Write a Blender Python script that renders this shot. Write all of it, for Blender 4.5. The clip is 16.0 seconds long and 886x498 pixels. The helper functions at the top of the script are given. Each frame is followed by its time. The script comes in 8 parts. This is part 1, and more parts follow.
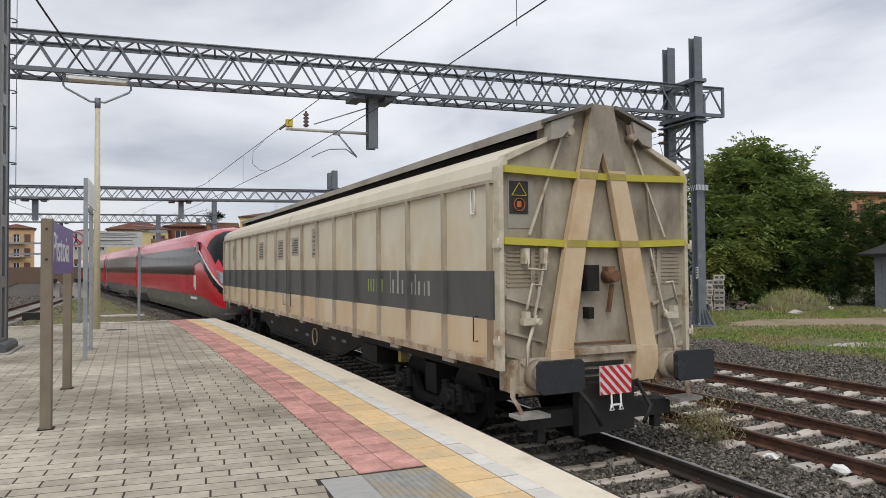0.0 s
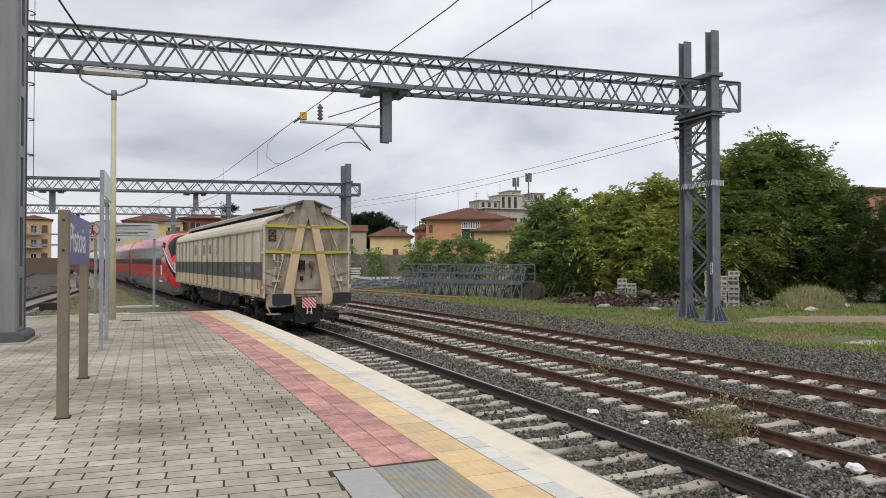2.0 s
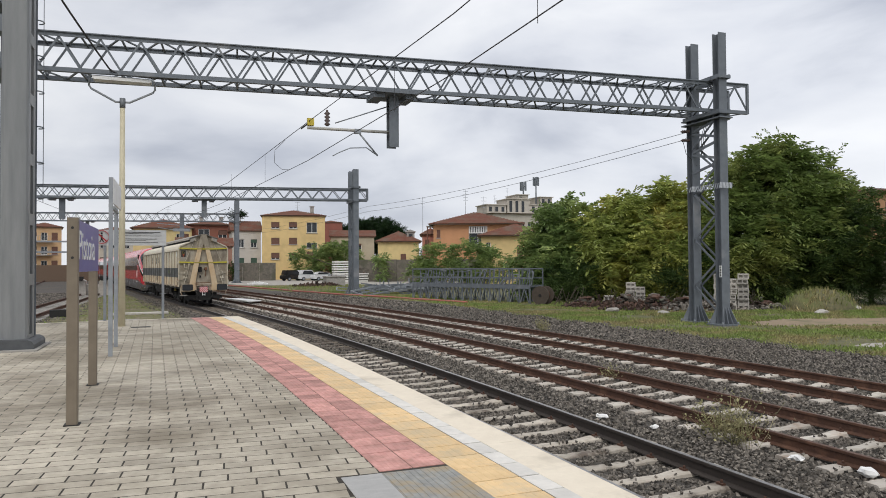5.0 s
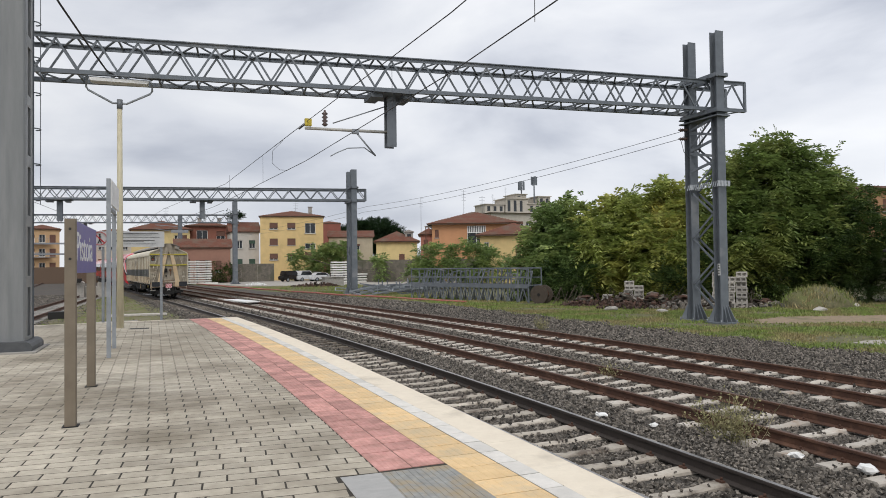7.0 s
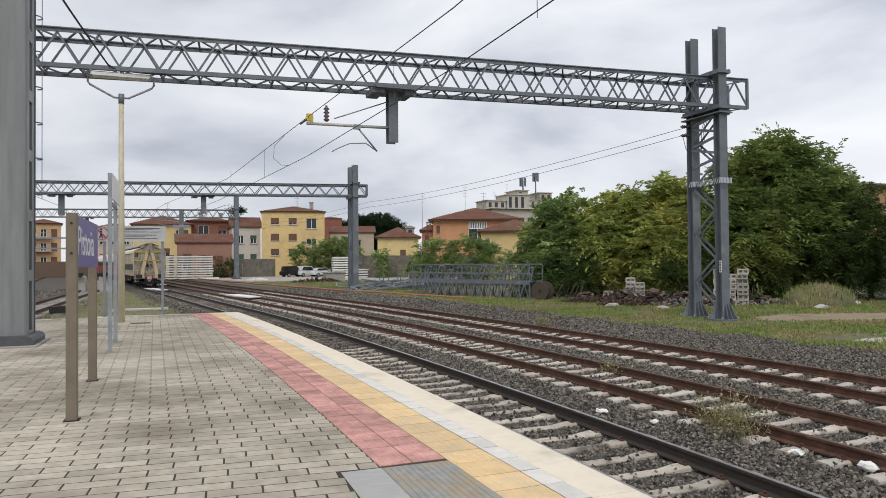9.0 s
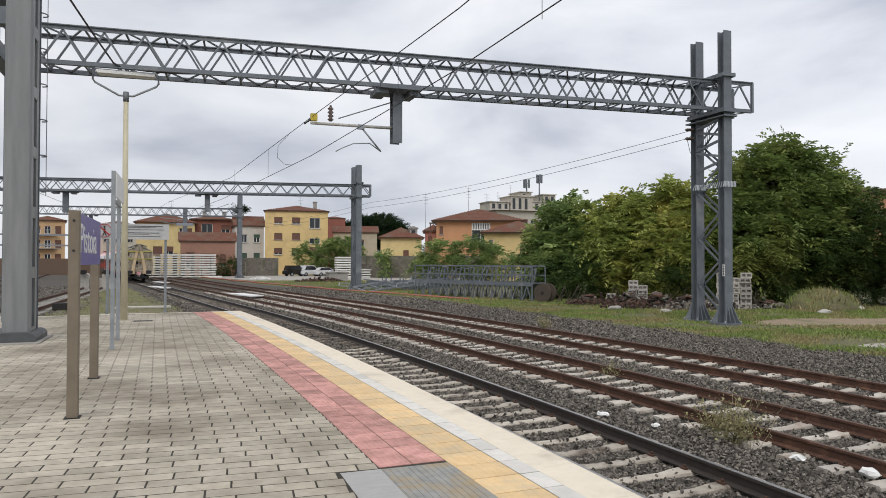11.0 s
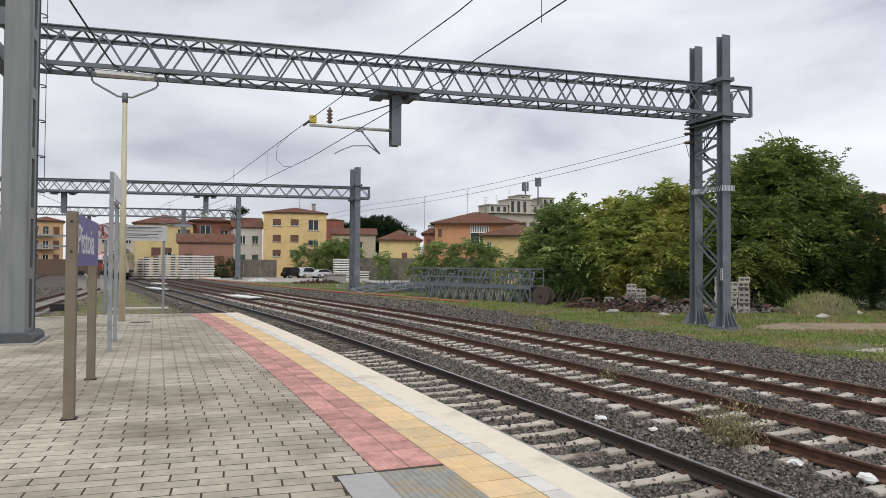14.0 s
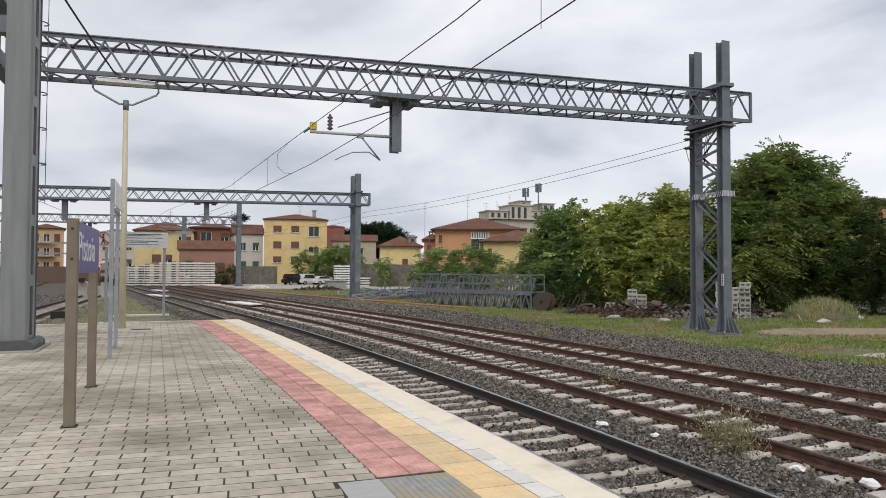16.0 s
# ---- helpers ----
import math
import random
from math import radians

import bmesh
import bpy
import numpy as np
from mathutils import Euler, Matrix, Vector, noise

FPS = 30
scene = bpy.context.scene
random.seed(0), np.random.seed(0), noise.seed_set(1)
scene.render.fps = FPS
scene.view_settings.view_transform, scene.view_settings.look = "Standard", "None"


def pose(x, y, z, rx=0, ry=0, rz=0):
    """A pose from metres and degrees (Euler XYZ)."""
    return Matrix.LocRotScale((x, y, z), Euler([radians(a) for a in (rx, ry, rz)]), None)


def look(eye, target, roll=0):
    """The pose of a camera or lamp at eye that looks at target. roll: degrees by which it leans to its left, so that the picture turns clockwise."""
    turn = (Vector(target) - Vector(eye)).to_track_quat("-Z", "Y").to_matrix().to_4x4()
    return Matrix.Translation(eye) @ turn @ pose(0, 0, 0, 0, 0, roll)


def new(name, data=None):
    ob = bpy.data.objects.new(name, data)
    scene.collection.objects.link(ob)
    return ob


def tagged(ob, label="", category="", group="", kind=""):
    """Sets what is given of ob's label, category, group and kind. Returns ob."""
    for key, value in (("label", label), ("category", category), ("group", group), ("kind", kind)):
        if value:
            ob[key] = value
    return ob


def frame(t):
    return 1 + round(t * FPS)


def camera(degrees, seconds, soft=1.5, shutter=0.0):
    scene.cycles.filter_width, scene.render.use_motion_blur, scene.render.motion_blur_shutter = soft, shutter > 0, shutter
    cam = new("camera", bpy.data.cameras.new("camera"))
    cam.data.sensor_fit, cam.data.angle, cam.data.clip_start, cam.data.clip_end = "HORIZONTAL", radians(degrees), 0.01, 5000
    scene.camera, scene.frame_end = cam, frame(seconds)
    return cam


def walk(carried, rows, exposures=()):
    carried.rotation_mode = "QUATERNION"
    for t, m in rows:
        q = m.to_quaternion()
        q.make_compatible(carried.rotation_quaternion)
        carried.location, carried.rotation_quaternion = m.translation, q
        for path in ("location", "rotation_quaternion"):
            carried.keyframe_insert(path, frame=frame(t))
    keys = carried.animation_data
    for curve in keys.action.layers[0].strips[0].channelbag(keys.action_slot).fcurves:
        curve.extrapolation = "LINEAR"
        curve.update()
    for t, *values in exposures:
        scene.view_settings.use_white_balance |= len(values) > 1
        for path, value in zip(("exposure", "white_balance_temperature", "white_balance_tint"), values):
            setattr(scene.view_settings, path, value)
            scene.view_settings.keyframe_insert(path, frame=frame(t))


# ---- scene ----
# ---- camera ----
EYE_ROWS = [
    # seconds, pitch, roll, heading (degrees), x, y, z
    (0.0, 1.45, -0.45, 22.37, -0.032, -0.037, 2.331), (0.5, 1.17, -0.27, 22.06, -0.033, -0.039, 2.335),
    (1.0, 0.91, -0.16, 21.73, -0.035, -0.030, 2.328), (1.5, 0.97, -0.12, 21.48, -0.036, -0.026, 2.321),
    (2.0, 0.95, -0.01, 21.32, -0.034, -0.032, 2.330), (2.5, 1.00, -0.06, 21.11, -0.029, -0.025, 2.328),
    (3.0, 1.04, -0.10, 20.91, -0.035, -0.031, 2.331), (3.5, 0.91, -0.19, 20.68, -0.032, -0.025, 2.329),
    (4.0, 1.05, -0.26, 20.63, -0.028, -0.027, 2.334), (6.5, 1.40, -0.65, 20.81, -0.023, -0.023, 2.326),
    (7.0, 1.32, -0.71, 20.81, -0.021, -0.020, 2.324), (7.5, 1.28, -0.71, 20.83, -0.018, -0.018, 2.325),
    (8.0, 1.22, -0.67, 20.78, -0.020, -0.015, 2.330), (8.5, 1.14, -0.65, 20.70, -0.019, -0.015, 2.323),
    (9.0, 0.99, -0.48, 20.71, -0.020, -0.015, 2.322), (11.5, 1.08, 0.24, 20.53, -0.003, -0.005, 2.327),
    (12.0, 1.11, 0.32, 20.67, -0.003, -0.009, 2.328), (12.5, 1.09, 0.20, 20.53, 0.003, -0.002, 2.334),
    (13.0, 1.09, 0.24, 20.48, 0.002, -0.001, 2.325), (13.5, 1.10, 0.35, 20.54, 0.002, -0.010, 2.329),
    (14.0, 1.27, 0.39, 20.58, 0.0, 0.0, 2.329), (14.5, 1.52, 0.32, 20.53, 0.0, 0.0, 2.330),
    (15.0, 1.66, 0.31, 20.46, 0.001, 0.004, 2.328), (15.5, 1.73, 0.29, 20.50, -0.004, 0.002, 2.328),
    (16.0, 1.77, 0.22, 20.53, 0.001, -0.001, 2.328),
]
cam = camera(64.466, 16.0, soft=0.9)


def eye_pose(pitch, roll, head, x, y, z):
    p, h = radians(pitch), radians(head)
    ahead = Vector((math.sin(h) * math.cos(p), math.cos(h) * math.cos(p), math.sin(p)))
    return look((x, y, z), Vector((x, y, z)) + ahead * 10, roll)


walk(cam, [(r[0], eye_pose(*r[1:])) for r in EYE_ROWS])

# ---- world and sun ----
world = bpy.data.worlds.new("overcast_sky")
scene.world = world
world.use_nodes = True
wn, wl = world.node_tree.nodes, world.node_tree.links
wn.clear()
sky = wn.new("ShaderNodeTexSky")
sky.sky_type, sky.sun_disc = "NISHITA", False
sky.sun_elevation, sky.sun_rotation = radians(50), radians(207)
w_co = wn.new("ShaderNodeTexCoord")
w_map = wn.new("ShaderNodeMapping")
w_map.inputs["Scale"].default_value, w_map.inputs["Location"].default_value = (1.0, 1.0, 2.5), (0.35, 0.9, 0.2)
w_noise = wn.new("ShaderNodeTexNoise")
w_noise.inputs["Scale"].default_value, w_noise.inputs["Detail"].default_value = 2.6, 7
w_noise.inputs["Roughness"].default_value, w_noise.inputs["Distortion"].default_value = 0.5, 0.25
w_ramp = wn.new("ShaderNodeValToRGB")
for pos, col, el in ((0.34, (0.46, 0.49, 0.565, 1), 0), (0.64, (0.825, 0.84, 0.873, 1), 1)):
    w_ramp.color_ramp.elements[el].position, w_ramp.color_ramp.elements[el].color = pos, col
mid = w_ramp.color_ramp.elements.new(0.48)
mid.color = (0.665, 0.69, 0.75, 1)
w_bg1, w_bg2, w_add = wn.new("ShaderNodeBackground"), wn.new("ShaderNodeBackground"), wn.new("ShaderNodeAddShader")
w_out = wn.new("ShaderNodeOutputWorld")
wl.new(w_co.outputs["Generated"], w_map.inputs["Vector"])
wl.new(w_map.outputs[0], w_noise.inputs["Vector"])
wl.new(w_noise.outputs["Fac"], w_ramp.inputs["Fac"])
# the cloud cover thins out to one side
w_dot = wn.new("ShaderNodeVectorMath")
w_dot.operation = "DOT_PRODUCT"
w_dot.inputs[1].default_value = (0.78, -0.15, 0.6)
wl.new(w_co.outputs["Generated"], w_dot.inputs[0])
w_rng = wn.new("ShaderNodeMapRange")
w_rng.inputs["From Min"].default_value, w_rng.inputs["From Max"].default_value = -0.6, 1.0
w_rng.inputs["To Min"].default_value, w_rng.inputs["To Max"].default_value = 0.84, 1.14
wl.new(w_dot.outputs["Value"], w_rng.inputs["Value"])
w_mul = wn.new("ShaderNodeVectorMath")
w_mul.operation = "SCALE"
wl.new(w_ramp.outputs["Color"], w_mul.inputs[0])
wl.new(w_rng.outputs["Result"], w_mul.inputs["Scale"])
wl.new(w_mul.outputs["Vector"], w_bg1.inputs["Color"])
wl.new(sky.outputs["Color"], w_bg2.inputs["Color"])
w_bg1.inputs["Strength"].default_value = 1.06
w_bg2.inputs["Strength"].default_value = 0.005
wl.new(w_bg1.outputs[0], w_add.inputs[0])
wl.new(w_bg2.outputs[0], w_add.inputs[1])
wl.new(w_add.outputs[0], w_out.inputs["Surface"])
sun = new("sun", bpy.data.lights.new("sun", "SUN"))
sun.data.energy, sun.data.angle, sun.data.color = 1.65, radians(40), (1.0, 0.96, 0.9)
sun.matrix_world = look((-24, -46, 62), (0, 0, 0))
scene.view_settings.exposure = 0.0


# ---- materials ----
def mat(name, c1, c2=None, rough=0.7, scale=6.0, metal=0.0, bump=0.15, bscale=40.0, vary=0.0, island=False,
        stain=None, stain_scale=0.8, stain_at=0.58, stretch=(1, 1, 1), soft=0.06, trans=0.0, spec=0.5, placed=False):
    m = bpy.data.materials.new(name)
    m.use_nodes = True
    n, l = m.node_tree.nodes, m.node_tree.links
    b = n["Principled BSDF"]
    c2 = c2 or tuple(x * 0.75 for x in c1)
    co = n.new("ShaderNodeTexCoord")
    mp = n.new("ShaderNodeMapping")
    mp.inputs["Scale"].default_value = stretch
    if placed:
        l.new(n.new("ShaderNodeNewGeometry").outputs["Position"], mp.inputs["Vector"])
    else:
        l.new(co.outputs["Object"], mp.inputs["Vector"])
    n1 = n.new("ShaderNodeTexNoise")
    n1.inputs["Scale"].default_value, n1.inputs["Detail"].default_value = scale, 8
    n1.inputs["Roughness"].default_value = 0.65
    l.new(mp.outputs[0], n1.inputs["Vector"])
    r1 = n.new("ShaderNodeValToRGB")
    r1.color_ramp.elements[0].position, r1.color_ramp.elements[1].position = 0.32, 0.68
    r1.color_ramp.elements[0].color, r1.color_ramp.elements[1].color = (*c2, 1), (*c1, 1)
    l.new(n1.outputs["Fac"], r1.inputs["Fac"])
    out = r1.outputs["Color"]
    if stain:
        n2 = n.new("ShaderNodeTexNoise")
        n2.inputs["Scale"].default_value, n2.inputs["Detail"].default_value = stain_scale, 9
        n2.inputs["Roughness"].default_value = 0.62
        l.new(mp.outputs[0], n2.inputs["Vector"])
        r2 = n.new("ShaderNodeValToRGB")
        r2.color_ramp.elements[0].position, r2.color_ramp.elements[1].position = stain_at - soft, stain_at + soft
        r2.color_ramp.elements[0].color, r2.color_ramp.elements[1].color = (0, 0, 0, 1), (1, 1, 1, 1)
        l.new(n2.outputs["Fac"], r2.inputs["Fac"])
        mx = n.new("ShaderNodeMix")
        mx.data_type = "RGBA"
        l.new(r2.outputs["Color"], mx.inputs["Factor"])
        l.new(out, mx.inputs["A"])
        mx.inputs["B"].default_value = (*stain, 1)
        out = mx.outputs["Result"]
    if vary:
        inf = n.new("ShaderNodeNewGeometry" if island else "ShaderNodeObjectInfo")
        mr = n.new("ShaderNodeMapRange")
        mr.inputs["To Min"].default_value, mr.inputs["To Max"].default_value = 1 - vary, 1 + vary
        l.new(inf.outputs["Random Per Island" if island else "Random"], mr.inputs["Value"])
        hs = n.new("ShaderNodeHueSaturation")
        l.new(mr.outputs["Result"], hs.inputs["Value"])
        l.new(out, hs.inputs["Color"])
        out = hs.outputs["Color"]
    l.new(out, b.inputs["Base Color"])
    b.inputs["Metallic"].default_value = metal
    b.inputs["Specular IOR Level"].default_value = spec
    rr = n.new("ShaderNodeMapRange")
    rr.inputs["To Min"].default_value, rr.inputs["To Max"].default_value = max(0.03, rough - 0.1), min(1, rough + 0.1)
    l.new(n1.outputs["Fac"], rr.inputs["Value"])
    l.new(rr.outputs["Result"], b.inputs["Roughness"])
    if bump:
        n3 = n.new("ShaderNodeTexNoise")
        n3.inputs["Scale"].default_value, n3.inputs["Detail"].default_value = bscale, 5
        l.new(mp.outputs[0], n3.inputs["Vector"])
        bp = n.new("ShaderNodeBump")
        bp.inputs["Strength"].default_value, bp.inputs["Distance"].default_value = bump, 0.02
        l.new(n3.outputs["Fac"], bp.inputs["Height"])
        l.new(bp.outputs[0], b.inputs["Normal"])
    if trans:
        b.inputs["Transmission Weight"].default_value = trans
    return m


M = {}
M["paver"] = mat("paver_concrete", (0.51, 0.462, 0.375), (0.375, 0.335, 0.27), 0.9, 9, vary=0.15, bscale=120, stain=(0.225, 0.195, 0.148), stain_scale=0.6, stain_at=0.55, soft=0.13, spec=0.3, placed=True)
M["paver_rest"] = mat("paver_concrete_field", (0.51, 0.462, 0.375), (0.375, 0.335, 0.27), 0.9, 9, vary=0.15, island=True, bscale=120, stain=(0.225, 0.195, 0.148), stain_scale=0.6, stain_at=0.55, soft=0.13, spec=0.3, placed=True)
M["joint"] = mat("paver_joint_soil", (0.055, 0.046, 0.034), (0.02, 0.017, 0.013), 0.95, 14)
M["red_tile"] = mat("red_tactile_tile", (0.61, 0.335, 0.295), (0.47, 0.225, 0.195), 0.85, 10, vary=0.23, stain=(0.37, 0.195, 0.165), stain_scale=3.6, stain_at=0.54, soft=0.10, placed=True)
M["yellow_tile"] = mat("yellow_tactile_tile", (0.77, 0.555, 0.30), (0.65, 0.455, 0.235), 0.8, 7, vary=0.10, stain=(0.58, 0.45, 0.28), stain_scale=3, stain_at=0.56, soft=0.1, placed=True)
M["grey_tile"] = mat("grey_stone_tile", (0.68, 0.65, 0.60), (0.56, 0.54, 0.50), 0.8, 7, vary=0.12, placed=True)
M["cream_edge"] = mat("cream_platform_edge", (0.77, 0.69, 0.56), (0.69, 0.61, 0.49), 0.8, 5, stain=(0.50, 0.44, 0.35), stain_scale=1.2, stain_at=0.64, soft=0.1)
M["concrete"] = mat("weathered_concrete", (0.38, 0.36, 0.33), (0.26, 0.25, 0.23), 0.9, 4, stain=(0.16, 0.15, 0.13), stain_scale=0.7, stain_at=0.6)
M["sleeper"] = mat("sleeper_concrete", (0.55, 0.51, 0.455), (0.38, 0.34, 0.29), 0.9, 5, vary=0.14, stain=(0.34, 0.26, 0.20), stain_scale=2.5, stain_at=0.62, placed=True)
M["rail_rust"] = mat("rusty_rail_steel", (0.095, 0.045, 0.027), (0.06, 0.028, 0.018), 0.8, 9, bump=0.3, stain=(0.13, 0.065, 0.04), stain_scale=3)
M["rail_dark"] = mat("dark_rail_steel", (0.045, 0.036, 0.030), (0.03, 0.023, 0.02), 0.75, 9, bump=0.3)
M["rail_top"] = mat("worn_rail_head", (0.42, 0.41, 0.40), (0.28, 0.26, 0.25), 0.32, 14, metal=0.9, bump=0.02)
M["rail_top_brown"] = mat("dull_rail_head", (0.13, 0.07, 0.045), (0.08, 0.042, 0.03), 0.55, 12, metal=0.3, bump=0.05)
M["sleeper_grimy"] = mat("grimy_sleeper_concrete", (0.56, 0.515, 0.445), (0.37, 0.325, 0.27), 0.9, 5, vary=0.2, stain=(0.16, 0.13, 0.105), stain_scale=2.5, stain_at=0.56, placed=True)
M["moss"] = mat("mossy_grass_ground", (0.18, 0.165, 0.075), (0.085, 0.088, 0.034), 0.95, 6, bump=0.7, bscale=14, stain=(0.19, 0.155, 0.10), stain_scale=0.7, stain_at=0.57, soft=0.08)
# bed colour is darkened so the gaps between loose stones look shaded
M["ballast"] = mat("ballast_bed", (0.11, 0.097, 0.082), (0.022, 0.019, 0.016), 0.95, 26, bump=1.0, bscale=22, stain=(0.10, 0.075, 0.055), stain_scale=0.35, stain_at=0.6, soft=0.1)
M["stones"] = mat("ballast_stone", (0.21, 0.188, 0.16), (0.055, 0.047, 0.04), 0.9, 20, vary=0.8, island=True, bump=0.2)
M["ground"] = mat("yard_ground", (0.165, 0.145, 0.078), (0.07, 0.072, 0.032), 0.95, 7, bump=0.8, bscale=16, stain=(0.115, 0.125, 0.042), stain_scale=1.1, stain_at=0.55, soft=0.12)
M["dirt"] = mat("bare_dirt_track", (0.33, 0.25, 0.17), (0.19, 0.145, 0.095), 0.95, 5, bump=0.5, bscale=10, stain=(0.15, 0.14, 0.07), stain_scale=0.6, stain_at=0.6)
M["gravel"] = mat("pale_gravel_lot", (0.40, 0.37, 0.33), (0.30, 0.28, 0.25), 0.95, 2, bump=0.4)
M["grass"] = mat("grass_blades", (0.21, 0.28, 0.06), (0.125, 0.175, 0.04), 0.7, 1.2, vary=0.4, island=True, bump=0, stain=(0.27, 0.225, 0.105), stain_scale=0.4, stain_at=0.53, soft=0.07)
M["steel"] = mat("grey_painted_steel", (0.165, 0.185, 0.205), (0.12, 0.135, 0.155), 0.55, 3, metal=0.15, bump=0.05, stain=(0.22, 0.23, 0.24), stain_scale=0.9, stain_at=0.62)
M["galv"] = mat("galvanised_steel", (0.32, 0.34, 0.36), (0.23, 0.25, 0.27), 0.5, 5, metal=0.35, bump=0.05)
M["mast"] = mat("grey_mast_paint", (0.235, 0.243, 0.245), (0.175, 0.184, 0.188), 0.5, 2, metal=0.1, bump=0.04, stain=(0.30, 0.305, 0.30), stain_scale=0.8, stain_at=0.58, soft=0.12, stretch=(2.2, 2.2, 0.25))
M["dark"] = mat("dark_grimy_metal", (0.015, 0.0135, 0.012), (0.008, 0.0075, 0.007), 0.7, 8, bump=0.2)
M["black_steel"] = mat("black_underframe_paint", (0.017, 0.0165, 0.016), (0.009, 0.0085, 0.008), 0.7, 4, stain=(0.034, 0.025, 0.019), stain_scale=2, spec=0.25)
M["wire"] = mat("dark_wire", (0.045, 0.045, 0.048), rough=0.6, bump=0)
M["post"] = mat("brown_painted_post", (0.20, 0.165, 0.12), (0.155, 0.125, 0.09), 0.6, 4, bump=0.05)
M["lamp_pole"] = mat("cream_lamp_pole", (0.64, 0.585, 0.42), (0.54, 0.49, 0.345), 0.55, 4, bump=0.05)
M["sign_blue"] = mat("blue_sign_enamel", (0.125, 0.115, 0.36), (0.10, 0.095, 0.31), 0.35, 2, bump=0)
M["white"] = mat("white_paint", (0.78, 0.78, 0.77), (0.68, 0.68, 0.66), 0.5, 3, bump=0.03)
M["sign_white"] = mat("white_sign_face", (0.62, 0.63, 0.63), (0.52, 0.53, 0.53), 0.5, 3, bump=0)
M["black"] = mat("black_paint", (0.02, 0.02, 0.02), rough=0.6, bump=0)
M["rubber"] = mat("black_rubber_pad", (0.022, 0.025, 0.03), (0.014, 0.016, 0.019), 0.75, 10, bump=0.15, stain=(0.06, 0.06, 0.06), stain_scale=5, stain_at=0.66)
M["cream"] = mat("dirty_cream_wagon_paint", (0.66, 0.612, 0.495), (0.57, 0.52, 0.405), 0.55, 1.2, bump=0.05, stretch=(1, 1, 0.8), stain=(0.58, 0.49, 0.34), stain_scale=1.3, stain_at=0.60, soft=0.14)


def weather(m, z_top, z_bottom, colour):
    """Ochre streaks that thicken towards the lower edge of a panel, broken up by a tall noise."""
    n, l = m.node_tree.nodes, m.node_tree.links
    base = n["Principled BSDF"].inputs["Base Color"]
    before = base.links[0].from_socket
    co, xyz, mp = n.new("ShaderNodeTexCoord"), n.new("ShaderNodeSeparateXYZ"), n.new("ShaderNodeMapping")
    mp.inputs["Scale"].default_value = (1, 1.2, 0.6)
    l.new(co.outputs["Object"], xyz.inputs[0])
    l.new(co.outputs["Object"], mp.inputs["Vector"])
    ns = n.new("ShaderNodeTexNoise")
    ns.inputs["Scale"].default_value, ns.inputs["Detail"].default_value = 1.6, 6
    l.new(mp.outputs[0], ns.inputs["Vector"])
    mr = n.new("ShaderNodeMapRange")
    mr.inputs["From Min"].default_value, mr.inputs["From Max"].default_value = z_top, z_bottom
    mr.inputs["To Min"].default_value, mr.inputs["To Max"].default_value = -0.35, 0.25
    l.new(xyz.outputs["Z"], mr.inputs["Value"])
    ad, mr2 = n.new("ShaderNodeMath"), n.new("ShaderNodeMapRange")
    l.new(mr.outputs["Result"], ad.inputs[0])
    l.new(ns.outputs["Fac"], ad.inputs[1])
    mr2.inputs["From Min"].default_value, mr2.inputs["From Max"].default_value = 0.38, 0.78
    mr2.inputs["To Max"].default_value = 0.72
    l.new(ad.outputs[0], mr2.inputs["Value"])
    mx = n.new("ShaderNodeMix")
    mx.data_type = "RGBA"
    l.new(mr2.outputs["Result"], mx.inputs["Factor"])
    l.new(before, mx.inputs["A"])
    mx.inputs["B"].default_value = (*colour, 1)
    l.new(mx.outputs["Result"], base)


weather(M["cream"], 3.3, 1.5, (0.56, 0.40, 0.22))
# grime, and the shadow lines along the ribs darkened into the paint
M["cream_rib"] = mat("grimy_shaded_rib_paint", (0.44, 0.395, 0.315), (0.29, 0.25, 0.19), 0.6, 3, bump=0.06, stretch=(1, 1, 0.3), stain=(0.24, 0.17, 0.11), stain_scale=1.8, stain_at=0.56, soft=0.1)
M["cream_trim"] = mat("pale_cream_trim_paint", (0.58, 0.53, 0.43), (0.42, 0.37, 0.28), 0.6, 5, bump=0.05, stain=(0.34, 0.24, 0.15), stain_scale=3, stain_at=0.62)
M["cream_end"] = mat("sooty_wagon_end_paint", (0.43, 0.385, 0.305), (0.25, 0.215, 0.16), 0.65, 2.5, bump=0.08, stretch=(1, 1, 0.5), stain=(0.16, 0.13, 0.095), stain_scale=1.8, stain_at=0.56, soft=0.14)
M["brace"] = mat("tan_wagon_brace_paint", (0.62, 0.50, 0.34), (0.53, 0.405, 0.255), 0.6, 1.5, bump=0.06, stretch=(1, 1, 0.7), stain=(0.45, 0.29, 0.15), stain_scale=1.6, stain_at=0.58, soft=0.14)
M["band"] = mat("dark_grey_wagon_band", (0.095, 0.098, 0.096), (0.066, 0.068, 0.068), 0.6, 3, bump=0.05, stretch=(1, 1, 0.4))
M["wag_roof"] = mat("dirty_wagon_roof", (0.36, 0.335, 0.29), (0.25, 0.23, 0.20), 0.6, 2, bump=0.08, stain=(0.22, 0.19, 0.16), stain_scale=1, stain_at=0.6)
# dark colour carries the shade on the hood's underside
M["hood"] = mat("shaded_roof_hood_paint", (0.17, 0.155, 0.135), (0.10, 0.092, 0.08), 0.7, 4, bump=0.08)
M["yel_stripe"] = mat("yellow_green_stripe", (0.48, 0.42, 0.045), (0.40, 0.35, 0.04), 0.5, 4, bump=0.04)
M["rust"] = mat("brown_rust", (0.20, 0.10, 0.05), (0.12, 0.06, 0.035), 0.85, 8, bump=0.3)
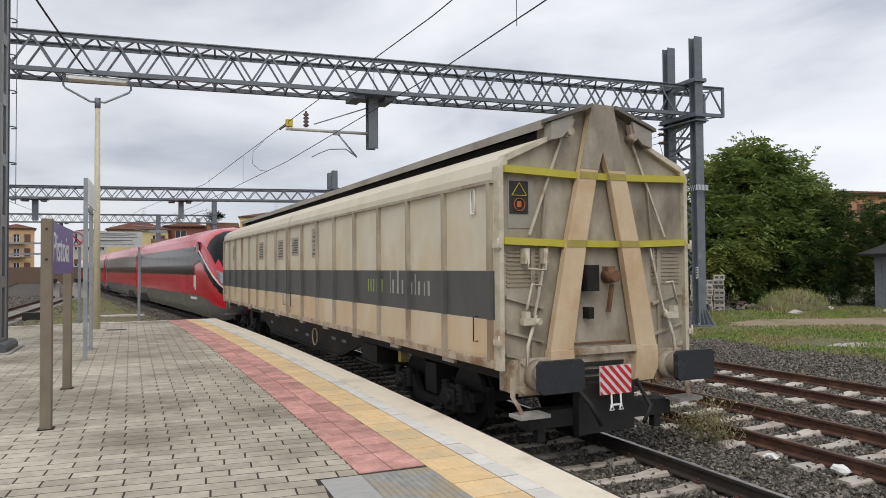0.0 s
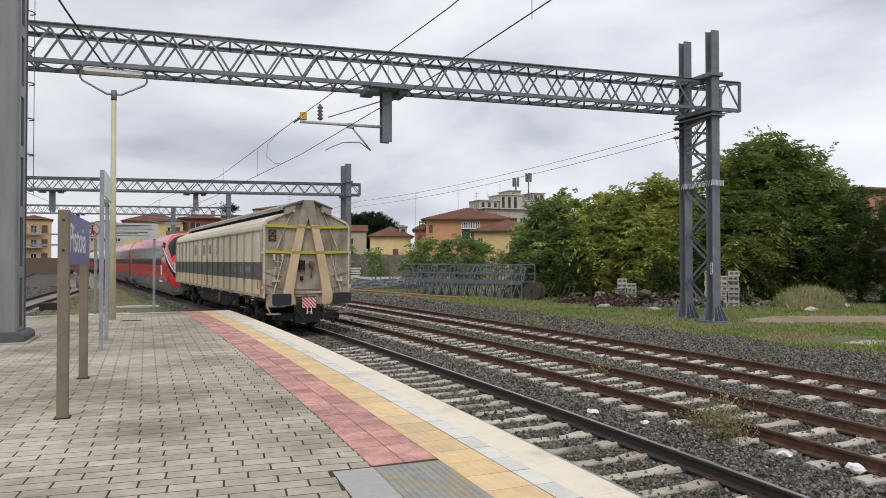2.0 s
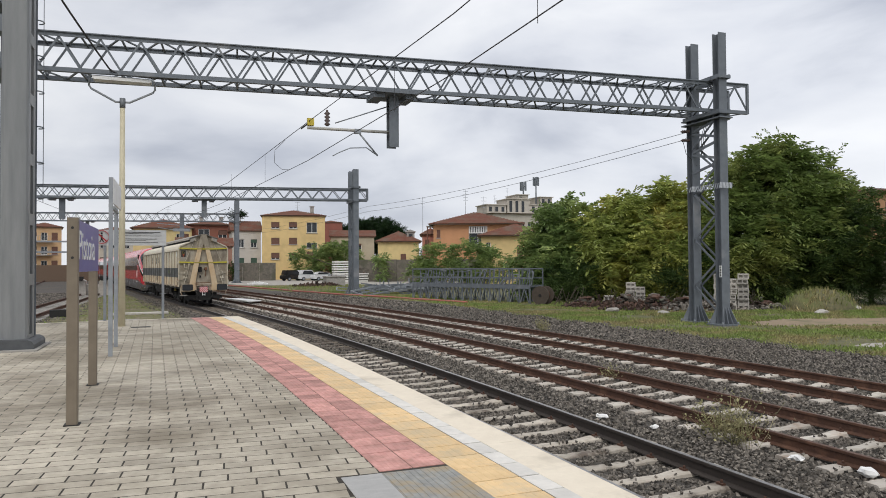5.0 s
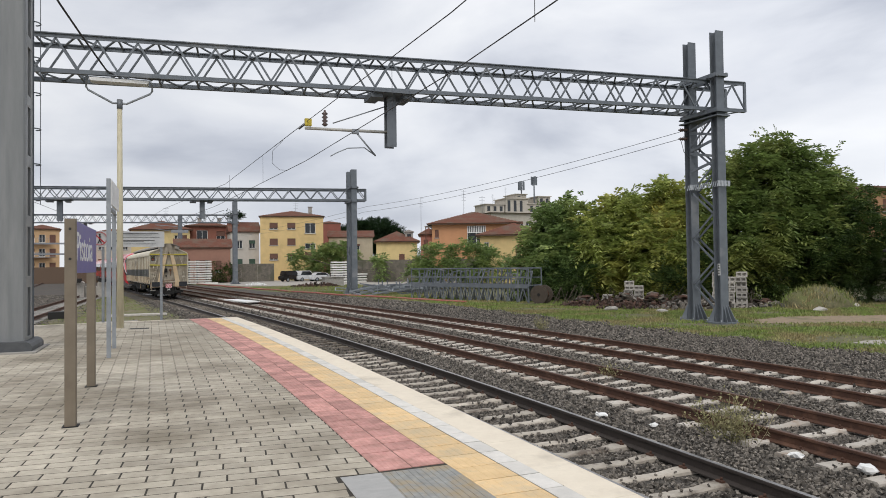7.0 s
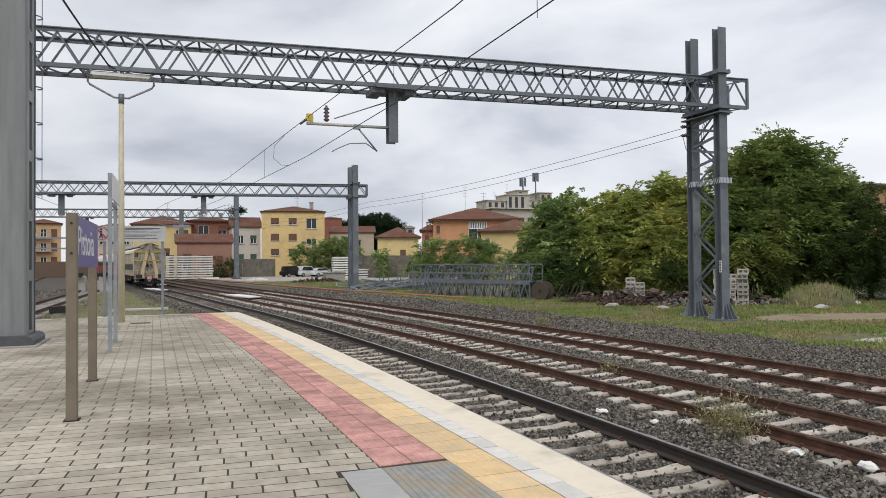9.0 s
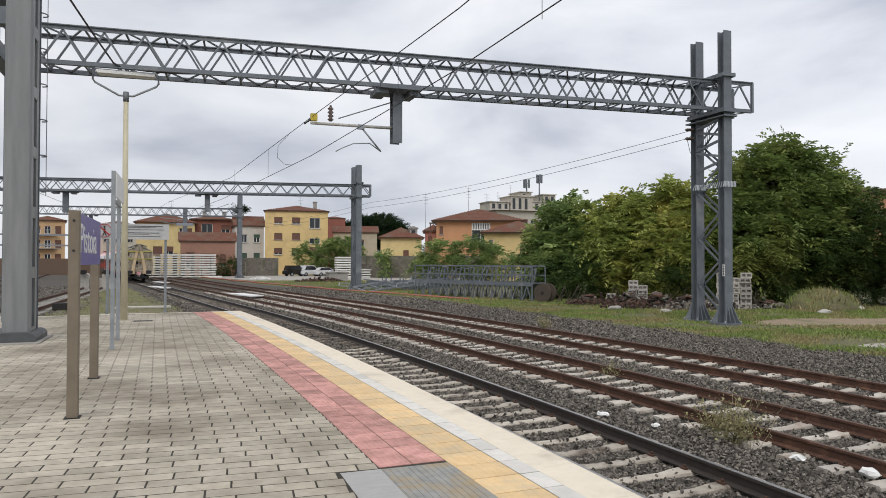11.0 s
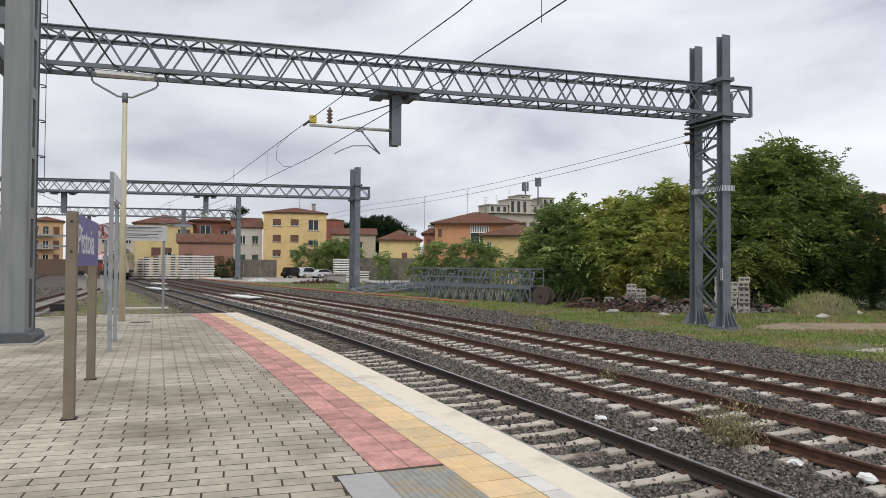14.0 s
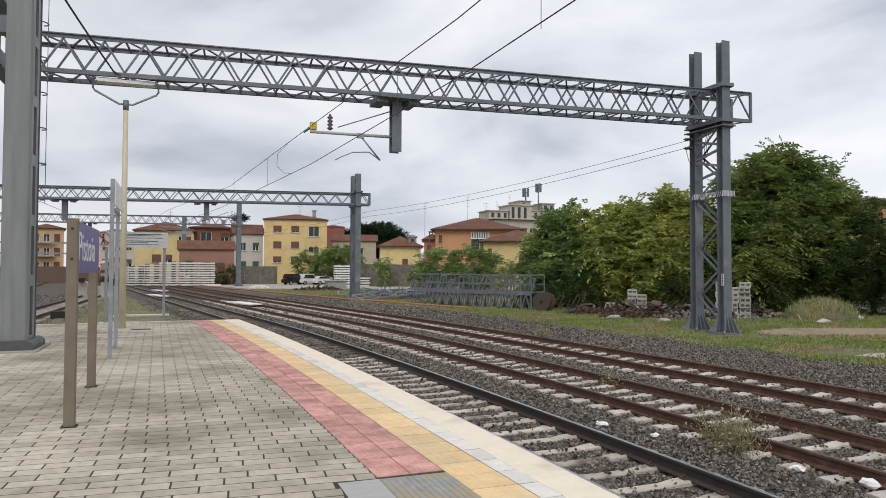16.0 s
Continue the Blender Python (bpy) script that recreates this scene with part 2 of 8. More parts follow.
M["red_train"] = mat("glossy_red_train_paint", (0.62, 0.016, 0.032), (0.54, 0.014, 0.028), 0.14, 1, bump=0)
# skirt grey, lowered to hold the shadow low on the coaches
M["train_grey"] = mat("shaded_grey_train_paint", (0.15, 0.15, 0.155), (0.11, 0.11, 0.115), 0.25, 1, metal=0.3, bump=0)
M["train_dark"] = mat("dark_window_glass", (0.012, 0.012, 0.014), rough=0.12, bump=0, spec=0.08)
M["lamp_glass"] = mat("headlamp_glass", (0.35, 0.38, 0.42), rough=0.1, bump=0)
M["red"] = mat("red_paint", (0.55, 0.02, 0.03), rough=0.5, bump=0)
M["plate_white"] = mat("white_reflective_plate", (0.75, 0.68, 0.68), rough=0.5, bump=0)
M["yellow"] = mat("yellow_paint", (0.60, 0.47, 0.05), rough=0.5, bump=0)
M["orange"] = mat("orange_paint", (0.55, 0.13, 0.04), rough=0.6, bump=0)
M["porcelain"] = mat("brown_porcelain", (0.12, 0.085, 0.075), rough=0.25, bump=0)
M["pale_tube"] = mat("pale_insulator_tube", (0.50, 0.49, 0.45), rough=0.45, bump=0)


def part(name, bm, material, parent=None, label="", smooth=False):
    me = bpy.data.meshes.new(name)
    bmesh.ops.recalc_face_normals(bm, faces=bm.faces)
    if smooth:
        for f in bm.faces:
            f.smooth = True
    bm.to_mesh(me)
    bm.free()
    for x in (material if isinstance(material, (list, tuple)) else [material]):
        me.materials.append(x)
    ob = new(name, me)
    if parent is not None:
        ob.parent = parent
    if label:
        ob["label"] = label
    return ob


def share(name, me, parent, m):
    ob = new(name, me)
    ob.parent = parent
    ob.matrix_basis = m
    return ob


def empty(name, m=None, label="", category="", group="", kind=""):
    ob = new(name)
    ob.empty_display_size = 0.2
    if m is not None:
        ob.matrix_basis = m
    return tagged(ob, label, category, group, kind)


def box(bm, x0, x1, y0, y1, z0, z1, m=None, mi=0):
    v = [bm.verts.new((x, y, z)) for z in (z0, z1) for y in (y0, y1) for x in (x0, x1)]
    for q in ((0, 1, 3, 2), (4, 6, 7, 5), (0, 4, 5, 1), (2, 3, 7, 6), (0, 2, 6, 4), (1, 5, 7, 3)):
        bm.faces.new([v[i] for i in q]).material_index = mi
    if m is not None:
        for x in v:
            x.co = m @ x.co
    return v


def axes(p0, p1, up=(0, 0, 1)):
    p0, p1 = Vector(p0), Vector(p1)
    d = (p1 - p0).normalized()
    u = Vector(up)
    if abs(d.dot(u)) > 0.98:
        u = Vector((0, 1, 0))
    a = d.cross(u).normalized()
    return p0, p1, a, a.cross(d)


def beam(bm, p0, p1, w, h, mi=0, up=(0, 0, 1)):
    p0, p1, a, b = axes(p0, p1, up)
    v = [bm.verts.new(p + a * sx * w / 2 + b * sy * h / 2) for p in (p0, p1) for sx, sy in ((-1, -1), (1, -1), (1, 1), (-1, 1))]
    for q in ((0, 1, 2, 3), (7, 6, 5, 4), (0, 4, 5, 1), (1, 5, 6, 2), (2, 6, 7, 3), (3, 7, 4, 0)):
        bm.faces.new([v[i] for i in q]).material_index = mi


def rod(bm, p0, p1, r0, r1=None, seg=8, mi=0):
    r1 = r0 if r1 is None else r1
    p0, p1, a, b = axes(p0, p1)
    ring = [[bm.verts.new(p + (a * math.cos(t) + b * math.sin(t)) * r) for t in [2 * math.pi * i / seg for i in range(seg)]] for p, r in ((p0, r0), (p1, r1))]
    for i in range(seg):
        j = (i + 1) % seg
        f = bm.faces.new((ring[0][i], ring[0][j], ring[1][j], ring[1][i]))
        f.material_index, f.smooth = mi, True
    bm.faces.new(ring[0][::-1]).material_index = mi
    bm.faces.new(ring[1]).material_index = mi


def tube(bm, pts, r, seg=6):
    """One bent tube through the points."""
    pts = [Vector(p) for p in pts]
    rings = []
    for i, q in enumerate(pts):
        _, _, a, b = axes(pts[max(0, i - 1)], pts[min(len(pts) - 1, i + 1)])
        if rings and a.dot(last) < 0:
            a, b = -a, -b
        last = a
        rings.append([bm.verts.new(q + (a * math.cos(t) + b * math.sin(t)) * r) for t in [2 * math.pi * k / seg for k in range(seg)]])
    for ra, rb in zip(rings, rings[1:]):
        for k in range(seg):
            bm.faces.new((ra[k], ra[(k + 1) % seg], rb[(k + 1) % seg], rb[k])).smooth = True
    bm.faces.new(rings[0][::-1])
    bm.faces.new(rings[-1])


def prism(bm, poly, y0, y1, mi=0, m=None):
    """A solid with the outline poly of (x, z), from y0 to y1."""
    a = [bm.verts.new((x, y0, z)) for x, z in poly]
    b = [bm.verts.new((x, y1, z)) for x, z in poly]
    bm.faces.new(a).material_index = mi
    bm.faces.new(b[::-1]).material_index = mi
    for i in range(len(poly)):
        j = (i + 1) % len(poly)
        bm.faces.new((a[i], b[i], b[j], a[j])).material_index = mi
    if m is not None:
        for v in a + b:
            v.co = m @ v.co


def h_beam(bm, x, y, z0, z1, w, d, t=0.03):
    """An upright H section, flanges facing y."""
    a, b, c = w / 2, d / 2, t / 2
    out = [(-a, -b), (a, -b), (a, -b + t), (c, -b + t), (c, b - t), (a, b - t), (a, b), (-a, b), (-a, b - t), (-c, b - t), (-c, -b + t), (-a, -b + t)]
    ends = [[bm.verts.new((x + u, y + v, z)) for u, v in out] for z in (z0, z1)]
    for i in range(12):
        j = (i + 1) % 12
        bm.faces.new((ends[0][i], ends[0][j], ends[1][j], ends[1][i]))
    bm.faces.new(ends[0][::-1])
    bm.faces.new(ends[1])


def lathe(bm, p0, p1, radii, seg=10):
    """One turned piece from p0 to p1 with the radii at even steps."""
    p0, p1, a, b = axes(p0, p1)
    n = len(radii) - 1
    rings = [[bm.verts.new(p0.lerp(p1, i / n) + (a * math.cos(t) + b * math.sin(t)) * r) for t in [2 * math.pi * k / seg for k in range(seg)]] for i, r in enumerate(radii)]
    for ra, rb in zip(rings, rings[1:]):
        for i in range(seg):
            j = (i + 1) % seg
            bm.faces.new((ra[i], ra[j], rb[j], rb[i])).smooth = True
    bm.faces.new(rings[0][::-1])
    bm.faces.new(rings[-1])


# ---- the line: a bend to the left, then straight ----
R0, S1 = 271.4, 37.5
T1 = S1 / R0


def line(off, s, z=0.0):
    """A point at off metres from the eye's own line, s metres along it."""
    t = min(s / R0, T1)
    p = Vector((-R0 + (R0 + off) * math.cos(t), (R0 + off) * math.sin(t), z))
    if s > S1:
        p += Vector((-math.sin(T1), math.cos(T1), 0)) * (s - S1)
    return p


def heading(s):
    return min(s / R0, T1)


def offset_of(x, y):
    """The offset from the eye's line and the distance along it, for arrays of x and y."""
    bend_o, bend_s = np.hypot(x + R0, y) - R0, R0 * np.arctan2(y, x + R0)
    ex, ey = x - (-R0 + R0 * math.cos(T1)), y - R0 * math.sin(T1)
    str_s, str_o = -math.sin(T1) * ex + math.cos(T1) * ey, math.cos(T1) * ex + math.sin(T1) * ey
    return np.where(bend_s > S1, str_o, bend_o), np.where(bend_s > S1, S1 + str_s, bend_s)


def ballast_edge(s):
    """Offset at which the ballast shoulder meets the grass."""
    return 16.8 + 1.5 * np.exp(-((s - 42) / 10) ** 2) - 0.035 * np.maximum(0, s - 60) + 0.22 * np.sin(s * 1.7) + 0.15 * np.sin(s * 3.9 + 1)


def sweep(name, profile, s0, s1, step, material, parent=None, closed=True, label="", mis=None):
    """A long piece with the cross-section profile of (off, z) along the line."""
    bm = bmesh.new()
    n = max(1, int((s1 - s0) / step))
    rows = [[bm.verts.new(line(o, s0 + (s1 - s0) * i / n, z)) for o, z in profile] for i in range(n + 1)]
    k = len(profile)
    for a, b in zip(rows, rows[1:]):
        for i in range(k if closed else k - 1):
            f = bm.faces.new((a[i], a[(i + 1) % k], b[(i + 1) % k], b[i]))
            f.material_index = mis[i] if mis else 0
    if closed:
        bm.faces.new(rows[0])
        bm.faces.new(rows[-1][::-1])
    return part(name, bm, material, parent, label)


# ---- ground, tracks and platform ----
def ground():
    bm = bmesh.new()
    xs = [-1500, -500, -150, -60, -30, -15, 0, 10, 20, 30, 40, 60, 100, 200, 600, 1500]
    ys = [-600, -100, -20, 0, 15, 30, 50, 80, 120, 180, 300, 700, 2000]
    g = [[bm.verts.new((x, y, -0.32)) for x in xs] for y in ys]
    for a, b in zip(g, g[1:]):
        for i in range(len(xs) - 1):
            bm.faces.new((a[i], a[i + 1], b[i + 1], b[i]))
    return tagged(part("ground", bm, M["ground"]), "brown yard earth with patches of grass and weeds", "ground", kind="structure")


def sheet(name, poly, z, material, label, category, ragged=0.0):
    bm = bmesh.new()
    if ragged:
        edge = []
        for (ax, ay), (bx, by) in zip(poly, poly[1:] + poly[:1]):
            k = max(1, min(60, int(math.hypot(bx - ax, by - ay) / 0.45)))
            edge += [(ax + (bx - ax) * i / k + random.uniform(-ragged, ragged), ay + (by - ay) * i / k + random.uniform(-ragged, ragged)) for i in range(k)]
        poly = edge
    bm.faces.new([bm.verts.new((x, y, z)) for x, y in poly])
    bmesh.ops.triangulate(bm, faces=bm.faces)
    return tagged(part(name, bm, material), label, category, kind="structure")


ground()
# the yard beside the tracks lies a little above the surrounding land
bm = bmesh.new()
ring = [line(float(ballast_edge(s)), s) for s in [-30, -10, -4] + [k * 0.5 for k in range(0, 130)] + [70, 90, 130, 190]]
for a, b in zip(ring, ring[1:]):
    q = [bm.verts.new(v) for v in ((a.x, a.y, -0.06), (a.x + 150, a.y, -0.06), (b.x + 150, b.y, -0.06), (b.x, b.y, -0.06))]
    bm.faces.new(q)
    lip = [bm.verts.new(v) for v in ((a.x, a.y, -0.06), (b.x, b.y, -0.06), (b.x - 0.35, b.y, -0.14), (a.x - 0.35, a.y, -0.14))]
    bm.faces.new(lip)
yard = tagged(part("yard", bm, M["ground"]), "earth yard with grass and weeds beside the tracks", "ground", kind="structure")
sheet("dirt_track", [(20.9, 21.2), (21.8, 20.0), (24, 18.6), (30, 16.9), (45, 15.6), (80, 14), (80, 18), (45, 20.4), (34, 21.6), (27, 22.8), (23.6, 23.8), (21.6, 22.6)], -0.052, M["dirt"], "bare sandy dirt track across the grass", "track", 0.14)
sheet("concrete_slab", [(18.1, 14.75), (18.3, 13.9), (22, 12.8), (30, 11.4), (31, 12.6), (23, 14.2), (19.0, 15.0)], -0.048, M["gravel"], "pale sandy concrete slab in the grass", "slab", 0.06)
sheet("parking_lot", [(8.5, 91), (24, 86), (60, 95), (70, 150), (-1, 156), (4.8, 108)], -0.05, M["gravel"], "pale gravel parking lot behind the tracks", "ground")
for o0, o1, s0, s1 in ((3.3, 19.0, -12, 190),):
    sweep("ballast", [(o0, -0.34), (o0 + 0.2, -0.215), (14.1, -0.215), (15.5, -0.125), (17.4, -0.078), (o1, -0.075), (o1 + 0.5, -0.34)], s0, s1, 3, M["ballast"], closed=False, label="")
bal = bpy.data.objects["ballast"]
tagged(bal, "stone ballast bed, darkened for the shaded gaps between stones", "ballast", kind="structure")

RAIL = [(-0.075, -0.172), (0.075, -0.172), (0.075, -0.158), (0.012, -0.135), (0.012, -0.045), (0.036, -0.034), (0.036, -0.006), (0.030, 0.0),
        (-0.030, 0.0), (-0.036, -0.006), (-0.036, -0.034), (-0.012, -0.045), (-0.012, -0.135), (-0.075, -0.158)]
RAIL_MI = [0] * 6 + [0, 1, 0] + [0] * 5


def sleeper_mesh():
    bm = bmesh.new()
    rows = [(-1.2, 0.125, 0.0), (-0.55, 0.12, 0.0), (-0.3, 0.095, -0.025), (0.3, 0.095, -0.025), (0.55, 0.12, 0.0), (1.2, 0.125, 0.0)]
    rings = []
    for x, w, z in rows:
        rings.append([bm.verts.new(v) for v in ((x, -w, -0.22), (x, -w + 0.02, z - 0.02), (x, -w + 0.04, z), (x, w - 0.04, z), (x, w - 0.02, z - 0.02), (x, w, -0.22))])
    for a, b in zip(rings, rings[1:]):
        for i in range(5):
            bm.faces.new((a[i], b[i], b[i + 1], a[i + 1]))
    bm.faces.new(rings[0])
    bm.faces.new(rings[-1][::-1])
    bmesh.ops.recalc_face_normals(bm, faces=bm.faces)
    me = bpy.data.meshes.new("sleeper")
    bm.to_mesh(me)
    bm.free()
    me.materials.append(M["sleeper"])
    return me


def clip_mesh():
    bm = bmesh.new()
    for sx in (-1, 1):
        beam(bm, (sx * 0.11, -0.05, 0.012), (sx * 0.11, 0.05, 0.012), 0.05, 0.022)
        rod(bm, (sx * 0.095, 0, 0.02), (sx * 0.095, 0, 0.055), 0.018, 0.014, 6)
    me = bpy.data.meshes.new("rail_clip")
    bm.to_mesh(me)
    bm.free()
    me.materials.append(M["rail_rust"])
    return me


SLEEPER, CLIP = sleeper_mesh(), clip_mesh()
GRIMY = SLEEPER.copy()
GRIMY.materials[0] = M["sleeper_grimy"]
M["sleeper_dusty"] = mat("brake_dust_sleeper", (0.25, 0.215, 0.175), (0.14, 0.115, 0.09), 0.9, 5, vary=0.25, stain=(0.09, 0.072, 0.055), stain_scale=2.5, stain_at=0.5, placed=True)
DUSTY = SLEEPER.copy()
DUSTY.materials[0] = M["sleeper_dusty"]
TRACKS = (5.13, 8.56, 12.10)


def track(off, worn, s_near, s_far, s_end, label):
    tr = empty("track", label=label, category="railway track", group="tracks past the platform", kind="structure")
    for d in (-0.7525, 0.7525):
        o = off + d
        sweep("rail", [(o + x, z) for x, z in RAIL], -12, s_end, 1.6, [M["rail_dark" if worn else "rail_rust"], M["rail_top" if worn else "rail_top_brown"]], tr, mis=RAIL_MI,
              label="dark steel rail with a bright worn head" if worn else "rusty brown steel rail")
    s, rest = -4.0, []
    while s < s_end:
        t = heading(s)
        m = Matrix.Translation(line(off, s, -0.155 + random.uniform(-0.012, 0.006))) @ Matrix.Rotation(t + random.uniform(-0.012, 0.012), 4, "Z")
        if s_near < s < s_far:
            sl = share("sleeper", (GRIMY if s < 20 else DUSTY) if worn else SLEEPER, tr, m)
            for d in (-0.7525, 0.7525):
                if s < 16:
                    share("rail_clip", CLIP, sl, Matrix.Translation((d, 0, 0)))
        else:
            rest.append(m)
        s += 0.6
    bm = bmesh.new()
    for m in rest:
        box(bm, -1.2, 1.2, -0.075, 0.075, -0.15, -0.02, m)
    far = part("far_sleepers", bm, M["sleeper_dusty"], tr, "dusty concrete sleepers far along the track")
    far["kind"] = "stuff"
    return tr


track(TRACKS[0], True, 3, 60, 190, "railway track with bright worn rails on concrete sleepers")
track(TRACKS[1], False, 0, 60, 190, "railway track with rusty brown rails on pale concrete sleepers")
track(TRACKS[2], False, 0, 60, 190, "outer railway track with rusty brown rails on pale concrete sleepers")

PZ, P_END = 0.504, 26.6


def platform():
    pf = empty("platform", label="station platform paved with grey concrete blocks and tactile strips", category="platform", kind="structure")
    sweep("slab", [(-9, -0.32), (3.30, -0.32), (3.30, PZ - 0.17), (2.99, PZ - 0.17), (2.99, PZ - 0.0012), (-9, PZ - 0.0012)], -9, P_END, 1.5, M["joint"], pf, label="dark bedding under the paving")
    # coping blocks
    s = -8.7
    while s < P_END - 0.05:
        e = min(s + 1.9, P_END)
        sweep("coping_block", [(2.995, PZ - 0.16), (3.42, PZ - 0.16), (3.42, PZ - 0.02), (3.405, PZ), (2.995, PZ)], s, e - 0.004, 0.95, M["cream_edge"], pf)
        s = e

    # strips of square tiles
    def strip(name, o0, cols, w, size, s_from, material, ridges):
        bm = bmesh.new()
        h = 0.003
        box(bm, 0.005, w - 0.005, 0.005, size - 0.005, -0.03, 0)
        if ridges == "dome":
            n = 6
            for i in range(n):
                for j in range(n):
                    x, y, r = w * (i + 0.5) / n, size * (j + 0.5) / n, 0.013
                    v = [bm.verts.new((x + a * r, y + b * r, c)) for c, q in ((0, 1), (0.005, 0.5)) for a, b in ((-q, -q), (q, -q), (q, q), (-q, q))]
                    bm.faces.new(v[4:])
                    for k in range(4):
                        bm.faces.new((v[k], v[(k + 1) % 4], v[4 + (k + 1) % 4], v[4 + k]))
        elif ridges:
            for i in range(6):
                x = w * (i + 0.5) / 6
                v = [bm.verts.new(q) for q in ((x - 0.014, 0.01, 0), (x + 0.014, 0.01, 0), (x + 0.008, 0.01, h), (x - 0.008, 0.01, h), (x - 0.014, size - 0.01, 0), (x + 0.014, size - 0.01, 0), (x + 0.008, size - 0.01, h), (x - 0.008, size - 0.01, h))]
                for q in ((2, 3, 7, 6), (1, 2, 6, 5), (3, 0, 4, 7), (0, 1, 2, 3), (4, 5, 6, 7)):
                    bm.faces.new([v[k] for k in q])
        bmesh.ops.recalc_face_normals(bm, faces=bm.faces)
        me = bpy.data.meshes.new(name)
        bm.to_mesh(me)
        bm.free()
        me.materials.append(material)
        s = s_from
        while s < P_END - 0.1:
            for c in range(cols):
                m = Matrix.Translation(line(o0 + c * w, s, PZ + random.uniform(0.0015, 0.0045))) @ Matrix.Rotation(heading(s), 4, "Z")
                share(name, me, pf, m)
            s += size

    strip("red_tile", 1.717, 2, 0.3165, 0.305, 6.006, M["red_tile"], "ridge")
    strip("yellow_tile", 2.350, 1, 0.440, 0.40, -4.6, M["yellow_tile"], "ridge")
    strip("grey_tile", 2.792, 1, 0.200, 0.40, -4.6, M["grey_tile"], "")
    # warning plate with ribs before the red strip
    bm = bmesh.new()
    for i in range(11):
        o = 1.725 + 0.057 * i
        box(bm, o, o + 0.036, 3.2, 5.98, PZ - 0.02, PZ + 0.0045, Matrix.Translation((-0.055, 0, 0)))
    box(bm, 1.66, 2.34, 3.2, 6.0, PZ - 0.03, PZ + 0.0008)
    part("ribbed_tile", bm, mat("ribbed_grey_stone", (0.33, 0.33, 0.31), (0.22, 0.22, 0.21), 0.8, 8, stain=(0.36, 0.27, 0.15), stain_scale=2.5, stain_at=0.55, soft=0.1), pf, "grey ribbed guide tiles stained with ochre dirt")
    bm = bmesh.new()
    box(bm, 1.295, 1.655, 3.2, 6.0, PZ - 0.03, PZ + 0.003)
    part("cover_plate", bm, mat("chequer_plate", (0.46, 0.45, 0.43), (0.37, 0.365, 0.35), 0.55, 6, metal=0.2, bump=0.35, bscale=60, stretch=(1, 3, 1)), pf, "light grey steel chequer cover plate")
    # paving blocks
    PLN, PWD, SKEW = 0.432, 0.1875, 0.070
    bm = bmesh.new()
    a, b, h, c = PLN / 2 - 0.008, PWD / 2 - 0.0078, 0.035, 0.001
    lo = [bm.verts.new((x, y, -h)) for x, y in ((-a, -b), (a, -b), (a, b), (-a, b))]
    md = [bm.verts.new((x, y, -c)) for x, y in ((-a, -b), (a, -b), (a, b), (-a, b))]
    hi = [bm.verts.new((x, y, 0)) for x, y in ((-a + c, -b + c), (a - c, -b + c), (a - c, b - c), (-a + c, b - c))]
    for p0, p1 in ((lo, md), (md, hi)):
        for i in range(4):
            bm.faces.new((p0[i], p0[(i + 1) % 4], p1[(i + 1) % 4], p1[i]))
    bm.faces.new(hi)
    me = bpy.data.meshes.new("paving_block")
    bm.to_mesh(me)
    me.materials.append(M["paver"])
    tv = [v.co.copy() for v in bm.verts]
    tf = [[v.index for v in f.verts] for f in bm.faces]
    bm.free()
    verts, faces, singles = [], [], 0
    for row in range(-70, 120):
        y0 = 6.417 + row * PWD / math.cos(SKEW)
        shift = -0.045 - 0.028 * (y0 - 6.417) + (0.5 if row % 2 else 0.0) * PLN + PLN / 2
        for col in range(-24, 10):
            u = shift + col * PLN
            x, y = u, y0 - u * SKEW
            sl = R0 * math.atan2(y, x + R0)
            if x < -9 or sl < -8.8 or sl + PWD / 2 > P_END:
                continue
            x_lim = math.sqrt(max(0, (R0 + 2.345) ** 2 - y * y)) - R0 if y < 3.1 else 1.283 if y < 6.0 else math.sqrt(max(0, (R0 + 1.712) ** 2 - y * y)) - R0
            m = Matrix.Translation((x, y, PZ + random.uniform(0.0, 0.0016))) @ Matrix.Rotation(-SKEW + random.uniform(-0.009, 0.009), 4, "Z") @ Matrix.Rotation(random.uniform(-0.004, 0.004), 4, "X")
            if x + PLN / 2 < x_lim + 0.004:
                if 4.2 < y < 10.6 and -1.5 < x and singles < 300:
                    share("paving_block", me, pf, m)
                    singles += 1
                else:
                    k = len(verts)
                    verts += [m @ v for v in tv]
                    faces += [[k + i for i in f] for f in tf]
            elif x - PLN / 2 < x_lim - 0.03:
                # cut blocks along the red strip and the cover plate
                k, x1 = len(verts), x_lim - x
                verts += [m @ Vector((p, q, w)) for w in (-0.035, 0.0) for p, q in ((-a, -b), (x1, -b), (x1, b), (-a, b))]
                faces += [[k + i for i in f] for f in ((4, 5, 6, 7), (0, 1, 5, 4), (1, 2, 6, 5), (2, 3, 7, 6), (3, 0, 4, 7))]
    fm = bpy.data.meshes.new("paving_field")
    fm.from_pydata(verts, [], faces)
    fm.materials.append(M["paver_rest"])
    fo = new("paving_field", fm)
    fo.parent = pf
    tagged(fo, "grey concrete paving blocks in running bond", kind="stuff")
    bm = bmesh.new()
    box(bm, -1.35, -0.8, 23.2, 23.6, PZ - 0.02, PZ + 0.004)
    for i in range(6):
        box(bm, -1.32 + i * 0.085, -1.28 + i * 0.085, 23.24, 23.56, PZ + 0.004, PZ + 0.008)
    part("drain_grate", bm, M["dark"], pf, "dark iron drain grate")
    # kerb at the platform's far end
    bm = bmesh.new()
    a, b = line(-9, P_END + 0.1), line(3.42, P_END + 0.1)
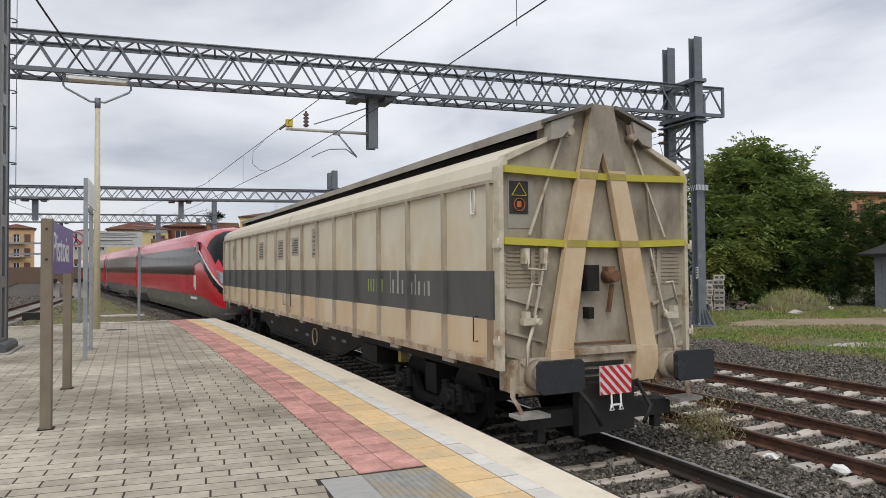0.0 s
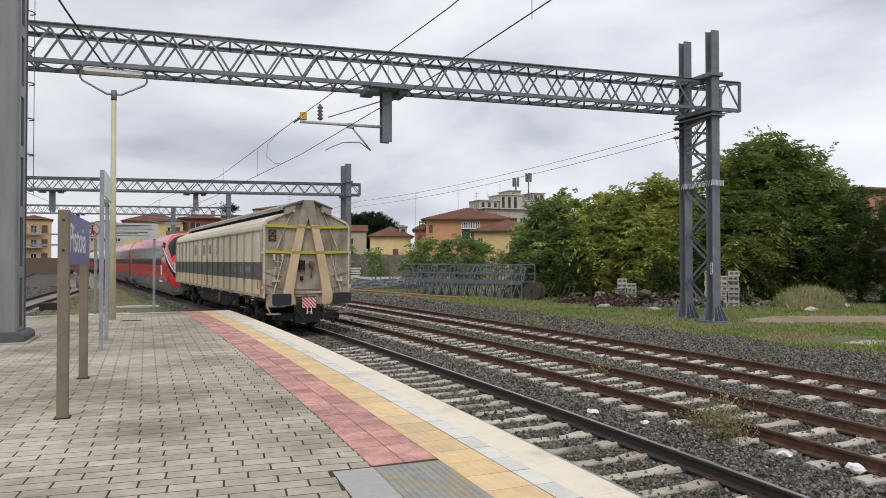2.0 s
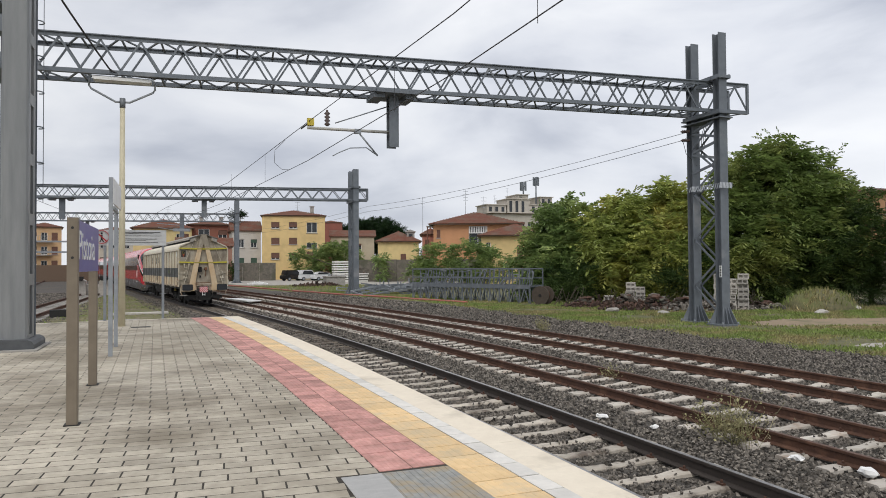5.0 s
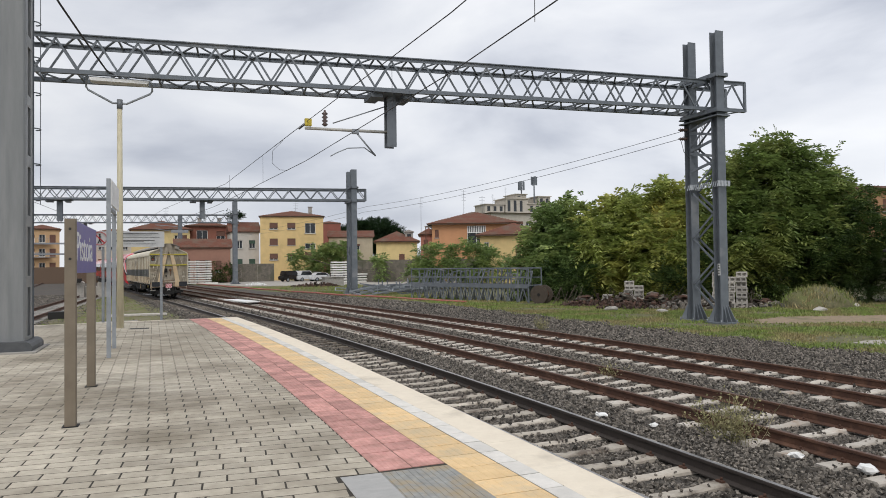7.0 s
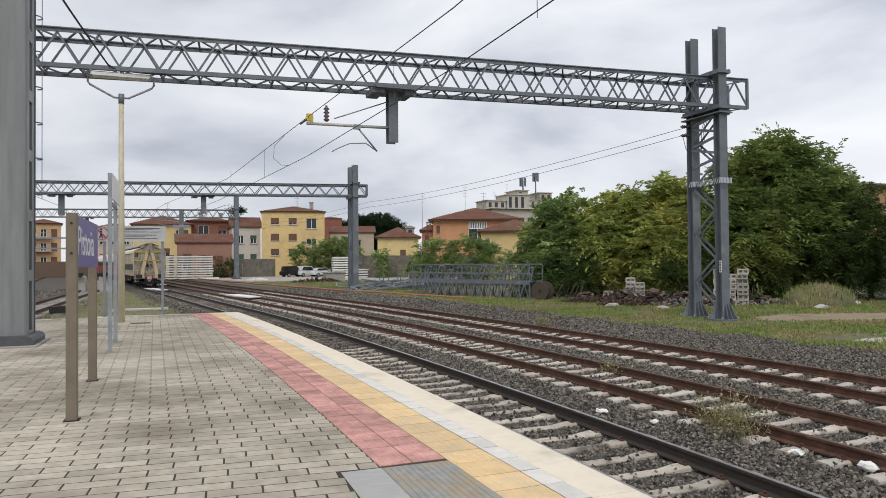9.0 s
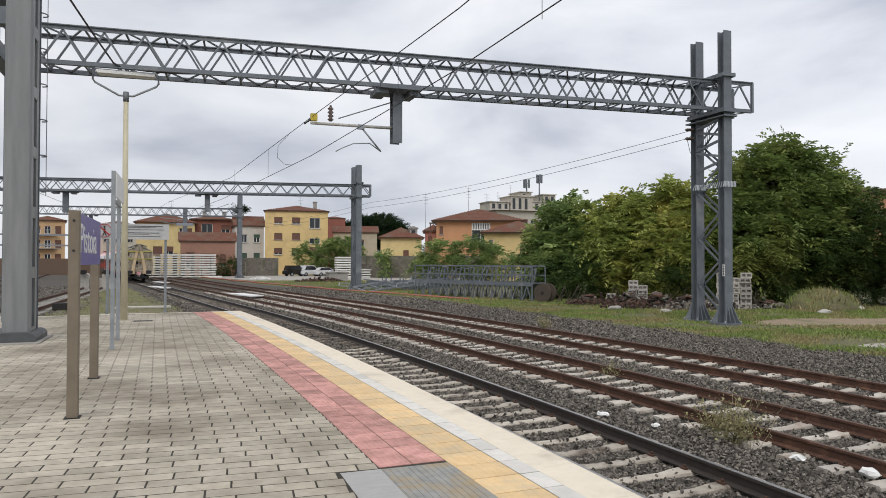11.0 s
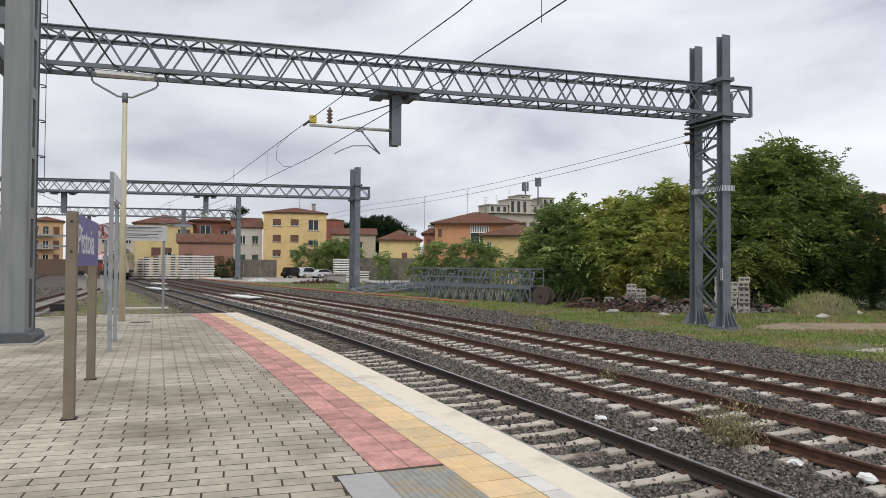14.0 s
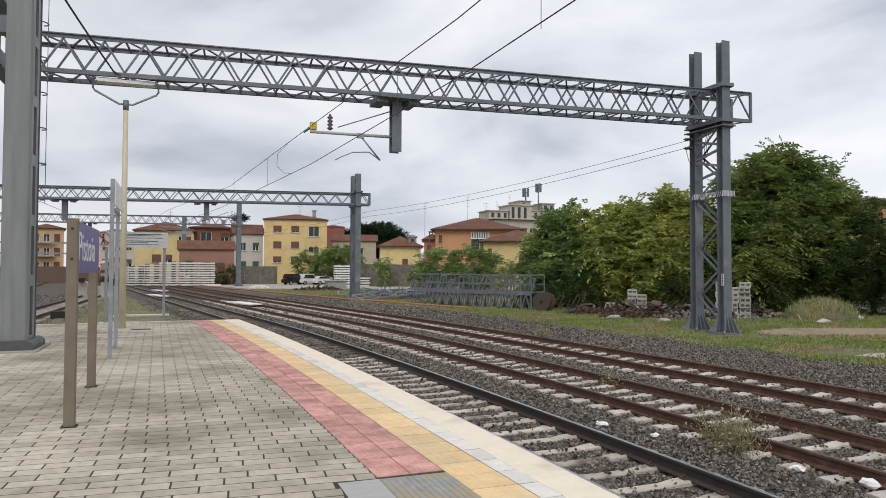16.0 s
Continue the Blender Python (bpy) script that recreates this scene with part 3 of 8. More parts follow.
    beam(bm, (a.x, a.y, PZ - 0.41), (b.x, b.y, PZ - 0.41), 0.2, 0.82)
    part("end_kerb", bm, M["cream_edge"], pf, "pale concrete kerb at the platform end")
    return pf


platform()


def stones():
    """Loose ballast stones near the platform, one joined heap."""
    rng = np.random.default_rng(4)
    base = np.array([(1, 0, 0), (-1, 0, 0), (0, 1, 0), (0, -1, 0), (0, 0, 1), (0, 0, -1)], float)
    tri = np.array([(0, 2, 4), (2, 1, 4), (1, 3, 4), (3, 0, 4), (2, 0, 5), (1, 2, 5), (3, 1, 5), (0, 3, 5)])
    V, F, k = [], [], 0
    for s0, s1, n, big in ((3, 9, 42000, 0.026), (9, 18, 44000, 0.030), (18, 34, 30000, 0.041), (34, 64, 15000, 0.058)):
        s = rng.uniform(s0, s1, n)
        o = rng.uniform(3.5, 17.6, n)
        inside = np.min(np.abs(o[:, None] - np.array(TRACKS)[None]), axis=1)
        frac = ((s + 4.0) / 0.6) % 1.0
        on_sleeper = (inside < 1.22) & ((frac < 0.20) | (frac > 0.80))
        near_rail = np.abs(inside - 0.7525) < 0.09
        keep = ~near_rail & (~on_sleeper | (rng.random(n) < 0.10)) & (o < ballast_edge(s) + np.minimum(0.5, rng.exponential(0.16, n)))
        s, o, on, inside = s[keep], o[keep], on_sleeper[keep], inside[keep]
        n = len(s)
        size = big * rng.uniform(0.6, 1.35, (n, 1)) * rng.uniform(0.65, 1.2, (n, 3))
        top = np.interp(o, [14.1, 15.5, 17.4], [-0.215, -0.125, -0.07]) + rng.uniform(-0.01, 0.025, n) + np.where(inside > 1.25, 0.02, 0) + np.where(on, 0.045, 0)
        t = s / R0
        straight = np.maximum(0, s - S1)
        t = np.minimum(t, T1)
        c = np.stack([-R0 + (R0 + o) * np.cos(t) - math.sin(T1) * straight, (R0 + o) * np.sin(t) + math.cos(T1) * straight, top], 1)
        q = rng.normal(size=(n, 3, 3))
        q, _ = np.linalg.qr(q)
        jit = base[None] * (1 + rng.uniform(-0.35, 0.35, (n, 6, 1))) + rng.uniform(-0.3, 0.3, (n, 6, 3))
        v = np.einsum("nij,nkj->nki", q, jit) * size[:, None, :] + c[:, None, :]
        V.append(v.reshape(-1, 3))
        F.append((tri[None] + (np.arange(n) * 6)[:, None, None]).reshape(-1, 3) + k)
        k += n * 6
    for x0, y0, x1, y1, n, big, z in ((-14, 27, -4.9, 46, 11000, 0.045, -0.235), (-20, 46, -4.0, 80, 12000, 0.07, -0.235), (0.5, 28, 2.9, 60, 2600, 0.04, -0.22)):
        x, y = rng.uniform(x0, x1, n), rng.uniform(y0, y1, n)
        x = x - np.maximum(0, y - 45) * 0.13 if x0 < -4 else x - np.maximum(0, y - 28) * 0.115
        size = big * rng.uniform(0.5, 1.3, (n, 1)) * rng.uniform(0.65, 1.2, (n, 3))
        q, _ = np.linalg.qr(rng.normal(size=(n, 3, 3)))
        jit = base[None] * (1 + rng.uniform(-0.35, 0.35, (n, 6, 1))) + rng.uniform(-0.3, 0.3, (n, 6, 3))
        v = np.einsum("nij,nkj->nki", q, jit) * size[:, None, :] + np.stack([x, y, np.full(n, z)], 1)[:, None, :]
        V.append(v.reshape(-1, 3))
        F.append((tri[None] + (np.arange(n) * 6)[:, None, None]).reshape(-1, 3) + k)
        k += n * 6
    me = bpy.data.meshes.new("ballast_stones")
    me.from_pydata(np.concatenate(V).tolist(), [], np.concatenate(F).tolist())
    me.materials.append(M["stones"])
    return tagged(new("ballast_stones", me), "loose dark grey crushed ballast stones between the rails", "ballast", kind="stuff")


stones()


# ---- portals, masts and wires ----
def truss(parent, a, b, z_top, h, depth, panels, material, chord=0.13, brace=0.06):
    """A four-chord lattice girder from a to b (plan), its near side on that line."""
    a, b = Vector((*a, 0)), Vector((*b, 0))
    d = (b - a).normalized()
    n = Vector((-d.y, d.x, 0))
    if n.y < 0:
        n = -n
    length = (b - a).length
    for nm, off, z in (("upper_chord", 0, z_top - chord / 2), ("upper_chord", depth, z_top - chord / 2), ("lower_chord", 0, z_top - h + chord / 2), ("lower_chord", depth, z_top - h + chord / 2)):
        bm = bmesh.new()
        p, q = a + n * off + Vector((0, 0, z)), b + n * off + Vector((0, 0, z))
        beam(bm, p, q, chord * 0.25, chord)
        s = chord * 0.5 if z > z_top - h / 2 else -chord * 0.5
        beam(bm, p + Vector((0, 0, s)), q + Vector((0, 0, s)), chord, chord * 0.25)
        part(nm, bm, material, parent)
    step = length / panels
    zt, zb = z_top - chord, z_top - h + chord
    for i in range(panels):
        p0, p1, p2 = (a + d * step * (i + f) for f in (0.0, 0.5, 1.0))
        up_t, up_b = Vector((0, 0, zt)), Vector((0, 0, zb))
        bars = []
        for off in (0.02, depth - 0.02):
            bars += [("lattice_bar", p0 + n * off + up_b, p1 + n * off + up_t, 0.7, n), ("lattice_bar", p1 + n * off + up_t, p2 + n * off + up_b, 0.7, n)]
        for z in (z_top - 0.05, z_top - h + 0.05):
            v = Vector((0, 0, z))
            bars += [("tie_bar", p0 + v, p1 + n * depth + v, 0.6, (0, 0, 1)), ("tie_bar", p1 + n * depth + v, p2 + v, 0.6, (0, 0, 1)), ("cross_bar", p0 + v, p0 + n * depth + v, 0.6, (0, 0, 1))]
        for nm, q0, q1, f, up in bars:
            bm = bmesh.new()
            beam(bm, q0, q1, brace, brace * f, up=up)
            part(nm, bm, material, parent)
    for e in (a, b):
        for off in (0, depth):
            bm = bmesh.new()
            beam(bm, e + n * off + Vector((0, 0, z_top)), e + n * off + Vector((0, 0, z_top - h)), chord * 0.8, chord * 0.6)
            part("end_post", bm, material, parent)


def two_leg_mast(parent, x, y, gap, z_top, w, d, z_truss, h, material, z0=-0.06):
    for i, yy in enumerate((y, y + gap)):
        bm = bmesh.new()
        h_beam(bm, x, yy, z0 + 0.06, z_top, w, d, 0.03)
        part("leg", bm, material, parent, "H-section steel leg")
        bm = bmesh.new()
        box(bm, x - w * 1.15, x + w * 1.15, yy - d * 1.3, yy + d * 1.3, z0, z0 + 0.06)
        part("base_plate", bm, material, parent)
        for sx in (-0.6, -0.2, 0.2, 0.6):
            for sy in (-1, 1):
                bm = bmesh.new()
                v = [bm.verts.new(q) for q in ((x + sx * w * 1.1 - 0.012, yy + sy * d * 0.5, z0 + 0.06), (x + sx * w * 1.5 - 0.012, yy + sy * d * 1.2, z0 + 0.06), (x + sx * w * 0.7 - 0.012, yy + sy * d * 0.5, z0 + 0.72))]
                u = [bm.verts.new(q.co + Vector((0.024, 0, 0))) for q in v]
                bm.faces.new(v)
                bm.faces.new(u[::-1])
                for k in range(3):
                    bm.faces.new((v[k], v[(k + 1) % 3], u[(k + 1) % 3], u[k]))
                part("gusset", bm, material, parent)
        for sx in (-1, 1):
            for sy in (-1, 1):
                bm = bmesh.new()
                rod(bm, (x + sx * w * 1.02, yy + sy * d * 1.12, z0 + 0.05), (x + sx * w * 1.02, yy + sy * d * 1.12, z0 + 0.15), 0.03, 0.03, 6)
                part("anchor_bolt", bm, M["galv"], parent)
    # lacing between the legs
    n = max(5, int((z_truss - h - 0.6) / 0.95))
    for i in range(n):
        za = 0.5 + (z_truss - h - 0.9) * i / n
        zb = 0.5 + (z_truss - h - 0.9) * (i + 1) / n
        for side in (-1, 1):
            bm = bmesh.new()
            ya, yb = (y + d / 2, y + gap - d / 2)
            if i % 2:
                ya, yb = yb, ya
            beam(bm, (x + side * w * 0.42, ya, za), (x + side * w * 0.42, yb, zb), 0.085, 0.02, up=(1, 0, 0))
            part("lacing_bar", bm, material, parent)
    for z in (z_truss + 0.06, z_truss - h - 0.1):
        bm = bmesh.new()
        for sx in (-1, 1):
            beam(bm, (x + sx * (w / 2 + 0.05), y - d / 2 - 0.1, z), (x + sx * (w / 2 + 0.05), y + gap + d / 2 + 0.1, z), 0.08, 0.16)
        for yy in (y - d / 2 - 0.06, y + d / 2 + 0.06, y + gap + d / 2 + 0.06):
            beam(bm, (x - w * 0.8, yy, z), (x + w * 0.8, yy, z), 0.08, 0.12)
        part("clamp_frame", bm, material, parent)


def dropper(parent, x, y, z_top, z_bot, w, material):
    bm = bmesh.new()
    h_beam(bm, x, y, z_bot, z_top, w, w * 1.1, 0.025)
    part("drop_post", bm, material, parent)
    bm = bmesh.new()
    box(bm, x - w * 2.2, x + w * 2.2, y - 0.7, y + 0.7, z_top - 0.02, z_top + 0.1)
    box(bm, x - w * 2.4, x - w * 1.2, y - 0.5, y + 0.5, z_top - 0.16, z_top - 0.02)
    box(bm, x + w * 1.0, x + w * 1.9, y - 0.5, y + 0.5, z_top - 0.16, z_top - 0.02)
    part("hanger_plate", bm, material, parent)


portal = empty("catenary_portal", label="grey steel lattice portal over the tracks on twin-leg masts", category="portal", group="portals over the tracks")
truss(portal, (-5.15, 24.06), (21.35, 21.9), 9.51, 1.2, 1.15, 23, M["steel"])
two_leg_mast(portal, 19.72, 21.62, 1.55, 11.30, 0.37, 0.34, 9.51, 1.2, M["steel"])
dropper(portal, 7.05, 23.65, 8.28, 6.48, 0.34, M["steel"])
# close-set slanting battens, brackets and loose leads on the upper mast
for i in range(5):
    za, zb = (6.05, 6.30) if i % 2 else (6.22, 5.98)
    bm = bmesh.new()
    beam(bm, (19.56, 21.8, za + i * 0.42), (19.56, 23.0, zb + i * 0.42), 0.10, 0.05, up=(1, 0, 0))
    part("batten", bm, M["steel"], portal)
for z in (7.95, 8.12):
    bm = bmesh.new()
    box(bm, 19.40, 20.04, 21.30, 23.50, z, z + 0.05)
    part("bracket_plate", bm, M["steel"], portal, "dark bracket plate round the legs")
for yy, z in ((23.05, 7.70), (23.05, 7.34)):
    bm = bmesh.new()
    lathe(bm, (19.45, yy, z), (19.05, yy + 0.05, z - 0.02), [0.03] + [0.075, 0.035] * 4 + [0.03], 9)
    part("strain_insulator", bm, M["porcelain"], portal, "brown ribbed strain insulator")
for k in range(3):
    bm = bmesh.new()
    tube(bm, [(19.6 + 0.09 * k, 22.1 + 0.2 * k, 8.0), (19.52 + 0.1 * k, 22.2 + 0.22 * k, 7.55), (19.62 + 0.05 * k, 22.4 + 0.15 * k, 7.0), (19.60, 22.6, 6.6)], 0.012, 5)
    part("hanging_lead", bm, M["wire"], portal)
bm = bmesh.new()
for yy in (21.38, 22.95):
    for i in range(9):
        x = 19.72 - 0.28 + i * 0.07
        beam(bm, (x, yy - 0.02, 5.45), (x - 0.09, yy - 0.10, 5.22), 0.035, 0.012)
for i in range(15):
    yy = 21.5 + i * 0.12
    beam(bm, (19.58, yy, 5.45), (19.45, yy - 0.06, 5.22), 0.035, 0.012)
part("anti_climb_guard", bm, M["galv"], portal, "comb of bright steel anti-climb spikes")
bm = bmesh.new()
box(bm, 19.515, 19.53, 21.45, 21.57, 1.80, 2.25)
part("number_plate", bm, M["white"], portal, "small white plate with grey bars")
bm = bmesh.new()
for i in range(4):
    box(bm, 19.508, 19.514, 21.475, 21.545, 1.85 + i * 0.1, 1.91 + i * 0.1)
part("plate_marking", bm, M["dark"], portal)

M["steel_dark"] = mat("dark_grey_foot_paint", (0.085, 0.09, 0.095), (0.055, 0.058, 0.062), 0.6, 4, bump=0.08, stain=(0.14, 0.14, 0.14), stain_scale=2.5, stain_at=0.6)
# the mast on the platform: a wide battened box column with a caged ladder, and its rear leg
bm = bmesh.new()
prism(bm, [(-3.66, 18.0), (-3.22, 18.0), (-3.18, 18.04), (-3.18, 18.29), (-3.28, 18.29), (-3.72, 18.16), (-3.72, 18.06)], PZ + 0.02, 12.0, m=Matrix(((1, 0, 0, 0), (0, 0, 1, 0), (0, 1, 0, 0), (0, 0, 0, 1))))
part("front_channel", bm, M["mast"], portal, "smooth grey painted steel column face")
bm = bmesh.new()
box(bm, -3.72, -3.18, 18.62, 18.86, PZ + 0.02, 12.0)
part("rear_channel", bm, M["mast"], portal)
for i in range(9):
    z = 0.56 + i * 1.38
    bm = bmesh.new()
    box(bm, -3.21, -3.177, 18.1, 18.8, z, z + 0.26)
    part("batten_plate", bm, M["mast"], portal)
# added dark filler: the shade inside the hollow column, seen through its slots
bm = bmesh.new()
box(bm, -3.67, -3.45, 18.30, 18.61, PZ + 0.02, 12.0)
part("dark_slot_filler", bm, M["dark"], portal)
bm = bmesh.new()
prism(bm, [(-4.5, PZ), (-3.02, PZ), (-3.00, PZ + 0.05), (-3.00, PZ + 0.13), (-3.04, PZ + 0.20), (-3.12, PZ + 0.24), (-4.5, PZ + 0.24)], 17.75, 19.2)
part("mast_foot", bm, M["steel_dark"], portal, "heavy grey steel foot of the mast")
bm = bmesh.new()
box(bm, -4.8, -2.90, 17.55, 19.4, PZ - 0.02, PZ + 0.035)
part("mast_plinth", bm, M["concrete"], portal, "worn concrete plinth")
bm = bmesh.new()
box(bm, -5.0, -4.5, 24.2, 24.7, PZ - 0.5, 11.8)
box(bm, -4.95, -4.55, 18.8, 24.3, 7.8, 8.2)
box(bm, -4.95, -4.55, 18.8, 24.3, 9.6, 9.9)
beam(bm, (-3.7, 18.7, 8.0), (-4.75, 19.0, 8.0), 0.3, 0.4)
beam(bm, (-3.7, 18.7, 9.75), (-4.75, 19.0, 9.75), 0.3, 0.3)
part("rear_leg", bm, M["steel"], portal, "rear leg and tie beams of the platform mast")
lad = empty("ladder", pose(-3.20, 18.95, 0), "caged grey steel ladder on the portal mast", "ladder")
for x in (-0.15, 0.02):
    bm = bmesh.new()
    beam(bm, (x, 0, PZ), (x, 0, 11.5), 0.035, 0.02)
    part("stile", bm, M["steel"], lad)
for i in range(26):
    bm = bmesh.new()
    rod(bm, (-0.15, 0, 2.2 + i * 0.36), (0.02, 0, 2.2 + i * 0.36), 0.012, 0.012, 5)
    part("rung", bm, M["steel"], lad)
for i in range(9):
    bm = bmesh.new()
    z = 4.0 + i * 0.85
    pts = [(0.02 + 0.13 * math.sin(t), 0.16 - 0.16 * math.cos(t), z) for t in [math.pi * k / 8 for k in range(9)]]
    tube(bm, pts, 0.016, 5)
    part("cage_hoop", bm, M["steel"], lad)
bm = bmesh.new()
beam(bm, (0.145, 0.16, 3.9), (0.145, 0.16, 11.0), 0.012, 0.03)
part("cage_strap", bm, M["steel"], lad)

p2 = empty("catenary_portal", label="grey lattice portal farther along over the tracks", category="portal", group="portals over the tracks")
truss(p2, (-18.0, 63.6), (15.07, 58.0), 8.88, 1.0, 1.1, 29, M["steel"])
two_leg_mast(p2, 13.95, 57.75, 1.5, 10.45, 0.46, 0.42, 8.88, 1.0, M["steel"])
dropper(p2, 2.0, 60.9, 7.85, 6.4, 0.40, M["steel"])
dropper(p2, -8.6, 62.6, 7.85, 6.2, 0.40, M["steel"])
bm = bmesh.new()
box(bm, -18.2, -17.6, 63.4, 65.2, -0.3, 10.4)
part("leg", bm, M["steel"], p2)
p3 = empty("catenary_portal", label="distant grey lattice portal over the station throat", category="portal", group="portals over the tracks")
truss(p3, (-32.0, 113.6), (8.3, 107.0), 10.13, 1.2, 1.1, 34, M["steel"])
two_leg_mast(p3, 8.1, 106.8, 1.5, 12.1, 0.6, 0.5, 10.13, 1.2, M["steel"])
dropper(p3, -12.0, 110.7, 8.9, 7.2, 0.45, M["steel"])
bm = bmesh.new()
box(bm, -32.4, -31.7, 113.4, 115.0, -0.3, 11.8)
part("leg", bm, M["steel"], p3)
p4 = empty("catenary_mast", label="slender grey steel catenary mast with brackets", category="mast")
bm = bmesh.new()
h_beam(bm, 0.65, 131, -0.3, 11.6, 0.75, 0.6, 0.08)
part("pole", bm, M["steel"], p4)
bm = bmesh.new()
beam(bm, (0.6, 130.8, 9.6), (-3.4, 130.8, 9.9), 0.1, 0.1)
beam(bm, (0.6, 130.8, 8.6), (-3.2, 130.8, 9.2), 0.1, 0.1)
beam(bm, (-0.8, 130.8, 8.8), (2.0, 130.8, 8.8), 0.3, 0.5)
part("bracket", bm, M["galv"], p4)


def insulator(bm, x, y, z, h, r, n=4):
    lathe(bm, (x, y, z), (x, y, z + h), [r * 0.35] + [r, r * 0.4] * n + [r * 0.3], 10)


def cantilever(x, y, z, length, end_x):
    """The arm that carries the wires: x, y, z is its root on the drop post."""
    c = empty("catenary_cantilever", label="pale catenary arm with brown insulator on a drop post", category="cantilever")
    tip = end_x
    bm = bmesh.new()
    rod(bm, (x, y, z), (tip, y, z - 0.02), 0.055, 0.05, 8)
    part("arm_tube", bm, M["pale_tube"], c, "pale grey horizontal tube")
    bm = bmesh.new()
    rod(bm, (x, y, z + 0.95), (tip + 0.95, y, z + 0.2), 0.022, 0.022, 6)
    rod(bm, (x, y, z + 0.95), (x + 0.12, y, z + 0.95), 0.05, 0.05, 6)
    part("stay_tube", bm, M["galv"], c)
    bm = bmesh.new()
    box(bm, tip + 0.0, tip + 0.22, y - 0.08, y + 0.08, z + 0.06, z + 0.30)
    part("wire_clamp", bm, M["yellow"], c, "yellow clamp box at the tip of the arm")
    bm = bmesh.new()
    beam(bm, (tip - 0.2, y, z - 0.06), (tip + 0.0, y, z + 0.1), 0.1, 0.05)
    part("clamp_tip", bm, M["black"], c)
    bm = bmesh.new()
    insulator(bm, tip + 0.68, y, z + 0.08, 0.55, 0.11)
    part("insulator", bm, M["porcelain"], c, "brown ribbed porcelain insulator")
    bm = bmesh.new()
    rod(bm, (tip + 1.75, y, z - 0.05), (tip + 2.45, y, z - 0.85), 0.03, 0.03, 6)
    tube(bm, [(tip + 2.45, y, z - 0.85), (tip + 2.0, y - 0.2, z - 0.62), (tip + 1.4, y - 0.3, z - 0.68), (tip + 1.0, y - 0.3, z - 0.86), (tip + 0.8, y - 0.3, z - 0.98)], 0.02, 6)
    box(bm, tip + 1.62, tip + 1.85, y - 0.06, y + 0.06, z - 0.12, z + 0.04)
    part("steady_arm", bm, M["galv"], c)
    return c


cantilever(7.0, 23.65, 7.02, 3.0, 4.05)


def cable(name, pts, r, label, sag=0.0, seg=5, material="wire"):
    bm = bmesh.new()
    out = []
    for a, b in zip(pts, pts[1:]):
        a, b = Vector(a), Vector(b)
        for i in range(10):
            f = i / 10
            out.append(a.lerp(b, f) - Vector((0, 0, sag * 4 * f * (1 - f))))
    out.append(Vector(pts[-1]))
    rings = []
    for i, q in enumerate(out):
        _, _, a, b = axes(out[max(0, i - 1)], out[min(len(out) - 1, i + 1)])
        rings.append([bm.verts.new(q + (a * math.cos(t) + b * math.sin(t)) * r) for t in [2 * math.pi * k / seg for k in range(seg)]])
    for ra, rb in zip(rings, rings[1:]):
        for k in range(seg):
            bm.faces.new((ra[k], ra[(k + 1) % seg], rb[(k + 1) % seg], rb[k])).smooth = True
    bm.faces.new(rings[0][::-1])
    bm.faces.new(rings[-1])
    return tagged(part(name, bm, M[material]), label, "cable")


# ---- signs and lamp on the platform ----
def name_sign():
    s = empty("station_name_sign", label="blue station name board with white letters on two brown posts", category="sign")
    for y, px in ((9.2, -1.172), (12.2, -1.262)):
        bm = bmesh.new()
        prism(bm, [(-0.05, -0.06), (0.05, -0.06), (0.06, -0.05), (0.06, 0.05), (0.05, 0.06), (-0.05, 0.06), (-0.06, 0.05), (-0.06, -0.05)], PZ, 2.92,
              m=Matrix.Translation((px, y, 0)) @ Matrix(((1, 0, 0, 0), (0, 0, 1, 0), (0, 1, 0, 0), (0, 0, 0, 1))))
        post = part("post", bm, M["post"], s, "brown painted steel post")
        for z in (2.45, 2.80):
            bm = bmesh.new()
            rod(bm, (px, y - 0.063, z), (px, y - 0.055, z), 0.016, 0.016, 10)
            part("bolt_hole", bm, M["black"], post)
        bm = bmesh.new()
        box(bm, px - 0.085, px + 0.085, y - 0.085, y + 0.085, PZ - 0.002, PZ + 0.012)
        part("post_foot", bm, M["dark"], post)
    bm = bmesh.new()
    box(bm, -1.215, -1.183, 9.262, 12.138, 2.28, 2.93)
    panel = part("panel", bm, M["sign_blue"], s, "blue enamel panel with a plain border")
    cu = bpy.data.curves.new("lettering", "FONT")
    cu.body, cu.size, cu.extrude, cu.align_x, cu.align_y = "Pistoia", 0.62, 0.003, "CENTER", "CENTER"
    tmp = bpy.data.objects.new("lettering", cu)
    scene.collection.objects.link(tmp)
    me = bpy.data.meshes.new_from_object(tmp.evaluated_get(bpy.context.evaluated_depsgraph_get()))
    bpy.data.objects.remove(tmp)
    me.materials.clear()
    me.materials.append(M["white"])
    ob = new("lettering", me)
    ob.parent = s
    ob.matrix_basis = Matrix.Translation((-1.180, 10.65, 2.60)) @ Matrix(((0, 0, 1, 0), (1, 0, 0, 0), (0, 1, 0, 0), (0, 0, 0, 1))) @ Matrix.Diagonal((1.12, 0.85, 1, 1))
    ob["label"] = "white lettering"
    return s


name_sign()

fs = empty("frame_sign", label="grey steel frame with a white panel on two thin posts", category="sign")
for x, y in ((-1.32, 15.97), (-1.36, 17.86)):
    bm = bmesh.new()
    box(bm, x - 0.04, x + 0.04, y - 0.04, y + 0.04, PZ, 4.2)
    part("post", bm, M["galv"], fs)
bm = bmesh.new()
box(bm, -1.37, -1.31, 16.02, 17.8, 3.58, 3.64)
part("rail", bm, M["galv"], fs)
bm = bmesh.new()
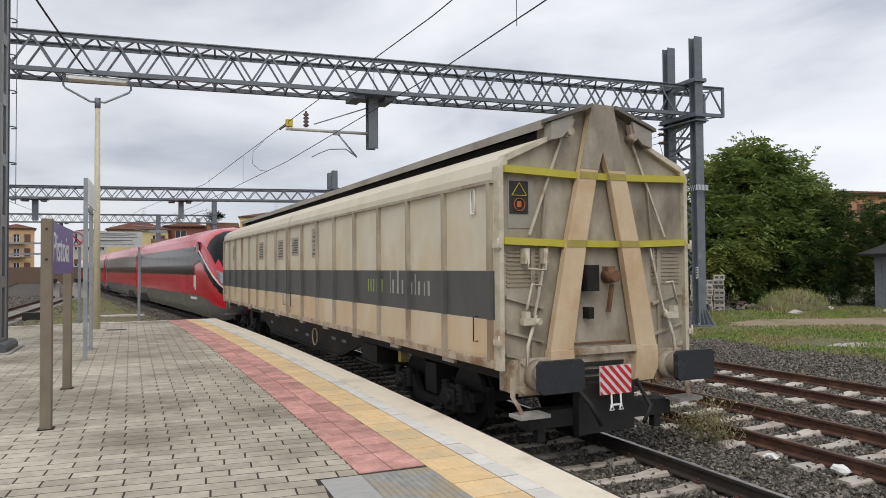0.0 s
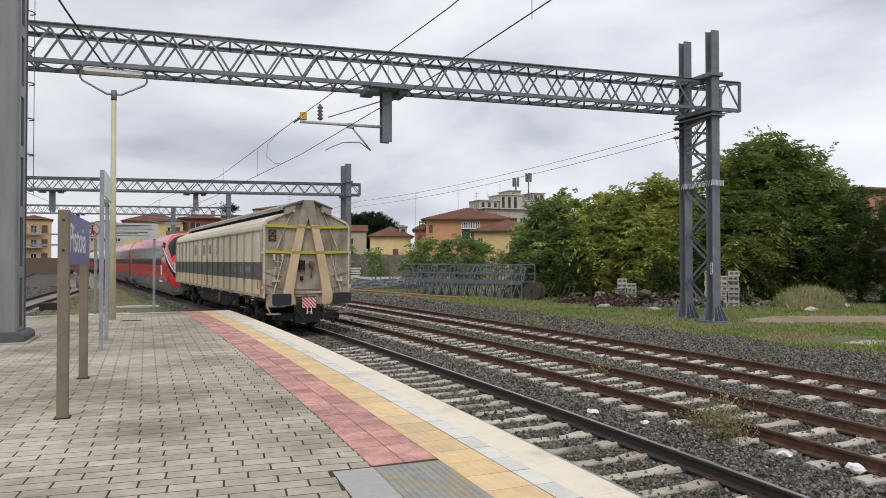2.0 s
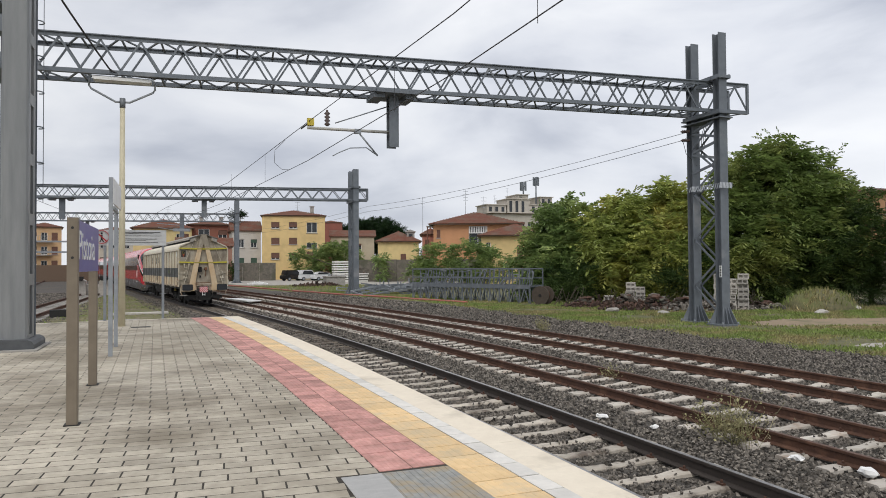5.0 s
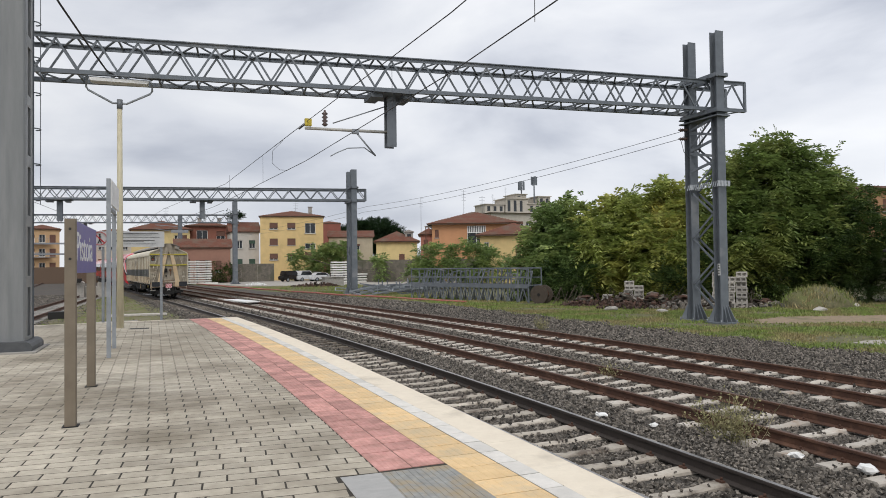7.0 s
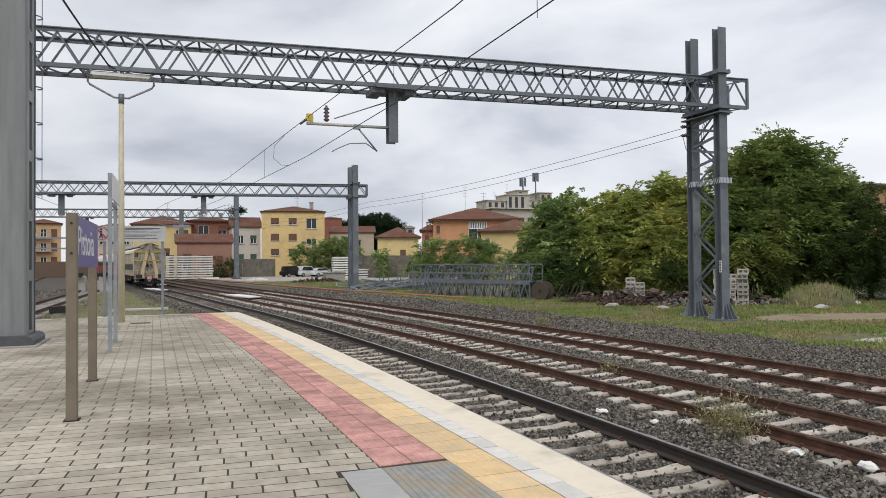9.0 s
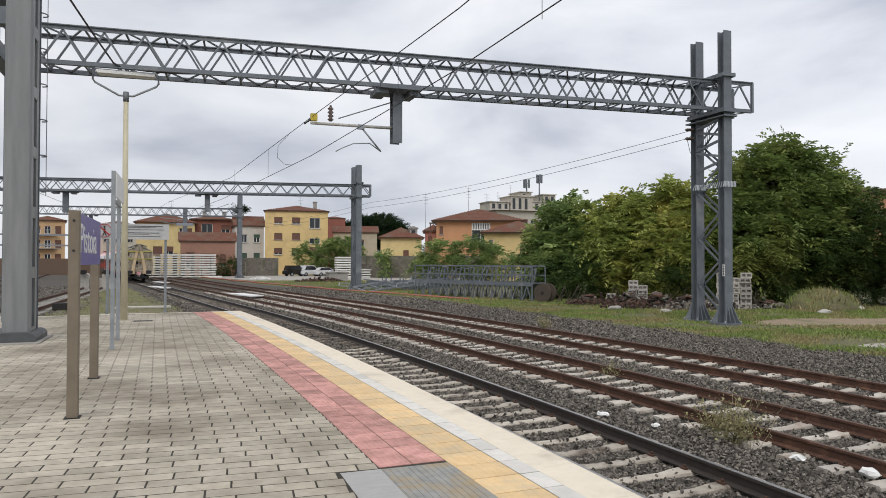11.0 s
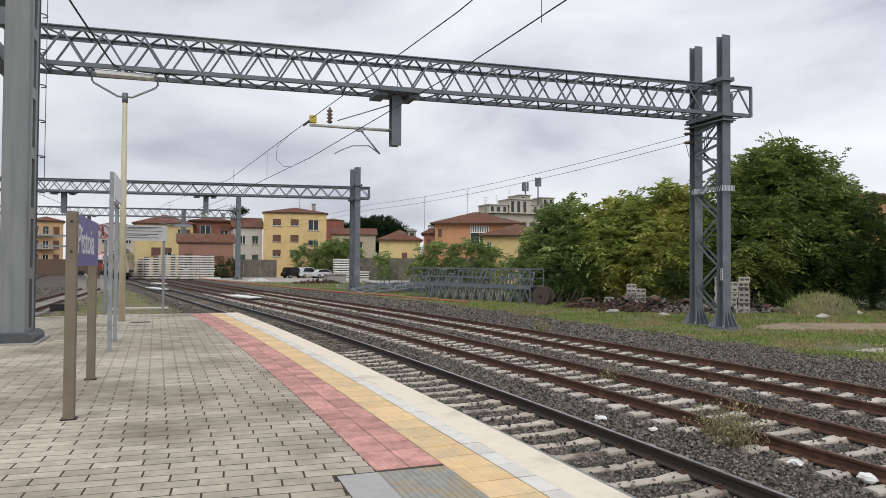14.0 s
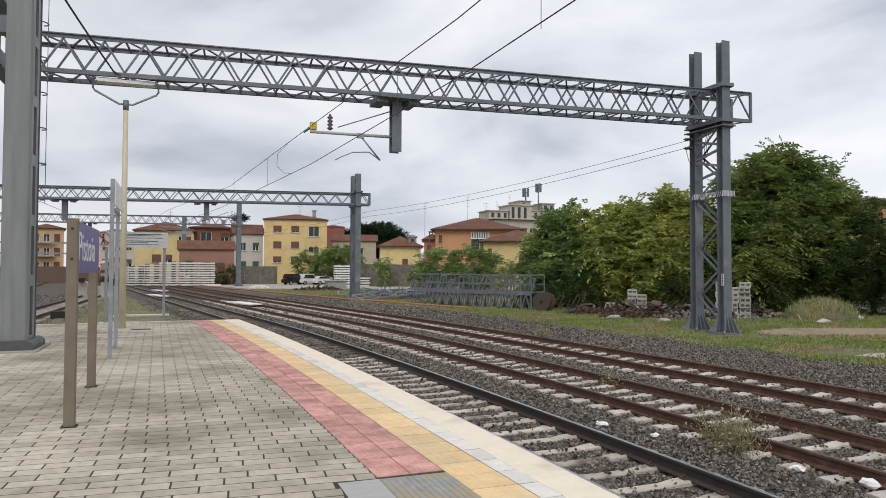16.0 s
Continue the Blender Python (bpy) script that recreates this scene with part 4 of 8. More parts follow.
box(bm, -1.29, -1.26, 15.95, 17.9, 3.66, 4.18)
part("panel", bm, M["white"], fs, "plain white panel")

wb = empty("warning_board", label="grey-white notice board with a round no-walking sign at the platform end", category="sign")
for x in (-2.45, -0.53):
    bm = bmesh.new()
    box(bm, x - 0.045, x + 0.045, 27.6, 27.68, -0.3, 3.2)
    part("post", bm, M["galv"], wb)
bm = bmesh.new()
box(bm, -2.84, -0.42, 27.55, 27.59, 3.12, 3.68)
part("panel", bm, M["sign_white"], wb, "pale grey notice panel")
for z, x1 in ((3.60, -0.62), (3.55, -0.85), (3.47, -0.58), (3.36, -0.75), (3.31, -1.1), (3.23, -0.7)):
    bm = bmesh.new()
    box(bm, -2.05, x1, 27.540, 27.546, z - (0.013 if z in (3.60, 3.36) else 0.006), z + 0.006)
    part("text_bar", bm, M["black"], wb, "row of black print as a plain bar")
bm = bmesh.new()
for i in range(24):
    t0, t1 = 2 * math.pi * i / 24, 2 * math.pi * (i + 1) / 24
    beam(bm, (-2.55 + 0.23 * math.cos(t0), 27.535, 3.42 + 0.23 * math.sin(t0)), (-2.55 + 0.23 * math.cos(t1), 27.535, 3.42 + 0.23 * math.sin(t1)), 0.02, 0.045, up=(0, 1, 0))
beam(bm, (-2.71, 27.535, 3.58), (-2.39, 27.535, 3.26), 0.02, 0.04)
part("prohibition_ring", bm, M["red"], wb, "red ring and bar")
bm = bmesh.new()
box(bm, -2.58, -2.52, 27.535, 27.545, 3.34, 3.50)
rod(bm, (-2.55, 27.535, 3.55), (-2.55, 27.545, 3.55), 0.035, 0.035, 10)
beam(bm, (-2.55, 27.54, 3.36), (-2.61, 27.54, 3.24), 0.01, 0.035)
beam(bm, (-2.55, 27.54, 3.36), (-2.49, 27.54, 3.24), 0.01, 0.035)
part("pictogram", bm, M["black"], wb, "plain dark walking figure sign")

lamp = empty("platform_lamp", label="tall cream lamp pole with forked bracket and white luminaire", category="lamp post")
LX, LY = -1.65, 23.96
bm = bmesh.new()
rod(bm, (LX, LY, PZ), (LX, LY, 7.35), 0.105, 0.072, 14)
part("pole", bm, M["lamp_pole"], lamp)
bm = bmesh.new()
rod(bm, (LX, LY, 7.32), (LX, LY, 7.62), 0.085, 0.085, 12)
part("collar", bm, M["steel"], lamp)
bm = bmesh.new()
for sx in (-1, 1):
    tube(bm, [(LX, LY, 7.5), (LX + sx * 0.2, LY, 7.5), (LX + sx * 0.88, LY, 7.86), (LX + sx * 0.94, LY, 7.95), (LX + sx * 0.94, LY, 8.18), (LX + sx * 0.86, LY, 8.26)], 0.033, 8)
tube(bm, [(LX - 0.86, LY, 8.26), (LX + 0.86, LY, 8.26)], 0.033, 8)
part("bracket", bm, M["galv"], lamp, "forked grey tube bracket")
bm = bmesh.new()
prism(bm, [(-0.78, 8.12), (0.78, 8.12), (0.84, 8.16), (0.84, 8.22), (-0.84, 8.22), (-0.84, 8.16)], LY - 0.2, LY + 0.2, m=Matrix.Translation((LX, 0, 0)))
part("luminaire", bm, M["white"], lamp, "flat white luminaire")


# ---- wires ----
cable("messenger_wire", [line(5.13, 3.5, 7.05), line(5.13, 12, 7.1), (4.1, 23.65, 7.22), line(5.13, 38, 6.75), line(5.13, 62, 7.3), line(5.13, 112, 7.2)], 0.012, "dark catenary messenger wire above the platform track")
cable("contact_wire", [line(5.13, 3.0, 6.05), line(5.13, 12, 5.97), line(5.13, 23.4, 5.92), line(5.13, 40, 5.8), line(5.13, 62, 5.85), line(5.13, 112, 5.8)], 0.011, "dark contact wire above the platform track")
for s in (9, 15.3, 30, 37):
    a, b = line(5.13, s, 7.1), line(5.13, s, 5.92)
    cable("wire_dropper", [a, b], 0.006, "thin vertical dropper between the catenary wires")
cable("jumper_wire", [line(5.13, 26.6, 7.15), line(4.9, 27.3, 6.85), line(4.85, 27.2, 6.35), line(5.0, 26.6, 6.02), line(5.13, 25.9, 5.92)], 0.008, "looped jumper wire hanging between the catenary wires")
cable("feeder_wire", [(19.4, 23.1, 7.69), (15.1, 58, 7.38), (9, 107, 7.6)], 0.011, "grey feeder wire strung between the masts", sag=0.35)
cable("feeder_wire", [(19.1, 23.1, 7.32), (15.1, 58, 6.95), (9, 107, 7.1)], 0.011, "grey feeder wire strung between the masts", sag=0.35)
cable("feeder_loop", [(19.75, 23.0, 7.75), (19.4, 23.1, 7.5), (19.15, 23.1, 7.3), (19.3, 23.1, 6.8), (19.75, 23.0, 6.3)], 0.012, "short looped wire beside the mast")
cable("portal_cable", [(-3.7, 13.0, 10.4), (-3.2, 17.5, 9.5), (-2.0, 23.75, 8.45), (-1.5, 23.85, 8.33), (0.6, 23.75, 8.36)], 0.028, "black cable running up to the lattice girder", sag=0.05)
cable("catenary_wire", [(-8.6, 62.6, 6.9), (-10, 30, 7.0), (-11, 0, 7)], 0.015, "catenary wire over the far tracks")
cable("catenary_wire", [(3.7, 60.6, 7.1), (-2.0, 110, 7.6), (-5, 150, 7.6)], 0.02, "catenary wire over the far tracks")

# ---- the goods wagon ----
M["rusty_cream"] = mat("rust_stained_cream_paint", (0.48, 0.42, 0.33), (0.36, 0.29, 0.21), 0.7, 4, bump=0.1, stain=(0.20, 0.115, 0.06), stain_scale=3.2, stain_at=0.55, soft=0.09)
M["vent_brown"] = mat("brown_dusty_vent", (0.34, 0.285, 0.205), (0.24, 0.195, 0.135), 0.75, 5, bump=0.08)
M["dirty_yellow"] = mat("dirty_yellow_paint", (0.38, 0.30, 0.08), (0.22, 0.17, 0.06), 0.7, 9, bump=0.1)
WL, WW = 20.2, 1.46


def wheel(parent, x, y, r):
    bm = bmesh.new()
    rod(bm, (x - 0.07, y, r), (x + 0.07, y, r), r, r, 28)
    rod(bm, (x - 0.09 if x > 0 else x + 0.05, y, r), (x - 0.05 if x > 0 else x + 0.09, y, r), r + 0.03, r + 0.03, 28)
    rod(bm, (x - 0.14, y, r), (x + 0.14, y, r), 0.12, 0.12, 12)
    return part("wheel", bm, M["dark"], parent, "grimy steel wheel")


def bogie(parent, y, base=1.8, r=0.46, material=None):
    bg = empty("bogie")
    bg.parent = parent
    bg.matrix_basis = Matrix.Translation((0, y, 0))
    material = material or M["dark"]
    for sx in (-1, 1):
        bm = bmesh.new()
        prism(bm, [(-1.35, 0.42), (-1.2, 0.62), (-0.6, 0.66), (-0.35, 0.36), (0.35, 0.36), (0.6, 0.66), (1.2, 0.62), (1.35, 0.42), (1.35, 0.32), (1.1, 0.3), (0.95, 0.5), (0.7, 0.5), (0.45, 0.24), (-0.45, 0.24), (-0.7, 0.5), (-0.95, 0.5), (-1.1, 0.3), (-1.35, 0.32)],
              sx * 1.0 - 0.05, sx * 1.0 + 0.05, m=Matrix(((0, 1, 0, 0), (1, 0, 0, 0), (0, 0, 1, 0), (0, 0, 0, 1))))
        part("side_frame", bm, material, bg)
        for yy in (-base / 2, base / 2):
            bm = bmesh.new()
            box(bm, sx * 1.06 - 0.08, sx * 1.06 + 0.08, yy - 0.17, yy + 0.17, r - 0.16, r + 0.14)
            rod(bm, (sx * 1.08, yy, r), (sx * 1.2, yy, r), 0.1, 0.08, 10)
            part("axle_box", bm, material, bg)
            for dy in (-0.23, 0.23):
                bm = bmesh.new()
                lathe(bm, (sx * 1.06, yy + dy, r - 0.08), (sx * 1.06, yy + dy, r + 0.24), [0.05] + [0.085, 0.05] * 5, 8)
                part("spring", bm, material, bg)
        for yy in (-base / 2, base / 2):
            wheel(bg, sx * 0.7525, yy, r)
    for yy in (-base / 2, base / 2):
        bm = bmesh.new()
        rod(bm, (-0.75, yy, r), (0.75, yy, r), 0.075, 0.075, 8)
        part("axle", bm, material, bg)
    bm = bmesh.new()
    box(bm, -1.0, 1.0, -0.2, 0.2, 0.4, 0.85)
    for yy in (-1.32, 1.32):
        box(bm, -1.0, 1.0, yy - 0.06, yy + 0.06, 0.45, 0.58)
    for yy in (-1.42, -0.36, 0.36, 1.42):
        for sx in (-1, 1):
            box(bm, sx * 0.75 - 0.05, sx * 0.75 + 0.05, yy - 0.04, yy + 0.04, 0.25, 0.66)
    part("bolster", bm, material, bg)
    return bg


def wagon():
    w = empty("goods_wagon", label="long dirty cream sliding-wall goods wagon with dark grey band", category="railway wagon")
    stripe = mat("faded_yellow_stripe", (0.36, 0.30, 0.07), (0.30, 0.24, 0.06), 0.6, 6)
    faded = mat("faded_grey_panel", (0.40, 0.36, 0.29), (0.31, 0.28, 0.22), 0.6, 20)
    Z0, ZG, B0, B1 = 1.16, 3.30, 1.70, 2.28
    prof = [(WW, Z0), (WW, B0), (WW, B1), (WW, ZG), (WW - 0.005, 3.45), (WW - 0.07, 3.60), (WW - 0.2, 3.69), (0.84, 3.87)]
    for sx in (-1, 1):
        for y0, y1 in ((0.12, WL / 2 - 0.04), (WL / 2 + 0.04, WL - 0.12)):
            bm = bmesh.new()
            rows = []
            for y in (y0, y1):
                rows.append([bm.verts.new((sx * x, y, z)) for x, z in prof] + [bm.verts.new((sx * (x - 0.06), y, z - 0.01)) for x, z in prof[::-1]])
            k = len(prof)
            for i in range(2 * k):
                j = (i + 1) % (2 * k)
                f = bm.faces.new((rows[0][i], rows[0][j], rows[1][j], rows[1][i]))
                f.material_index = 1 if i == 1 else 0
            bm.faces.new(rows[0])
            bm.faces.new(rows[1][::-1])
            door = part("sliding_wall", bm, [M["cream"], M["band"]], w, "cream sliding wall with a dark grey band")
            # pressed ribs
            n = 8
            for i in range(n + 1):
                y = y0 + 0.06 + (y1 - y0 - 0.12) * i / n
                bm = bmesh.new()
                for z0, z1, mi in ((Z0 + 0.06, B0, 0), (B0, B1, 1), (B1, ZG + 0.01, 0)):
                    x0, x1 = sorted((sx * (WW - 0.01), sx * (WW + 0.06)))
                    box(bm, x0, x1, y - 0.03, y + 0.03, z0, z1, mi=mi)
                part("rib", bm, [M["cream_rib"], M["band"]], door)
            bm = bmesh.new()
            x0, x1 = sorted((sx * (WW - 0.01), sx * (WW + 0.05)))
            box(bm, x0, x1, y0, y1, ZG + 0.01, ZG + 0.05)
            part("edge_lip", bm, M["cream_rib"], door)
            bm = bmesh.new()
            box(bm, x0, x1, y0, y1, Z0 - 0.02, Z0 + 0.07)
            part("lower_lip", bm, M["rusty_cream"], door, "rust-stained lower edge")
            for y in ((y1 - 0.35, y0 + 0.42) if y0 < 5 else (y0 + 0.35, y1 - 0.5)):
                bm = bmesh.new()
                x1 = sx * (WW + 0.03)
                tube(bm, [(x1 - sx * 0.03, y, 1.42), (x1 + sx * 0.03, y, 1.42), (x1 + sx * 0.03, y, 1.72), (x1 - sx * 0.03, y, 1.72)], 0.009, 6)
                part("door_handle", bm, M["black"], door)
            y = y0 + 0.5 if y0 < 5 else y1 - 0.5
            bm = bmesh.new()
            x1 = sx * (WW + 0.01)
            tube(bm, [(x1, y - 0.05, 2.98), (x1, y - 0.05, 3.28), (x1, y + 0.05, 3.28), (x1, y + 0.05, 2.98), (x1, y - 0.05, 2.98)], 0.014, 6)
            part("recess_handle", bm, M["white"], door, "pale recessed pull")
            bm = bmesh.new()
            for i in range(5):
                y = y0 + 1.2 + (y1 - y0 - 2.4) * i / 4
                x0, x1 = sorted((sx * (WW - 0.02), sx * (WW + 0.025)))
                box(bm, x0, x1, y - 0.17, y + 0.17, 1.08, 1.22)
            part("roller_cover", bm, M["wag_roof"], door)
            x0, x1 = sorted((sx * WW, sx * (WW + 0.006)))
            panels = ((7.75, 2.55, 3.18, 0.28), (9.5, 2.62, 3.05, 0.32)) if y0 < 5 else ((11.0, 2.55, 3.05, 0.3), (13.4, 2.58, 3.08, 0.3), (18.0, 2.6, 3.1, 0.25))
            for y, z0, z1, wd in panels if sx < 0 else ():
                bm = bmesh.new()
                box(bm, x0, x1, y - wd, y + wd, z0, z1)
                lp = part("lettering_panel", bm, faded, door, "faded grey panel of unreadable print")
                for k in range(6):
                    bm = bmesh.new()
                    zz = z0 + 0.06 + (z1 - z0 - 0.12) * k / 5.5
                    box(bm, x0 - 0.002, x0, y - wd * 0.8, y + wd * (0.8 - 0.25 * (k % 3)), zz, zz + 0.035)
                    part("print_bar", bm, M["band"], lp)
    # plain shapes in place of the painted company marks on the band
    green, grey = mat("pale_green_mark", (0.30, 0.40, 0.08), rough=0.6, bump=0), mat("pale_grey_mark", (0.36, 0.36, 0.33), rough=0.6, bump=0)
    x0 = -WW - 0.004
    y = 4.45
    for i, hgt in enumerate((0.16, 0.16, 0.16, 0.16, 0.2, 0.16)):
        bm = bmesh.new()
        box(bm, x0, x0 + 0.002, y - 0.045, y, 1.92, 1.92 + hgt * 1.35)
        part("mark_bar", bm, green, w, "pale green bar of a painted mark")
        y -= 0.13
    y = 3.42
    for i, (hgt, dy) in enumerate(((0.3, 0.04), (0.18, 0.13), (0.3, 0.13), (0.18, 0.12), (0.18, 0.13), (0.16, 0.07), (0.26, 0.06), (0.17, 0.14), (0.16, 0.07), (0.18, 0.13))):
        bm = bmesh.new()
        box(bm, x0, x0 + 0.002, y - dy * 0.5, y, 1.92, 1.92 + hgt * 1.2)
        part("mark_bar", bm, grey, w, "pale grey bar of a painted mark")
        y -= dy + 0.06
    # ridge roof above the dark gap
    bm = bmesh.new()
    prism(bm, [(-0.84, 3.985), (-0.83, 4.10), (-0.2, 4.33), (0.2, 4.33), (0.83, 4.10), (0.84, 3.985), (0.75, 4.03), (0.17, 4.26), (-0.17, 4.26), (-0.75, 4.03)], 0.05, WL - 0.05)
    part("ridge_roof", bm, M["wag_roof"], w, "grey ridge roof above a dark gap")
    # added dark solid inside: the shade in the gap below the ridge roof
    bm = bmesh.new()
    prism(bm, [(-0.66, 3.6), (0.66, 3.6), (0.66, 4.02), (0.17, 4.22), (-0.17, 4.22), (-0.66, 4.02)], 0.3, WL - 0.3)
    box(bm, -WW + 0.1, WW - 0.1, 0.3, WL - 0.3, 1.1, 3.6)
    part("dark_gap_filler", bm, M["dark"], w)
    for end in (0, 1):
        m = Matrix.Identity(4) if end == 0 else Matrix.Translation((0, WL, 0)) @ Matrix.Rotation(math.pi, 4, "Z")
        bm = bmesh.new()
        prism(bm, [(-WW + 0.03, 1.22), (WW - 0.03, 1.22), (WW - 0.03, 3.50), (WW - 0.12, 3.60), (0.74, 3.87), (0.74, 4.03), (0.2, 4.25), (-0.2, 4.25), (-0.74, 4.03), (-0.74, 3.87), (-WW + 0.12, 3.60), (-WW + 0.03, 3.50)], 0.06, 0.28, m=m)
        wall = part("end_wall", bm, M["cream_end"], w, "sooty cream end wall with stiffeners")
        for sx in (-1, 1):
            bm = bmesh.new()
            pts = [(sx * (WW + 0.0), 1.12), (sx * (WW + 0.0), 3.50), (sx * (WW - 0.10), 3.64), (sx * (WW - 0.12), 3.54), (sx * (WW - 0.06), 3.44), (sx * (WW - 0.06), 1.12)]
            prism(bm, pts, 0.0, 0.16, m=m)
            prism(bm, [(sx * (WW - 0.10), 3.56), (sx * 0.76, 3.84), (sx * 0.76, 3.90), (sx * (WW - 0.12), 3.65)], 0.0, 0.16, m=m)
            part("corner_post", bm, M["cream_trim"], wall)
            for z in (1.45, 2.58):
                bm = bmesh.new()
                box(bm, sx * (WW + 0.01) - 0.03, sx * (WW + 0.01) + 0.03, -0.02, 0.10, z - 0.035, z + 0.035, m)
                rod(bm, m @ Vector((sx * (WW + 0.03), -0.02, z - 0.08)), m @ Vector((sx * (WW + 0.03), -0.02, z + 0.08)), 0.014, 0.014, 6)
                part("hinge", bm, M["cream_trim"], wall)
        for sx in (-1, 1):
            bm = bmesh.new()
            prism(bm, [(sx * 0.18, 4.33), (sx * 0.83, 4.09), (sx * 0.83, 4.05), (sx * 0.18, 4.28)], -0.12, 0.05, m=m)
            part("roof_hood", bm, M["hood"], wall, "dark hood under the roof end, underside shade in its colour")
        for sx in (-1, 1):
            bm = bmesh.new()
            prism(bm, [(sx * 0.46, 4.16), (sx * 0.78, 4.05), (sx * 0.78, 3.84), (sx * 0.62, 3.88), (sx * 0.50, 4.0)], -0.09, -0.05, m=m)
            prism(bm, [(sx * 0.75, 4.05), (sx * 0.78, 4.05), (sx * 0.78, 3.84), (sx * 0.75, 3.85)], -0.05, 0.06, m=m)
            part("hood_plate", bm, M["wag_roof"], wall, "light grey end plate of the hood")
            bm = bmesh.new()
            beam(bm, m @ Vector((sx * 0.44, -0.04, 4.12)), m @ Vector((sx * 0.52, -0.02, 3.9)), 0.06, 0.05)
            rod(bm, m @ Vector((sx * 0.49, -0.1, 3.96)), m @ Vector((sx * 0.49, 0.04, 3.96)), 0.05, 0.05, 8)
            part("hood_latch", bm, M["cream_rib"], wall)
        for sx in (-1, 1):
            bm = bmesh.new()
            prism(bm, [(sx * 0.0, 4.31), (sx * 0.165, 4.31), (sx * 0.36, 3.44), (sx * 0.56, 2.60), (sx * 0.82, 1.30), (sx * 0.49, 1.30), (sx * 0.27, 2.60), (sx * 0.10, 3.44), (sx * 0.0, 3.74)], -0.075, 0.02, m=m)
            prism(bm, [(sx * 0.0, 4.33), (sx * 0.168, 4.33), (sx * 0.35, 3.52), (sx * 0.085, 3.52), (sx * 0.0, 3.745)], -0.079, -0.07, mi=1, m=m)
            prism(bm, [(sx * 0.49, 1.32), (sx * 0.82, 1.32), (sx * 0.84, 1.05), (sx * 0.74, 0.88), (sx * 0.44, 0.88)], -0.09, 0.04, m=m)
            part("brace", bm, [M["brace"], M["cream_end"]], wall, "broad tan diagonal brace")
        for z, d in ((3.44, 0.0), (2.60, 0.0)):
            bm = bmesh.new()
            for a, b, za, zb in ((-WW + 0.06, -0.34 if z > 3 else -0.54, 0.03, 0), (0.34 if z > 3 else 0.54, WW - 0.06, 0, 0.03), (-0.1 if z > 3 else -0.27, 0.1 if z > 3 else 0.27, 0, 0)):
                prism(bm, [(a, z - 0.042 + za), (b, z - 0.042 + zb), (b, z + 0.042 + zb), (a, z + 0.042 + za)], -0.035, 0.06, m=m)
            part("yellow_rail", bm, M["yel_stripe"], wall, "yellow-green painted cross rail")
            for sx in (-1, 1):
                bm = bmesh.new()
                a, b = (0.085, 0.352) if z > 3 else (0.26, 0.55)
                prism(bm, [(sx * (a + 0.01), z - 0.042), (sx * (b + 0.012), z - 0.042), (sx * b, z + 0.042), (sx * a, z + 0.042)], -0.081, -0.072, m=m)
                part("brace_stripe", bm, stripe, wall)
        for sx in (-1, 1):
            bm = bmesh.new()
            beam(bm, m @ Vector((sx * 0.55, 0.03, 3.9)), m @ Vector((sx * 1.05, 0.0, 2.7)), 0.026, 0.026)
            part("locking_rod", bm, M["cream_trim"], wall, "pale locking rod")
            bm = bmesh.new()
            beam(bm, m @ Vector((sx * 0.78, 0.04, 3.38)), m @ Vector((sx * 0.92, 0.04, 2.1)), 0.02, 0.05)
            part("stiffener", bm, M["cream_end"], wall)
            bm = bmesh.new()
            beam(bm, m @ Vector((sx * 0.8, 0.0, 2.55)), m @ Vector((sx * 1.0, -0.02, 1.75)), 0.024, 0.024)
            tube(bm, [m @ Vector(q) for q in ((sx * 1.0, -0.05, 1.75), (sx * 1.12, -0.06, 1.4), (sx * 1.16, -0.08, 1.0))], 0.022, 6)
            tube(bm, [m @ Vector(q) for q in ((sx * 0.95, -0.1, 2.1), (sx * 1.08, -0.1, 2.12), (sx * 1.16, -0.1, 1.82))], 0.018, 6)
            box(bm, sx * 1.10 - 0.09, sx * 1.10 + 0.09, -0.09, 0.0, 1.64, 1.72, m)
            box(bm, sx * 1.14 - 0.03, sx * 1.14 + 0.03, -0.10, 0.0, 1.72, 1.80, m)
            rod(bm, m @ Vector((sx * 0.99, -0.13, 1.68)), m @ Vector((sx * 1.03, 0.0, 1.68)), 0.04, 0.04, 8)
            part("lever", bm, M["cream_trim"], wall, "grimy cream lever and latch")
            for z in (1.28, 1.55, 1.95):
                bm = bmesh.new()
                beam(bm, m @ Vector((sx * 1.36, 0.03, z + 0.02)), m @ Vector((sx * 0.85, 0.03, z - 0.12)), 0.04, 0.035)
                part("slanting_rib", bm, M["cream_end"], wall)
        bm = bmesh.new()
        tube(bm, [m @ Vector(q) for q in ((-1.12, 0.02, 2.5), (-1.12, -0.07, 2.5), (-1.12, -0.07, 2.3), (-0.86, -0.07, 2.28), (-0.86, -0.07, 2.5), (-0.86, 0.02, 2.5))], 0.018, 6)
        box(bm, -1.15, -1.09, -0.07, 0.05, 2.36, 2.54, m)
        box(bm, -0.89, -0.83, -0.07, 0.05, 2.36, 2.54, m)
        part("grab_handle", bm, M["cream_trim"], wall)
        for sx in (-1, 1):
            for i in range(9):
                bm = bmesh.new()
                z = 2.50 - i * 0.05
                box(bm, sx * 1.1 - 0.24, sx * 1.1 + 0.24, 0.045, 0.06, z - 0.012, z + 0.012, m)
                part("vent_slat", bm, M["vent_brown"], wall)
        bm = bmesh.new()
        box(bm, -1.29, -1.03, 0.045, 0.06, 2.95, 3.34, m)
        lab = part("warning_label", bm, M["black"], wall, "dark label with a yellow triangle and a red ring")
        bm = bmesh.new()
